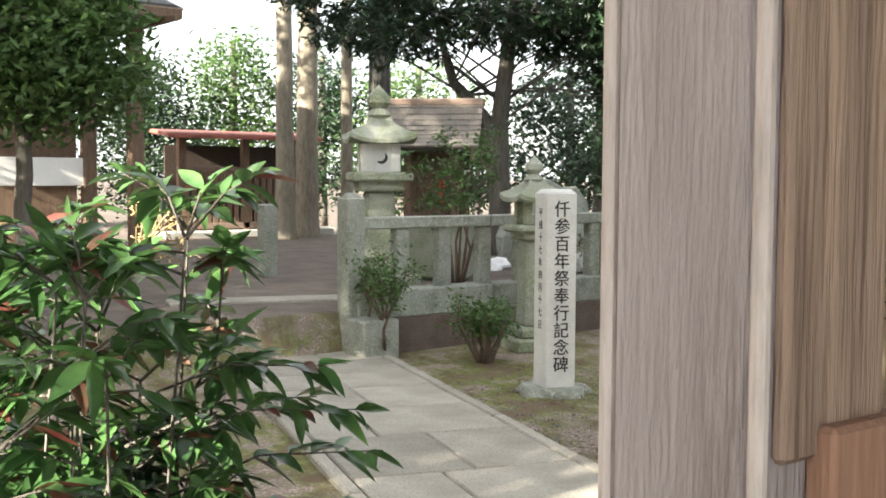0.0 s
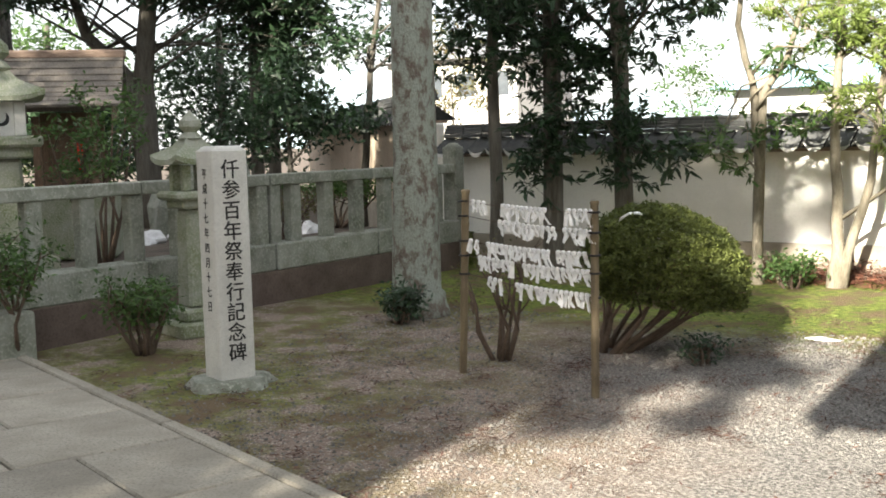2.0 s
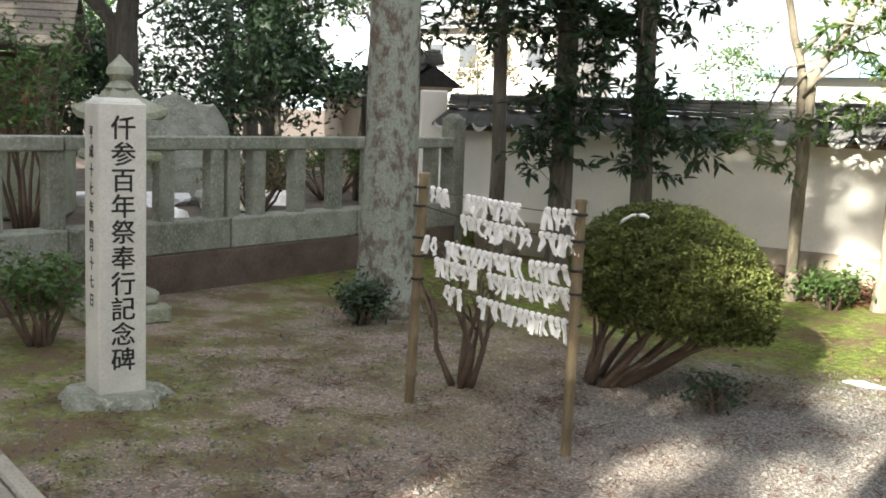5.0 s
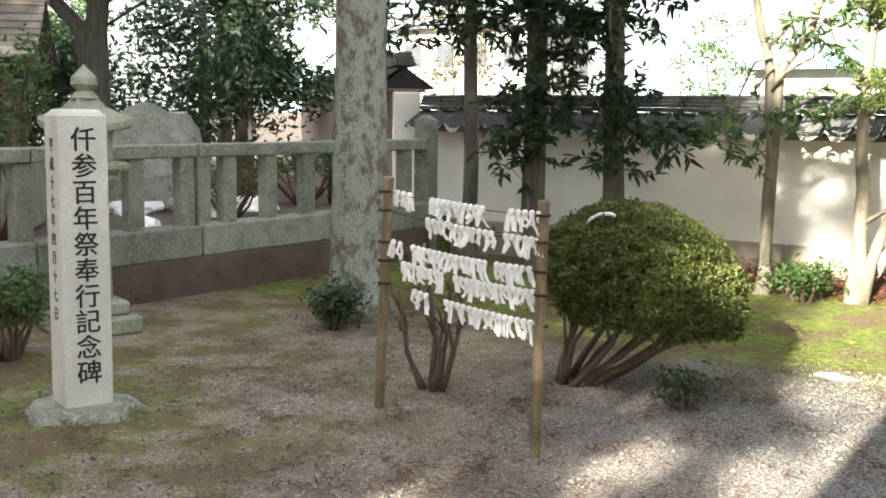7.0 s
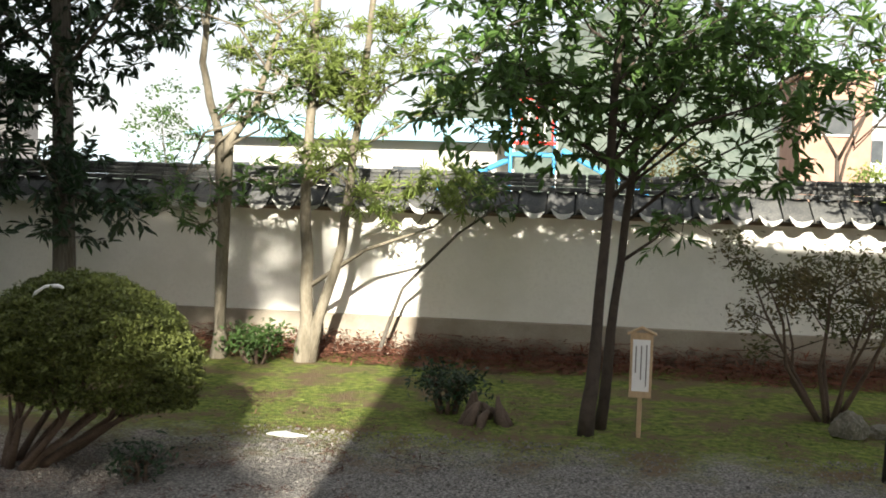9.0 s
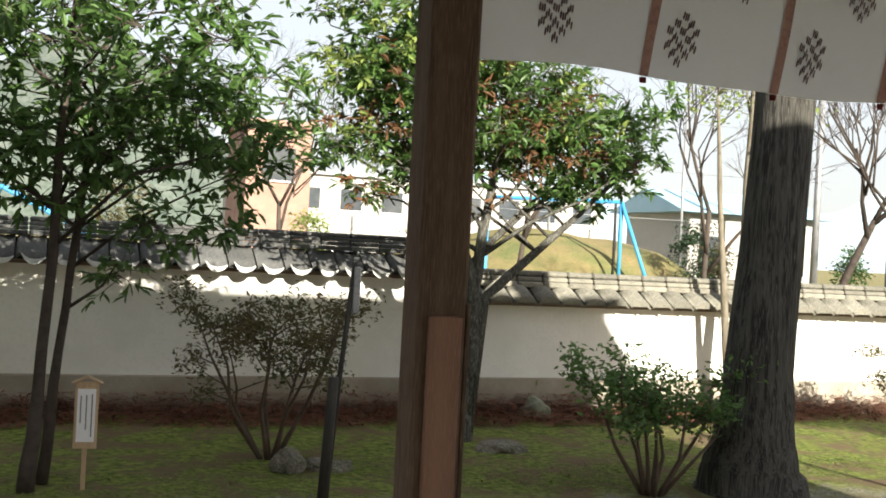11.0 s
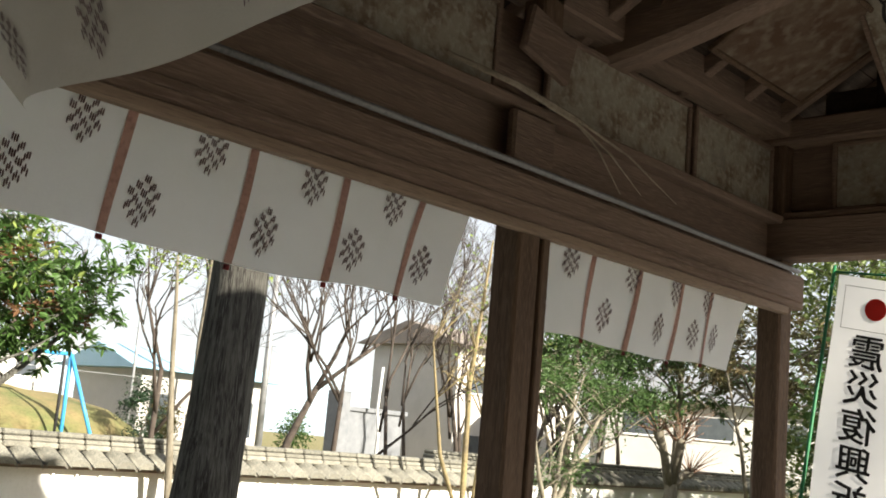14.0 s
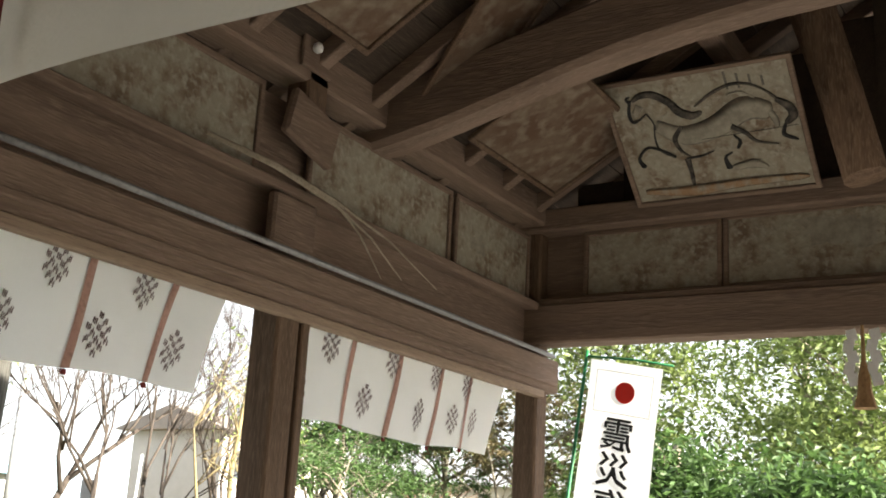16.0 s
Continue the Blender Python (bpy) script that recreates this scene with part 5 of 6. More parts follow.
horse_panel()


def slope_panel(x, y, w, ln, turn, label, seed):
    """A framed painting fixed to the underside of the north roof slope."""
    p = new("votive_painting")
    p.matrix_basis = Matrix.Translation((x, y, 3.745 + 0.59 * (2.41 - y))) @ Matrix.Rotation(-math.atan(0.59), 4, 'X') @ Matrix.Rotation(radians(turn), 4, 'Z')
    tagged(p, label, "painting")
    part("board", block((0, 0, 0), (w, ln, 0.02), 0.003), BROWNPAINTING, p)
    for dx, dy, sx, sy in ((0, ln / 2, w + 0.03, 0.03), (0, -ln / 2, w + 0.03, 0.03), (-w / 2, 0, 0.03, ln), (w / 2, 0, 0.03, ln)):
        part("frame", block((dx, dy, -0.012), (sx, sy, 0.028), 0.005), WOOD, p)
    return p


slope_panel(3.72, 1.95, 1.2, 0.8, 0, "dark framed faded painting under the roof slope", 21)
slope_panel(4.78, 1.95, 0.34, 0.72, -28, "narrow flaking painted board, ochre and white", 22)
slope_panel(5.83, 2.08, 0.98, 0.62, 0, "brown faded painted board below the rafters", 23)
part("bracket_block", block((4.27, PY1 - 0.02, 3.46), (0.33, 0.045, 0.22), 0.012, rot=Euler((0, radians(14), 0)).to_matrix().to_4x4()), WOODX, pavl)
part("bracket_block", block((4.22, PY1 + 0.0, 3.02), (0.28, 0.05, 0.23), 0.012), WOODX, pavl)
sw = thing("switch_plate", (4.22, PY1 - 0.055, 3.77), "brown wooden plate with two white porcelain knobs", "fixture")
part("plate", block((0, 0, 0), (0.2, 0.02, 0.15), 0.004), WOODX, sw)
for dx in (-0.035, 0.035):
    part("porcelain_knob", lathe([(.012, 0), (.024, .012), (.024, .03), (.012, .04)], 10, at=(0, 0, 0)), WHITEPAINT, sw).matrix_basis = pose(dx, -0.01, 0.02, 90, 0, 0)
part("small_strut", block((4.27, PY1 + 0.02, 3.62), (0.14, 0.12, 0.3), 0.01), WOOD, pavl)
rope = thing("straw_rope", (0, 0, 0), "frayed pale straw strands hanging along the boards", "rope")
for k, e in enumerate(((5.28, 2.46, 2.98), (4.80, 2.46, 2.92), (4.95, 2.45, 2.95))):
    s = Vector((3.6, 2.46, 3.2))
    m = Vector((4.42, 2.45, 3.17 - 0.01 * k))
    part("strand", tube([s, s.lerp(m, .5) + Vector((0, 0, .02)), m, m.lerp(Vector(e), .5) + Vector((0, 0, .03)), e], [.009, .010, .008, .005, .002], 5), mat("grey_straw", (0.40, 0.35, 0.28), (0.30, 0.26, 0.20), 12, 0.9, 0.2), rope)


# ---- hanging curtains ----
def diamond_crest(cx, cz):
    """A crest of small pointed petals in a lozenge."""
    bm = bmesh.new()
    for k, (fx, fz) in enumerate(((0, 1.9), (0, -1.9), (.68, 1.25), (-.68, 1.25), (.68, -1.25), (-.68, -1.25), (0, .63), (0, -.63), (1.32, .6), (-1.32, .6), (1.32, -.6), (-1.32, -.6), (.68, 0), (-.68, 0))):
        # each floret is three short slanted dashes
        for d in (-1, 0, 1):
            x = fx * 0.033 + d * 0.0072
            z = fz * 0.0355 - abs(d) * 0.004 + 0.004 * ((k * 5 + d) % 3 - 1)
            h, w, q = 0.0135, 0.0027, 0.0006
            bm.faces.new([bm.verts.new((cx + x + dx, 0, cz + z + dz)) for dx, dz in ((q, h), (w + q, h * .6), (w - q, -h * .6), (-q, -h), (-w - q, -h * .6), (-w + q, h * .6))])
    return bm


def curtain(x0, x1, ztop, zbot, seams, crests, label, m, slant=0.0, bias=1.0, cloth=CLOTH, lift=0.0):
    """A cloth hung along local x from ztop to zbot with darker seam strips and crests."""
    c = new("hanging_curtain")
    c.matrix_basis = m
    tagged(c, label, "curtain", "white crested curtains")

    def place(u, v):
        x = x0 + (x1 - x0) * u - slant * (1 - v) * max(u, 0.0) ** bias
        y = 0.016 * math.sin(u * 21 + 1.3) * (1.2 - v) + 0.02 * math.sin(u * 7 + v * 2)
        z = zbot + (ztop - zbot) * v + (0.012 * math.sin(u * 9) + lift * (1 - u)) * (1 - v)
        return Vector((x, y, z))
    bm = bmesh.new()
    nu, nv = 60, 8
    g = [[bm.verts.new(place(i / nu, j / nv)) for i in range(nu + 1)] for j in range(nv + 1)]
    for j in range(nv):
        for i in range(nu):
            bm.faces.new((g[j][i], g[j][i + 1], g[j + 1][i + 1], g[j + 1][i])).smooth = True
    part("cloth", bm, cloth, c)
    for sx in seams:
        u = (sx - x0) / (x1 - x0)
        du = 0.017 / (x1 - x0)
        bm = bmesh.new()
        va = [[bm.verts.new(place(u + d, j / 8) + Vector((0, s * 0.004, 0))) for s in (-1, 1) for d in (-du, du)] for j in range(9)]
        for a, b in zip(va, va[1:]):
            bm.faces.new((a[0], a[1], b[1], b[0]))
            bm.faces.new((a[3], a[2], b[2], b[3]))
        part("seam_strip", bm, SEAM, c, "reddish seam strip")
        part("seam_tassel", block(place(u, 0) + Vector((0, 0, -0.012)), (0.022, 0.01, 0.018), 0.003), SEAMEND, c, "dark red seam end")
    for cx, v in crests:
        u = (cx - x0) / (x1 - x0)
        for _ in range(6):
            u = (cx + slant * (1 - v) * max(u, 0.0) ** bias - x0) / (x1 - x0)
        for s in (-1, 1):
            bm = diamond_crest(0, 0)
            for q in bm.verts:
                w = place(u + q.co.x / (x1 - x0), v + q.co.z / (ztop - zbot))
                q.co = w + Vector((0, s * 0.005, 0))
            if s > 0:
                bmesh.ops.reverse_faces(bm, faces=bm.faces[:])
            part("crest", bm, CREST, c)
    return c


HANG = pose(0, PY1 + 0.05, 0)
curtain(1.82, 3.945, 2.66, 2.26, [2.395, 2.845, 3.28, 3.685], [(1.86, .8), (2.055, .36), (2.245, .82), (2.475, .32), (2.675, .84), (2.915, .32), (3.12, .84), (3.305, .33), (3.525, .85), (3.70, .36)], "white cotton curtain with brown flower crests and red seams", HANG, 0.13)
curtain(4.40, 6.28, 2.66, 2.25, [4.47, 4.79, 5.16, 5.59, 5.91], [(4.445, .33), (4.63, .84), (4.92, .34), (5.1, .86), (5.33, .34), (5.51, .86), (5.66, .36), (5.85, .84), (5.93, .38)], "white cotton curtain with brown flower crests between posts", HANG, 0.21)
curtain(-1.75, 2.5, 2.9, 2.275, [0, -.85], [(1.66, .19), (1.44, .2), (1.02, .75), (1.0, .2), (.5, .3), (.6, .8), (.66, .25)], "darker cream crested curtain on the open west side", Matrix.Translation((PX0 - 0.04, 0, 0)) @ Matrix.Rotation(radians(90), 4, 'Z'), 0.9, 5.0, WESTCLOTH, 0.15)

cord = tagged(part("curtain_cord", tube([(PX0 - 0.05, 0.85, 2.7), (PX0 - 0.07, 0.86, 2.55), (PX0 - 0.075, 0.87, 2.42), (PX0 - 0.07, 0.87, 2.35)], [.007, .009, .009, .006], 8), SEAMEND), "dark red twisted cord hanging beside the curtain", "cord")


# ---- banner ----
ban = thing("banner", (7.6, 2.62, 0), "white banner with red disc and black writing, green pole", "banner")
part("pole", tube([(0, 0.42, 0), (0.0, 0.25, 1.5), (0.0, 0.05, 3.1)], [.014, .013, .012], 8), GREENPOLE, ban, "thin green pole")
part("cross_bar", tube([(0, 0.06, 3.06), (0, -0.28, 3.02), (0, -0.55, 2.97)], [.008] * 3, 6), GREENPOLE, ban)


def onban(u, v):
    """A place on the banner: u across from the pole, v down from its top."""
    return Vector((0.012 * math.sin(v * 5 + u * 3), 0.02 + 0.115 * v - 0.5 * u, 3.04 - 0.09 * u - v))


bm = bmesh.new()
g = [[bm.verts.new(onban(i / 8, j * 0.075)) for i in range(9)] for j in range(25)]
for j in range(24):
    for i in range(8):
        bm.faces.new((g[j][i], g[j][i + 1], g[j + 1][i + 1], g[j + 1][i])).smooth = True
part("flag_cloth", bm, CLOTH, ban)


def lay(bm, s):
    for q in bm.verts:
        q.co = onban(q.co.x / 0.5, q.co.y) + Vector((s * 0.004, 0, 0))
    return bm


for s in (-1, 1):
    bm = bmesh.new()
    bm.faces.new([bm.verts.new((0.26 + 0.07 * math.cos(a), 0.19 + 0.07 * math.sin(a), 0)) for a in np.linspace(0, 2 * math.pi, 28, endpoint=False)])
    part("red_disc", lay(bm, s), RED, ban)
    bm = bmesh.new()
    for x0, y0, x1, y1 in ((.05, .06, .45, .063), (.05, .33, .45, .333), (.05, .06, .053, .33), (.447, .06, .45, .33)):
        bm.faces.new([bm.verts.new((x, y, 0)) for x, y in ((x0, y0), (x1, y0), (x1, y1), (x0, y1))])
    part("printed_frame", lay(bm, s), GREYSMUDGE, ban)
    tm = text_mesh("writing", "震災復興祈願", 0.23, Matrix.Identity(4), INK, ban, extrude=0.0, spacing=1.0)
    for v in tm.data.vertices:
        v.co = onban((0.25 + -v.co.x) / 0.5, 0.48 - v.co.y) + Vector((s * 0.004, 0, 0))


# ---- sign, stake, rocks, stump ----
sg = thing("wooden_notice_board", (1.01, 7.31, 0), "small pale wooden notice board with paper under gabled top", "sign", rz=-4)
part("stake", block((0, 0.012, 0.16), (0.03, 0.025, 0.4), 0.004), PALEWOOD, sg)
part("board", block((0, 0, 0.5), (0.15, 0.02, 0.44), 0.003), PALEWOOD, sg)
for s in (-1, 1):
    part("gable_cap", block((s * 0.045, -0.005, 0.735), (0.115, 0.05, 0.016), 0.003, rot=Euler((0, s * radians(26), 0)).to_matrix().to_4x4()), PALEWOOD, sg)
part("notice_paper", block((0, -0.012, 0.5), (0.115, 0.003, 0.35), 0.0), PAPER, sg)
for k in range(3):
    part("text_bar", block((0.035 - 0.035 * k, -0.0145, 0.5 + 0.02 * k), (0.007, 0.001, 0.28 - 0.05 * k), 0.0), GREYSMUDGE, sg)
lp = thing("dark_lamp_stake", (2.5, 6.9, 0), "dark leaning wooden stake with a small box lamp", "stake")
part("stake", tube([(-0.04, -0.3, -0.1), (0.02, -0.3, .8), (0.09, -0.3, 1.6)], [.02, .018, .017], 8), POLEDARK, lp)
part("sleeve", tube([(-0.06, -0.33, -0.1), (-0.04, -0.33, .4), (-0.02, -0.33, .86)], [.04, .036, .034], 10), POLEDARK, lp, "thicker dark lower stake")
part("lamp_box", block((0.105, -0.3, 1.42), (0.045, 0.05, 0.3), 0.006), GREY, lp)


def rock(at, s, label, material=STONE, seed=1):
    rr = random.Random(seed)
    bm = bmesh.new()
    bmesh.ops.create_icosphere(bm, subdivisions=3, radius=1.0)
    off = Vector((rr.uniform(0, 9), rr.uniform(0, 9), 0))
    for v in bm.verts:
        k = 1 + 0.45 * noise.noise(v.co * 1.3 + off) + 0.12 * noise.noise(v.co * 4 + off)
        v.co = Vector((v.co.x * s[0] * k, v.co.y * s[1] * k, max(v.co.z * s[2] * k, -0.3 * s[2])))
    o = part("rock", bm, material)
    o.location = at
    return tagged(o, label, "rock")


rock((2.47, 7.75, 0.05), (.12, .10, .14), "brown rough rock beside a shrub on moss", DARKROCK, 2)
rock((2.8, 7.85, 0.01), (.2, .13, .07), "low flat mossy rock", DARKROCK, 3)
rock((4.45, 8.35, 0.02), (.24, .13, .09), "grey rock at the tree foot", DARKROCK, 4)
rock((5.5, 10.0, 0.08), (.16, .14, .14), "small brown stump-like rock near the wall", MOSSSTONE, 5)
rock((-9.9, 8.6, 0.5), (.8, .7, 1.15), "big rounded natural standing stone behind the fence", FENCESTONE, 6)
rock((-8.6, 8.2, 0.5), (.35, .3, .2), "boulder on the terrace", STONE, 7)
stump = thing("tree_stump", (-0.05, 7.5, 0), "split rotten tree stump with roots on moss", "stump")
bm = bmesh.new()
for k in range(13):
    a = k * 0.7 + R.uniform(-.3, .3)
    tube([(0.2 * math.cos(a), 0.17 * math.sin(a), -0.03), (0.13 * math.cos(a), 0.11 * math.sin(a), R.uniform(.03, .09)), (0.09 * math.cos(a + .4), 0.08 * math.sin(a + .4), R.uniform(.08, .22))], [.03, .042, .014], 6, bm, wob=.2)
part("wood", bm, TWIG, stump)
o = rock((-1.28, 6.76, 0.0), (.13, .05, .02), "flat white stone lying on sunlit ground", PAPER, 12)
o.name = "white_stone"


# ---- nandina by the path ----
def nandina():
    nd = thing("nandina_bush", (0.50, -2.07, 0), "nandina bush with green and red pointed leaves, pale seed sprays", "bush")
    rr = random.Random(11)
    green, red = [], []

    def spray(bm, o, d, ln, k):
        """A drooping leaf stalk with side leaflets in threes."""
        e = o + d * ln + Vector((0, 0, -0.14 * ln))
        m = o.lerp(e, .5) + Vector((0, 0, 0.1 * ln))
        tube([o, m, e], [.0026, .002, .001], 4, bm)
        side0 = d.cross(Vector((0, 0, 1))).normalized()
        for i in range(k):
            f = 0.3 + 0.7 * (i + rr.random() * .6) / k
            q = (o.lerp(m, f * 2) if f < .5 else m.lerp(e, f * 2 - 1))
            for s in (-1, 1, 0):
                if s == 0 and i < k - 1 and rr.random() < .5:
                    continue
                v = side0 * s * rr.uniform(.5, 1.0) + d * (rr.uniform(.3, .8) if s else 1.0) + Vector((rr.uniform(-.3, .3), rr.uniform(-.3, .3), rr.uniform(-.95, .25)))
                tip = q + v.normalized() * rr.uniform(.038, .078)
                (red if rr.random() < 0.08 else green).append((q, tip))
    for i in range(120):
        bm = bmesh.new()
        a = rr.uniform(0, 6.28)
        r = rr.uniform(0, .2)
        o = Vector((r * math.cos(a), r * math.sin(a), -0.02))
        h = rr.uniform(.6, 1.62)
        t = o + Vector((math.cos(a) * h * .07, math.sin(a) * h * .07, h))
        tube([o, o.lerp(t, .5) + Vector((rr.uniform(-.04, .04), rr.uniform(-.04, .04), 0)), t], [.005, .004, .002], 5, bm)
        for k in range(11):
            b = rr.uniform(0, 6.28)
            st = o.lerp(t, rr.uniform(.25, 1) if k > 2 else 1.0)
            spray(bm, st, Vector((math.cos(b), math.sin(b), rr.uniform(-.2, .7) if k > 2 else rr.uniform(.3, 1.2))).normalized(), rr.uniform(.1, .2), 5)
        part("stem", bm, DARKBARK, nd)
    for z, ln, az in ((1.36, .3, 62), (1.28, .36, 66), (1.2, .4, 72), (1.12, .42, 62), (1.04, .44, 70), (1.0, .4, 60), (1.3, .3, 78)):
        bm = bmesh.new()
        d = Vector((math.cos(radians(az)), math.sin(radians(az)), .32)).normalized()
        spray(bm, Vector((0.1, 0.12, z)), d, ln, 9)
        part("leaf_stalk", bm, DARKBARK, nd)
    outline = ((.14, .62), (.34, 1.0), (.58, .88), (.82, .45))
    for name, arr, m in (("green_foliage", green, NANDINA), ("red_foliage", red, NANDRED)):
        verts, faces = [], []
        for q, tip in arr:
            d = tip - q
            s = d.cross(Vector((rr.uniform(-.6, .6), rr.uniform(-.6, .6), 1))).normalized() * d.length * rr.uniform(.15, .20)
            u = s.cross(d).normalized() * d.length * 0.07
            bend = rr.uniform(.05, .28) * d.length
            b = len(verts)
            verts.append(q)
            for f, w in outline:
                c = q + d * f - Vector((0, 0, bend * f * f))
                verts += [c - s * w + u * w, c, c + s * w + u * w]
            verts.append(tip - Vector((0, 0, bend)))
            faces += [(b, b + 2, b + 1), (b, b + 3, b + 2)]
            for k in range(3):
                p = b + 1 + 3 * k
                faces += [(p, p + 1, p + 4, p + 3), (p + 1, p + 2, p + 5, p + 4)]
            faces += [(b + 10, b + 11, b + 13), (b + 11, b + 12, b + 13)]
        me = bpy.data.meshes.new(name)
        me.from_pydata([tuple(v) for v in verts], [], faces)
        for p in me.polygons:
            p.use_smooth = True
        part(name, me, m, nd)
    bm = bmesh.new()
    o = Vector((-0.2, 0.26, 1.54))
    for i in range(16):
        e = o + Vector((rr.uniform(.0, .1), rr.uniform(-.03, .09), rr.uniform(.0, .12)))
        m = o.lerp(e, .55) + Vector((0, 0, .01))
        tube([o, m, e], [.0014, .0011, .0008], 4, bm)
        for k in range(9):
            q = m.lerp(e, rr.random())
            w = q + Vector((rr.uniform(-.015, .015), rr.uniform(-.015, .015), rr.uniform(-.008, .016)))
            tube([q, q.lerp(w, .7), w], [.0007, .0007, .0022], 4, bm)
    part("seed_spray", bm, mat("seed_spray", (0.42, 0.32, 0.16), (0.34, 0.25, 0.12), 20, 0.8, 0.0), nd, "pale dry seed stalks")


nandina()


# ---- terrace behind the fence ----
tree("evergreen_tree", (-12.0, 9.4, 0.42), [[(0, 0, 0, .24), (0, 0, 1, .17), (-.15, .1, 2.2, .16), (.2, 0, 3.5, .12), (.6, 0, 5.2, .06)], [(-.1, .1, 2.0, .12), (-.9, -.3, 2.9, .09), (-1.4, -.4, 4.2, .04)]],
     [(0, 0, 4.9, 2.4, 2.2, 1.2, 190), (-1.7, -1.5, 4.2, 1.6, 1.5, .8, 100), (1.2, 1.2, 3.8, 1.4, 1.3, .8, 90), (1.4, 1.8, 2.9, .9, .8, .7, 40), (-.8, -1.8, 3.5, .9, .8, .5, 36), (0, 0, 3.7, 1.6, 1.6, .5, 70)], DARKBARK, LEAFD, "big dark evergreen tree shading the small shrine", size=0.14, aspect=0.34, limbs=30, droop=0.3, spray=(6, 9, 0.32))
tree("evergreen_tree", (-11.9, 11.6, 0.42), [straight(.11, 5.5, (.1, 0), 1.3)], [(0, 0, 4.4, 1.6, 1.4, 1.2, 130), (.5, 0, 3.0, .9, .8, .6, 40)], DARKBARK, LEAFD, "slim dark evergreen on the terrace", size=0.14, per=30, spread=0.22)
tree("evergreen_tree", (-11.2, 11.3, 0.42), [straight(.10, 5.5, (-.1, 0), 1.3)], [(0, 0, 4.6, 1.4, 1.4, 1.1, 100)], DARKBARK, LEAFD, "slim dark evergreen with straight stem", size=0.14, per=30, spread=0.22)
tree("leaning_tree", (-9.2, 11.0, 0.42), [[(0, 0, 0, .07), (.1, 0, 1.0, .055), (.15, .1, 2.2, .05), (.45, .2, 4.2, .025)]], [(.4, .2, 3.7, 1.1, .9, .7, 70), (.2, 0, 2.6, .5, .5, .35, 16)], DARKBARK, LEAFD, "thin leaning evergreen behind the stone fence", size=0.11, per=26)
tree("cone_bush", (-9.6, 9.9, 0.42), [[(0, 0, 0, .05), (0, 0, 1.8, .03)]], [(0, 0, 2.2, .35, .35, .35, 26), (0, 0, 1.75, .75, .7, .3, 50), (.5, .3, 1.5, .9, .7, .2, 36), (-.5, -.3, 1.3, .6, .5, .3, 30)], DARKBARK, LEAFD, "conical fern-like evergreen bush above the boulder", size=0.12, per=26, category="bush", droop=.5)
sparse_shrub((-7.55, 5.0, 0.42), 1.75, 0.45, 9, "tall thin nandina before the small shrine", LEAFM, 34, 0.07, 21)
sparse_shrub((-9.0, 10.2, 0.42), 0.7, 0.9, 12, "low bright green undergrowth near the old wall", LEAFM, 30, 0.07, 22)
sparse_shrub((-8.2, 8.2, 0.42), 0.6, 0.5, 10, "tangled leafy undergrowth behind the fence", LEAFO, 20, 0.06, 23)
for i, (x, y, r) in enumerate(((-18.0, 8.7, .19), (-18.6, 9.55, .24), (-17.6, 9.95, .13), (-16.5, 10.0, .24))):
    tree("cedar_tree", (x, y, 0.42), [straight(r, 9, (.2 * (i % 2) - .1, 0), 1.4)], [(0, 0, 7.5, 1.7, 1.7, 1.3, 60)], PALEBARK if i == 2 else GREYBARK if i == 3 else PALEBARK, LEAFM, "tall straight conifer trunk on the terrace", size=0.16, per=26, spread=0.25, limbs=6, seg=12, group="terrace conifers")
for x, y, h, w, lf in ((-25, 8.6, 4.2, 1.5, LEAFD), (-25.5, 11.3, 5.0, 1.6, LEAFM), (-24, 13.2, 4.6, 1.6, LEAFD), (-22, 15, 4.2, 1.9, LEAFM), (-20, 14.2, 3.0, 1.5, LEAFD), (-17, 15.8, 3.8, 2.0, LEAFD), (-26, 5.5, 3.2, 1.5, LEAFM)):
    tree("evergreen_tree", (x, y, 0.42), [straight(.13, h, (0, 0), 1.2)], [(0, 0, h * .75, w * .85, w * .85, h * .3, 120), (0, 0, h * .42, w * 1.1, w * 1.1, h * .34, 150)], DARKBARK, lf, "dense evergreen tree closing the terrace", size=0.17, per=28, spread=0.26, limbs=8, group="far terrace trees", twigs=False)
tree("evergreen_tree", (-9.0, 0.75, 0.0), [straight(.09, 3.4, (.1, 0), 1.2)], [(0, 0.1, 3.3, 1.0, 1.0, 1.0, 330), (.2, .3, 2.6, .9, .9, .5, 150)], DARKBARK, LEAFM, "broad camellia bush beside the path", size=0.12, per=30, spread=0.16)

# roofed wooden fence
rf = thing("roofed_wooden_fence", (-20.0, 6.85, 0.42), "weathered wooden picket fence under a red copper roof", "fence")
for k, y in enumerate((0.45, 1.95, 3.3)):
    part("post", block((0, y, 1.05), (0.16, 0.16, 2.1), 0.01), WOOD, rf)
part("roof", block((0, 1.78, 2.2), (0.95, 3.7, 0.09), 0.02, rot=Euler((0, radians(6), 0)).to_matrix().to_4x4()), COPPER, rf, "red copper sheet roof")
part("roof_edge", block((0.5, 1.78, 2.12), (0.05, 3.7, 0.08), 0.01), COPPER, rf)
part("upper_rail", block((0.03, 1.85, 1.45), (0.08, 3.0, 0.1), 0.01), WOODY, rf)
part("lower_rail", block((0.03, 1.85, 0.22), (0.1, 3.0, 0.14), 0.01), WOODY, rf)
for i in range(17):
    part("picket", block((0.06, 0.55 + i * 0.165, 0.82), (0.035, 0.115, 1.2), 0.006), WOOD, rf)
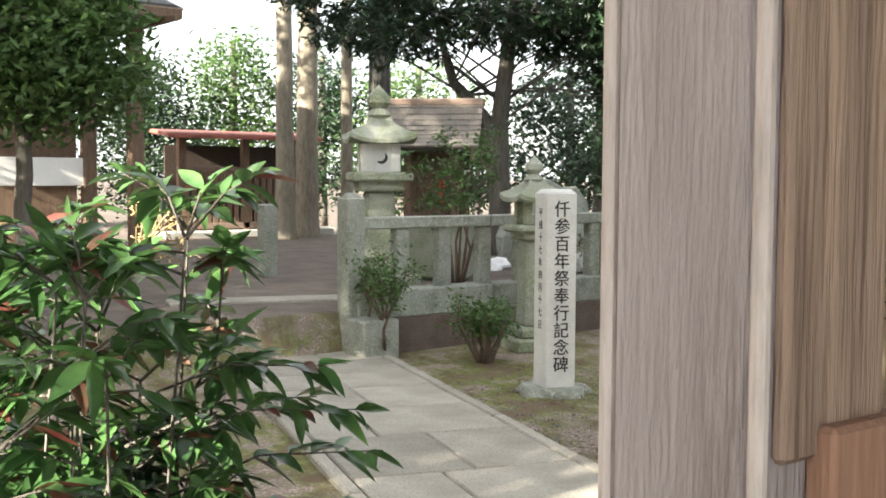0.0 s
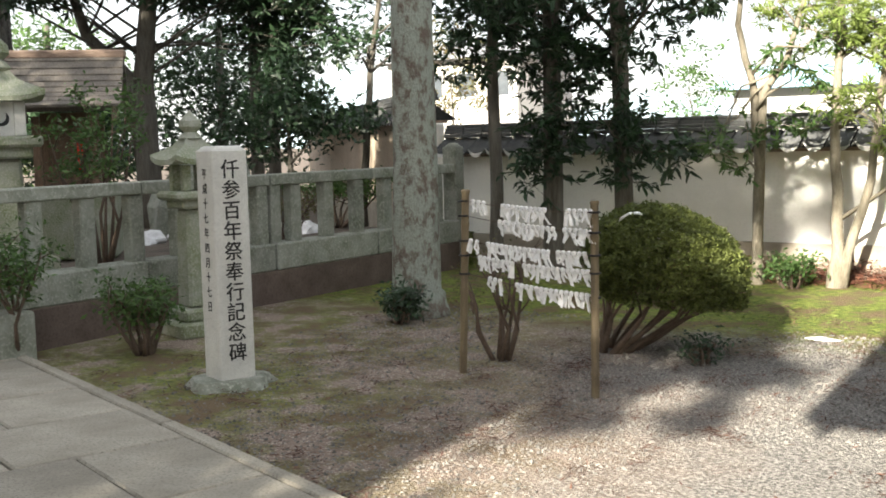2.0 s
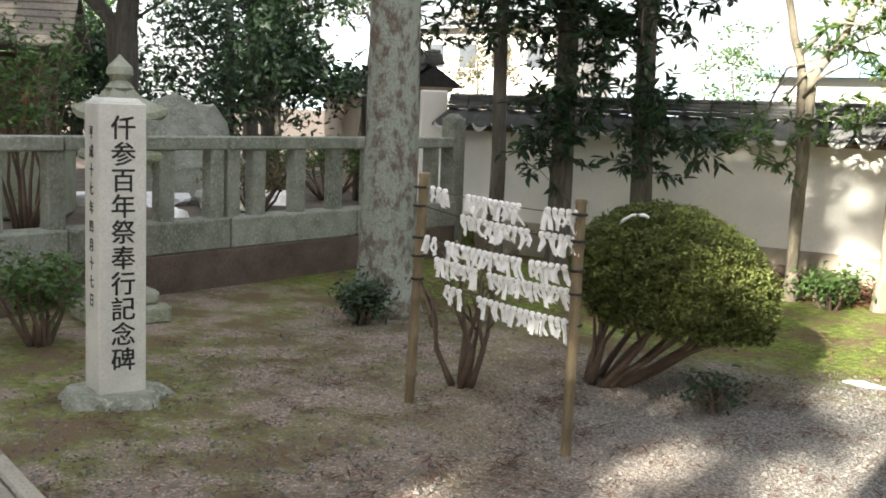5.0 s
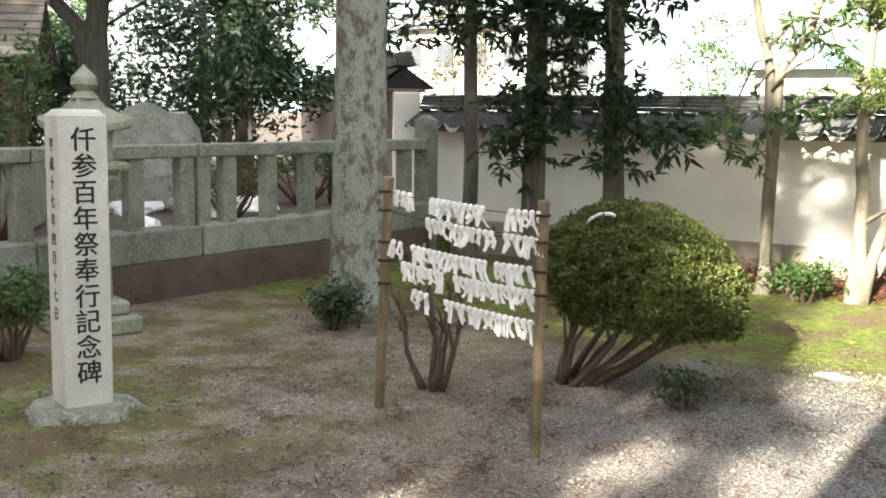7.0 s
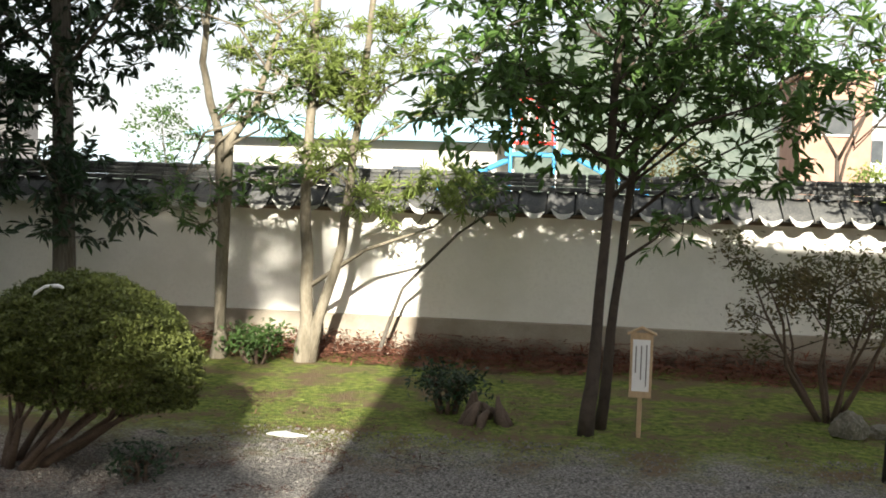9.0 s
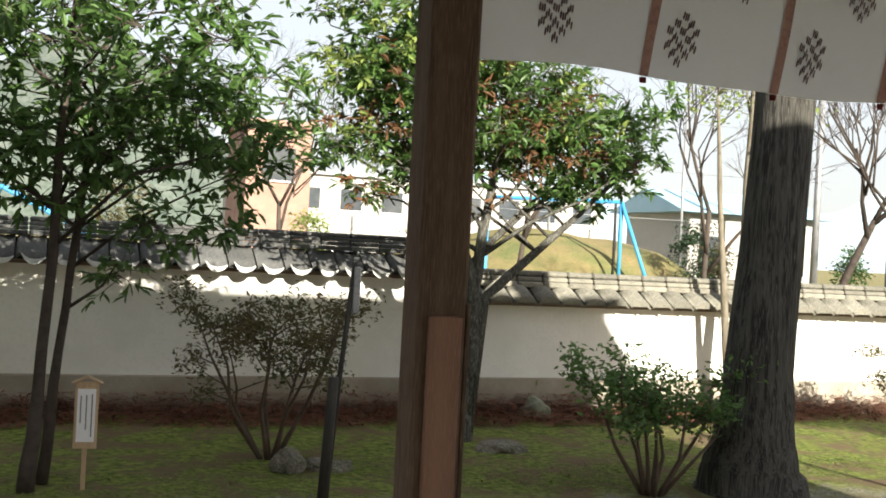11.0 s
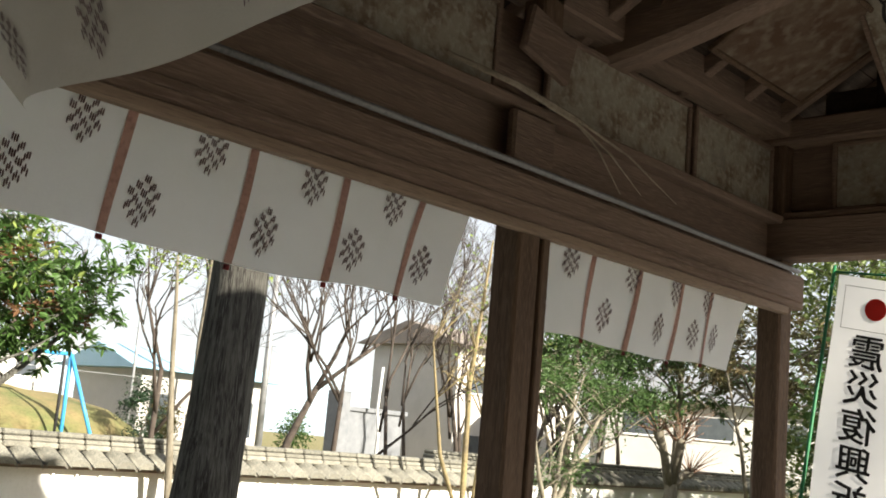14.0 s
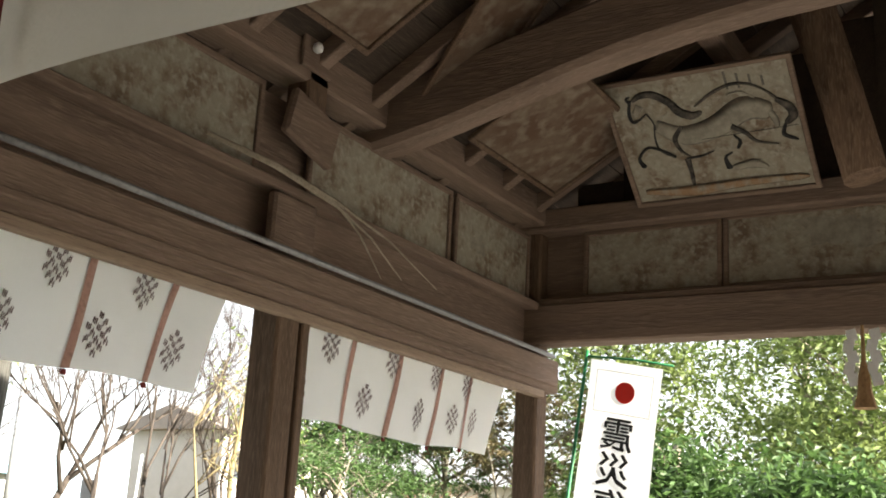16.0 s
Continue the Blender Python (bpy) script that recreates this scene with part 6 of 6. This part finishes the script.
# stands for the darkness behind the pickets; no boarding is known there
part("back_board", block((-0.3, 1.85, 1.0), (0.03, 3.3, 1.9), 0.004), SHADEWOOD, rf, "added dark sheet for the gloom behind the pickets")
part("stone_curb", block((0.2, 1.9, 0.04), (0.6, 4.1, 0.16), 0.02), STONE, rf)
sp = part("stone_post", block((0, 0, 0.45), (0.2, 0.2, 0.95), 0.015), FENCESTONE)
sp.location = (-10.6, 4.3, 0.42)
tagged(sp, "plain square stone marker post on the terrace", "post")
hall = thing("shrine_hall", (-16.5, 4.4, 0.42), "dark old shrine hall with deep eaves", "building")
part("post", block((0, 0.5, 2.1), (0.24, 0.24, 4.2), 0.02), WOOD, hall)
part("post", block((-1.2, 0.1, 2.1), (0.24, 0.24, 4.2), 0.02), WOOD, hall)
part("wall", block((-1.6, -2.2, 2.0), (0.12, 4.4, 4.0), 0.01), WOOD, hall)
part("base_wall", block((-1.2, -1.6, 1.35), (0.1, 3.2, 0.5), 0.01), PLASTER, hall, "white plaster band")
part("eave", block((-0.6, -1.9, 4.05), (2.6, 6.0, 0.2), 0.03), WOOD, hall)
for i in range(14):
    part("rafter", block((-0.2, -4.4 + i * 0.4, 3.92), (2.6, 0.09, 0.1), 0.01), WOOD, hall)
part("roof", block((-1.2, -1.9, 4.5), (3.6, 6.4, 0.7), 0.1, taper=0.6), TILE, hall)


# ---- unseen trees to the south and west that shade the yard ----
# the last three, westward, are added to dim the sky on the west curtain
for x, y, h, w in ((-2.3, -9.5, 11.5, 2.2), (-6.2, -8.5, 11.5, 2.5), (-10.4, -8.0, 11.0, 2.6), (-14.5, -6.0, 10.0, 2.6), (-4.4, -12.5, 12.5, 2.5), (-8.6, -12.5, 12.5, 2.6), (-13, -11, 12.0, 2.6), (-1.7, -13.5, 14.5, 2.0), (-3.9, -10.4, 13.0, 2.3), (-12.5, -2.6, 12.0, 2.6), (-15.5, -1.0, 13.0, 2.6), (-10.6, -4.9, 11.5, 2.4)):
    tree("evergreen_tree", (x, y, 0), [straight(.2, h, (.2, 0), 1.4)], [(0, 0, h * .84, w * .75, w * .75, h * .15, 90), (0, 0, h * .6, w, w, h * .18, 150), (.2, 0, h * .34, w * .95, w * .95, h * .16, 130)], DARKBARK, LEAFD, "tall evergreen tree south of the yard", size=0.24, per=26, spread=0.28, limbs=16, group="southern trees", twigs=False)
# unseen; crown clusters are placed to block sun where the yard is shaded
tree("evergreen_tree", (-0.9, -10.8, 0), [straight(.12, 10.2, (.5, 0), 1.3)], [(1.35, 0, 9.75, .7, .4, .6, 20), (.4, 0, 9.75, .8, .5, .65, 46), (1.26, 0, 7.3, .28, .3, .17, 10), (1.1, 0, 6.97, .28, .3, .16, 9), (1.41, 0, 6.77, .42, .4, .15, 15), (.42, 0, 7.45, .6, .5, .5, 34), (.71, 0, 6.3, .33, .4, .33, 14), (-.24, 0, 6.15, .42, .4, .45, 18), (1.42, 0, 6.25, .12, .2, .12, 3)], DARKBARK, LEAFD, "unseen thin-crowned evergreen that breaks the sun on the yard", size=0.17, per=40, spread=0.11, limbs=8, twigs=False)
# unseen; added to keep the sun off the southwest post
tree("evergreen_tree", (2.75, -7.2, 0), [straight(.1, 4.0, (.1, 0), 1.3)], [(0, 0, 3.3, 1.4, 1.2, 1.1, 230), (0.2, 0, 2.0, 1.5, 1.2, .9, 210)], DARKBARK, LEAFM, "unseen broad low evergreen that shades the southwest post", size=0.2, per=26, spread=0.24, limbs=12, twigs=False)


# ---- beyond the wall ----
def house(name, at, w, d, h, wallm, roofm, label, floors=1, win=3, rz=0, flat=False):
    b = thing(name, at, label, "building", rz=rz)
    part("wall", block((0, 0, h / 2), (w, d, h), 0.02), wallm, b)
    if flat:
        part("roof", block((0, 0, h + 0.1), (w + 0.4, d + 0.4, 0.22), 0.03), roofm, b)
    else:
        bm = bmesh.new()
        e, k = 0.6, 0.2
        p = [(-w / 2 - e, -d / 2 - e, h), (w / 2 + e, -d / 2 - e, h), (w / 2 + e, d / 2 + e, h), (-w / 2 - e, d / 2 + e, h), (-w / 2 - e, 0, h + k * d), (w / 2 + e, 0, h + k * d)]
        v = [bm.verts.new(q) for q in p]
        for f in ((0, 1, 5, 4), (2, 3, 4, 5), (0, 4, 3), (1, 2, 5), (3, 2, 1, 0)):
            bm.faces.new([v[i] for i in f])
        part("roof", bm, roofm, b)
    for fl in range(floors):
        for i in range(win):
            x = -w / 2 + (i + 0.5) * w / win
            z = h / floors * (fl + 0.55)
            wi = part("window", block((x, -d / 2 - 0.01, z), (w / win * 0.5, 0.08, h / floors * 0.4), 0.01), GLASSY, b)
            part("window_frame", block((x, -d / 2 - 0.03, z - h / floors * 0.21), (w / win * 0.55, 0.1, 0.06), 0.01), WHITEPAINT, wi)
    return b


PALEBLUE = mat("pale_blue_roof", (0.35, 0.55, 0.68), (0.3, 0.5, 0.62), 1, 0.5, 0.0)
BRICK = mat("brown_brick", (0.38, 0.24, 0.19), (0.3, 0.19, 0.15), 2, 0.9, 0.1)
house("white_building", (-6.6, 33.0, 0), 8.5, 4, 2.9, HOUSE, PALEBLUE, "low white house with pale blue roof beyond the wall", 1, 5)
house("brick_building", (7.6, 37.0, 0), 2.1, 4, 5.3, BRICK, BRICK, "narrow brown brick block beyond the wall", 2, 1, flat=True)
house("white_building", (17.0, 50.0, 0), 17, 6, 4.6, HOUSE, GREY, "long white school-like building far off", 2, 9, flat=True)
house("white_building", (-27.0, 42.0, 0), 7, 5, 5.2, HOUSE, GREY, "white two-storey house behind the trees", 2, 4)
house("grey_house", (38.6, 32.5, 0), 8.4, 5, 5.75, HOUSEGREY, HOUSEROOF, "grey plastered two-storey house beyond the wall", 2, 3)
house("white_building", (27.5, 40, 0), 6, 5, 3.6, HOUSE, PALEBLUE, "small white house with blue roof in haze", 1, 3)
house("white_building", (40, 22, 0), 8, 6, 4.0, HOUSE, GREY, "white house seen through the garden trees", 2, 3, rz=-50)
mound = bmesh.new()
bmesh.ops.create_icosphere(mound, subdivisions=4, radius=1)
for v in mound.verts:
    v.co = Vector((v.co.x * 6.5, v.co.y * 4.5, max(-0.2, v.co.z * 2.4 + 0.3 * noise.noise(v.co * 2))))
    v.co.z = max(v.co.z, -0.1)
mo = tagged(part("grass_mound", mound, mat("dry_grass", (0.23, 0.175, 0.085), (0.12, 0.135, 0.05), 0.7, 1.0, 0.3, 12)), "rounded mound of dry and green grass", "mound", kind="structure")
mo.location = (16.2, 33.5, 0)
swing = thing("swing_frame", (16.6, 29.2, 0), "light blue steel swing frame in the playground", "swing")
part("top_bar", tube([(-3.9, .3, 3.25), (0.3, 0, 3.35)], [.06, .06], 8), BLUE, swing)
for dx, dy in ((0.95, -.7), (.35, .7)):
    part("leg", tube([(0.3, 0, 3.35), (dx + .35, dy, 0)], [.06, .06], 8), BLUE, swing)
for dx, dy in ((-.4, -.7), (-.2, .7)):
    part("leg", tube([(-3.9, .3, 3.25), (-3.9 + dx, dy, 0)], [.06, .06], 8), BLUE, swing)
part("chain", tube([(0.1, 0, 3.3), (0.12, 0, 2.0), (0.1, 0, 0.6)], [.04, .05, .04], 6), INK, swing)
play = thing("playground_slide", (-1.0, 29.5, 0), "blue playground slide with red and white ladder tower", "slide")
part("chute", block((-2.0, 0, 1.9), (2.7, 0.5, 0.14), 0.04, rot=Euler((0, radians(-24), 0)).to_matrix().to_4x4()), BLUE, play)
part("chute", block((1.7, 0, 2.1), (2.6, 0.5, 0.14), 0.04, rot=Euler((0, radians(27), 0)).to_matrix().to_4x4()), BLUE, play)
part("platform", block((-.2, 0, 2.55), (1.5, 0.9, 0.12), 0.02), BLUE, play)
for x in (-.8, .35):
    for y in (-.4, .4):
        part("post", tube([(x, y, 0), (x, y, 4.1)], [.05, .05], 8), WHITEPAINT if y > 0 else BLUE, play)
for k in range(6):
    part("rail_bar", block((-.75 + k * .21, -.42, 3.4), (.06, .05, 1.2), .01), RED if k % 2 else WHITEPAINT, play)
part("top_rail", block((-.22, -.42, 4.02), (1.25, .07, .08), .01), RED, play)
part("top_rail", block((-.22, -.42, 2.85), (1.25, .07, .08), .01), RED, play)
for x, y in ((17.7, 36), (20.6, 36), (23.2, 36), (14.6, 36), (26.3, 36)):
    o = tagged(part("net_pole", tube([(0, 0, 0), (0, 0, 7.5)], [.06, .05], 8), GREY), "tall grey pole of a sports net", "pole", "net poles")
    o.location = (x, y, 0)
for z in (3.2, 5.0, 6.9):
    o = tagged(part("net_wire", tube([(14.6, 36, z), (20.4, 36, z - .03), (26.3, 36, z)], [.015] * 3, 4), GREY), "thin wire between the net poles", "wire", "net wires")
GRAVE = mat("grave_granite", (0.20, 0.21, 0.225), (0.15, 0.16, 0.175), 3, 0.6, 0.1, 90)
gr = thing("grave_stones", (28.6, 29.6, 0), "grey granite grave pillar with a low stone wall", "grave")
part("pillar", block((-.85, 0, 1.65), (0.62, 0.6, 3.3), 0.02), GRAVE, gr)
part("wall", block((1.0, 0.2, 1.3), (3.0, 0.4, 2.6), 0.02), GRAVE, gr)
part("cap", block((1.0, 0.2, 2.7), (3.3, 0.6, 0.18), 0.03), GRAVE, gr)
o = tagged(part("lamp_pole", tube([(0, 0, 0), (.05, 0, 2), (-.1, 0, 2.7), (0, 0, 4.3)], [.06, .06, .05, .05], 8), WHITEPAINT), "white bent pole beyond the wall", "pole")
o.location = (29.2, 29.0, 0)
o = tagged(part("utility_pole", tube([(0, 0, 0), (0, 0, 8.5)], [.14, .1], 10), GREY), "concrete utility pole beyond the wall", "pole")
o.location = (25.8, 31.5, 0)
hill = bmesh.new()
xs = np.linspace(-420, 620, 120)
lower = [hill.verts.new((x, 420, -5)) for x in xs]
upper = [hill.verts.new((x, 470, 24 + 12 * math.sin(x * .011) + 7 * math.sin(x * .031 + 1) + 2.5 * math.sin(x * .11) + (22 * math.exp(-((x - 430) / 90) ** 2)))) for x in xs]
for i in range(len(xs) - 1):
    hill.faces.new((lower[i], lower[i + 1], upper[i + 1], upper[i]))
# nearer wooded hill behind the playground, some haze mixed into its colour
near_hill = bmesh.new()
gxs = np.linspace(-150, 150, 61)
rows = []
for k in range(12):
    f = k / 11
    row_verts = []
    for x in gxs:
        top = 54 * math.exp(-((x - 4) / 52) ** 2) + 4 * math.sin(x * .09) + 2.5 * noise.noise(Vector((x * .2, k, 0)))
        row_verts.append(near_hill.verts.new((x, 240 + 80 * f, max(-2.0, top * math.sin(f * 1.57)) - (2 if k == 0 else 0))))
    rows.append(row_verts)
for a, b in zip(rows, rows[1:]):
    for i in range(len(gxs) - 1):
        near_hill.faces.new((a[i], a[i + 1], b[i + 1], b[i])).smooth = True
tagged(part("wooded_hill", near_hill, mat("hazed_wooded_slope", (0.075, 0.10, 0.085), (0.13, 0.15, 0.13), 0.12, 1.0, 0.6, 0.9, c3=(0.06, 0.08, 0.065))), "grey-green wooded hillside behind the playground", "hill", kind="structure")
tagged(part("distant_hills", hill, HILL), "wooded hills on the horizon with haze in their colour", "hills", kind="structure")


def bare_tree(at, h, lean, label, seed, r=.1):
    """A leafless tree of repeatedly forking limbs."""
    rr = random.Random(seed)
    t = thing("bare_tree", at, label, "tree", "leafless trees beyond the wall")
    trunk, br = bmesh.new(), bmesh.new()

    def grow(o, d, ln, rad, lev, bm):
        e = o + d * ln
        m = o.lerp(e, .5) + Vector((rr.uniform(-.06, .06), rr.uniform(-.06, .06), 0)) * ln
        tube([o, m, e], [rad, rad * .85, rad * .65], 6 if lev < 2 else 4, bm)
        if lev < (6 if r < .1 else 5):
            for k in range(3 if lev > 0 else 3):
                nd = (d + Vector((rr.uniform(-.85, .85), rr.uniform(-.6, .6), rr.uniform(-.15, .4)))).normalized()
                grow(o.lerp(e, rr.uniform(.55, 1)), nd, ln * rr.uniform(.55, .8), rad * .55, lev + 1, br)
    grow(Vector((0, 0, -.05)), Vector((lean, 0, 1)).normalized(), h * .40, r * .85, 0, trunk)
    part("trunk", trunk, BAREBARK, t)
    part("branchwork", br, BAREBARK, t)


for k, (x, y, h, ln, r) in enumerate(((20.4, 24.0, 6.5, .45, .16), (16.6, 17.5, 5.5, .1, .09), (24.5, 21.0, 6.5, -.1, .1), (21.0, 15.5, 5.5, .2, .09), (12.0, 17, 5.2, 0, .08), (29, 20, 6, .1, .12), (18.5, 13.2, 4.6, .2, .07), (9.5, 20, 5, .1, .08), (5.5, 24, 5, 0, .08), (23.2, 18.2, 6, .15, .07), (26.5, 22.5, 6.5, -.1, .08), (25.2, 16.5, 5.5, .0, .07), (14.3, 13.8, 5, .1, .06), (28, 17.5, 5, -.2, .07), (19.6, 18.5, 5.6, .05, .07))):
    bare_tree((x, y, 0), h * 1.3, ln, "leafless winter tree with fine branches", 40 + k, r)
for x, y, s, lf in ((7.45, 29.5, 1.0, LEAFY), (19.4, 29.0, 1.2, LEAFD), (21.5, 31, 1.0, LEAFO), (12, 33, 1.2, LEAFM), (2.5, 31, 1.4, LEAFO), (24, 27.5, .9, LEAFM), (-10.5, 27, 1.8, LEAFM), (-15, 22, 2.0, LEAFO)):
    tree("round_bush", (x, y, 0), [[(0, 0, 0, .06), (0, 0, 1.2 * s, .03)]], [(0, 0, 1.5 * s, .55 * s, .55 * s, 1.1 * s, 60)], DARKBARK, lf, "rounded evergreen shrub in the playground", size=0.13, per=30, spread=0.14, limbs=4, category="bush", twigs=False)
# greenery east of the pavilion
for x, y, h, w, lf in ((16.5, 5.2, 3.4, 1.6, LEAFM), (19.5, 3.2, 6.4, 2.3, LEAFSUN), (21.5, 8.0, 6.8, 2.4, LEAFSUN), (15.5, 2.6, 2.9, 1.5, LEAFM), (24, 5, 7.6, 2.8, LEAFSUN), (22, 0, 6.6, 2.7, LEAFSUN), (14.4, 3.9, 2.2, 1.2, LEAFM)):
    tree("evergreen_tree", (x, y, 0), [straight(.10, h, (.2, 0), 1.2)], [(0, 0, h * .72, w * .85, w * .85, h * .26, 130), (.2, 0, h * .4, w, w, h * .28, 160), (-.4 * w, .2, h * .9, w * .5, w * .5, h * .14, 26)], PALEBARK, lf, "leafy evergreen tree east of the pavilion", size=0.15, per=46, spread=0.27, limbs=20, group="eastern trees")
for x, y, h, w, lf in ((17.8, 8.4, 4.6, 2.0, LEAFO), (19.0, 10.6, 4.2, 1.8, LEAFM), (15.6, 10.6, 4.1, 1.6, LEAFM)):
    tree("evergreen_tree", (x, y, 0), [straight(.07, h, (.2, 0), 1.2), [(.05, 0, .5, .04), (-.4, 0, h * .45, .03), (-.9, .1, h * .75, .012)], [(.05, 0, .7, .04), (.5, .1, h * .5, .03), (1.1, .1, h * .78, .012)]], [(0, 0, h * .86, w, w, h * .08, 60), (-.3, 0, h * .68, w * .9, w * .8, h * .06, 26)], PALEBARK, lf, "high-crowned evergreen with clear forking stems by the wall", size=0.13, aspect=0.3, limbs=40, group="eastern trees", spray=(6, 9, 0.3))


def pollard(at):
    """A hard-pruned tree: short thick trunk, knobbed stubs, many thin shoots."""
    rr = random.Random(77)
    SHOOT = mat("young_shoot", (0.24, 0.14, 0.09), (0.17, 0.10, 0.07), 6, 0.8, 0.0)
    p = thing("pollarded_tree", at, "hard-pruned tree with knobbed stubs and thin reddish shoots", "tree")
    part("trunk", tube([(0, 0, -.05), (.03, 0, .6), (-.02, 0, 1.2), (.05, 0, 1.7)], [.13, .10, .10, .08], 12, wob=.08), PALEBARK, p)
    for dx, dy, z in ((-.45, 0, 2.2), (.3, .1, 2.3), (-.1, -.2, 2.05), (.55, 0, 1.6)):
        e = Vector((dx, dy, z))
        part("stub", tube([(.0, 0, 1.35), Vector((0, 0, 1.5)).lerp(e, .6), e, e + Vector((0, 0, .1))], [.07, .055, .085, .05], 9, wob=.15), PALEBARK, p, "knobbed pruned stub")
        for k in range(26):
            d = Vector((rr.uniform(-1, 1), rr.uniform(-1, 1), rr.uniform(0, 1.2))).normalized() * rr.uniform(.3, .7)
            part("shoot", tube([e, e + d * .5 + Vector((0, 0, .03)), e + d], [.009, .006, .003], 4), SHOOT, p, "thin reddish-brown shoot")


pollard((16.3, 9.0, 0))
sh = thing("paper_streamers", (6.4, 0.66, 2.55), "white zigzag paper streamers and straw tassels hanging from the beam", "streamer")
for dy in (0.08, -0.03, -0.2):
    for s in range(5):
        part("zigzag_paper", block((0, dy + 0.018 * (s % 2), 0.33 - 0.055 * s), (0.004, 0.05, 0.06), 0.0, rot=Euler((radians(12 if s % 2 else -12), 0, 0)).to_matrix().to_4x4()), PAPER, sh)
for dy in (0.03, -0.13):
    part("straw_tassel", lathe([(.008, .38), (.012, .2), (.03, .12), (.035, .05), (.055, -.03)], 9, at=(0, dy, 0)), STRAW, sh, "straw tassel")


# ---- ground litter ----
def litter(name, pts, size, material, label, aspect, category):
    me = leaf_mesh(name, pts, size, 0.0, aspect, 2.5, 0.1, 0.12)
    tagged(part(name, me, material), label, category, kind="stuff")


def spread_xy(n, x0, x1, y0, y1, z0=0.012):
    return np.stack([NR.uniform(x0, x1, n), NR.uniform(y0, y1, n), np.full(n, z0)], 1)


a = spread_xy(70000, -4, 14, 9.45, 10.28, 0.03)
a = a[NR.uniform(0, 1, len(a)) < (a[:, 1] - 9.3)]
a[:, 2] += np.abs(NR.normal(size=len(a))) * 0.11 * np.clip(1 - (10.28 - a[:, 1]) / 0.8, 0, 1) + 0.02
a[:, 2] = np.minimum(a[:, 2], 0.24)
litter("cedar_needle_bank", a, 0.11, REDLITTER, "bank of rust-red cedar needles along the wall foot", 0.12, "litter")
b = []
for k in range(230):
    cx, cy = R.uniform(-5.5, 0.5), R.uniform(1.5, 8.5)
    q = NR.normal(size=(34, 3)) * [0.12, 0.04, 0.008] + [0, 0, 0.02]
    an = R.uniform(0, 3.1)
    b.append(np.stack([cx + q[:, 0] * math.cos(an) - q[:, 1] * math.sin(an), cy + q[:, 0] * math.sin(an) + q[:, 1] * math.cos(an), np.abs(q[:, 2])], 1))
b.append(spread_xy(1300, -6, 3, 1, 9))
litter("fallen_cedar_twigs", np.concatenate(b), 0.055, TWIGLITTER, "scattered brown cedar twigs on bare soil", 0.16, "litter")
moss = spread_xy(34000, -3, 12, 6.9, 10.2)
keep = [noise.noise(Vector((p[0] * 1.3, p[1] * 1.3, 0))) + 0.5 * noise.noise(Vector((p[0] * 4, p[1] * 4, 2))) > R.uniform(-.35, .25) for p in moss]
moss = moss[np.array(keep)]
litter("moss_tufts", moss, 0.035, mat("moss_tuft", (0.16, 0.20, 0.045), (0.11, 0.15, 0.035), 4, 1.0, 0.0, rnd=0.4), "short moss and weed tufts under trees", 0.5, "moss")


def pebbles():
    n = 42000
    c = spread_xy(n, -5.2, 2.6, 1.4, 7.0, 0.004)
    keep = (c[:, 0] + c[:, 1] * 0.35 + NR.normal(size=n) * 0.9) > -3.0
    c = c[keep]
    r = NR.uniform(0.004, 0.011, len(c)) * np.where(NR.uniform(size=len(c)) < 0.12, 1.7, 1.0)
    base = np.array([(1, 0, 0), (-.5, .87, 0), (-.5, -.87, 0), (.3, .3, .7), (-.3, -.1, .75)])
    an = NR.uniform(0, 6.28, len(c))
    rot = np.stack([np.stack([np.cos(an), -np.sin(an)], 1), np.stack([np.sin(an), np.cos(an)], 1)], 1)
    xy = np.einsum('nij,kj->nki', rot, base[:, :2])
    v = np.concatenate([xy, np.repeat(base[None, :, 2:], len(c), 0)], 2) * r[:, None, None] + c[:, None, :]
    f = np.array([(0, 1, 3), (1, 4, 3), (1, 2, 4), (2, 0, 3), (2, 3, 4)])
    faces = (np.arange(len(c))[:, None, None] * 5 + f[None]).reshape(-1, 3)
    me = bpy.data.meshes.new("gravel")
    me.from_pydata(v.reshape(-1, 3).tolist(), [], faces.tolist())
    tagged(part("gravel", me, PEBBLE), "loose grey gravel on the yard", "gravel", kind="stuff")


pebbles()

SNOW = mat("old_snow", (0.80, 0.80, 0.80), (0.70, 0.70, 0.70), 8, 0.9, 0.4, 40, c3=(0.6, 0.59, 0.57))
for k, (x, y, s) in enumerate(((-9.9, 7.4, .35), (-9.5, 8.0, .4), (-9.1, 8.6, .36), (-8.75, 9.1, .3), (-7.6, 6.6, .16))):
    o = rock((x, y, 0.45), (s, s * .8, .14), "patch of old white snow on the terrace", SNOW, 30 + k)
    o.name = "snow_patch"
    tagged(o, category="snow", group="snow patches")
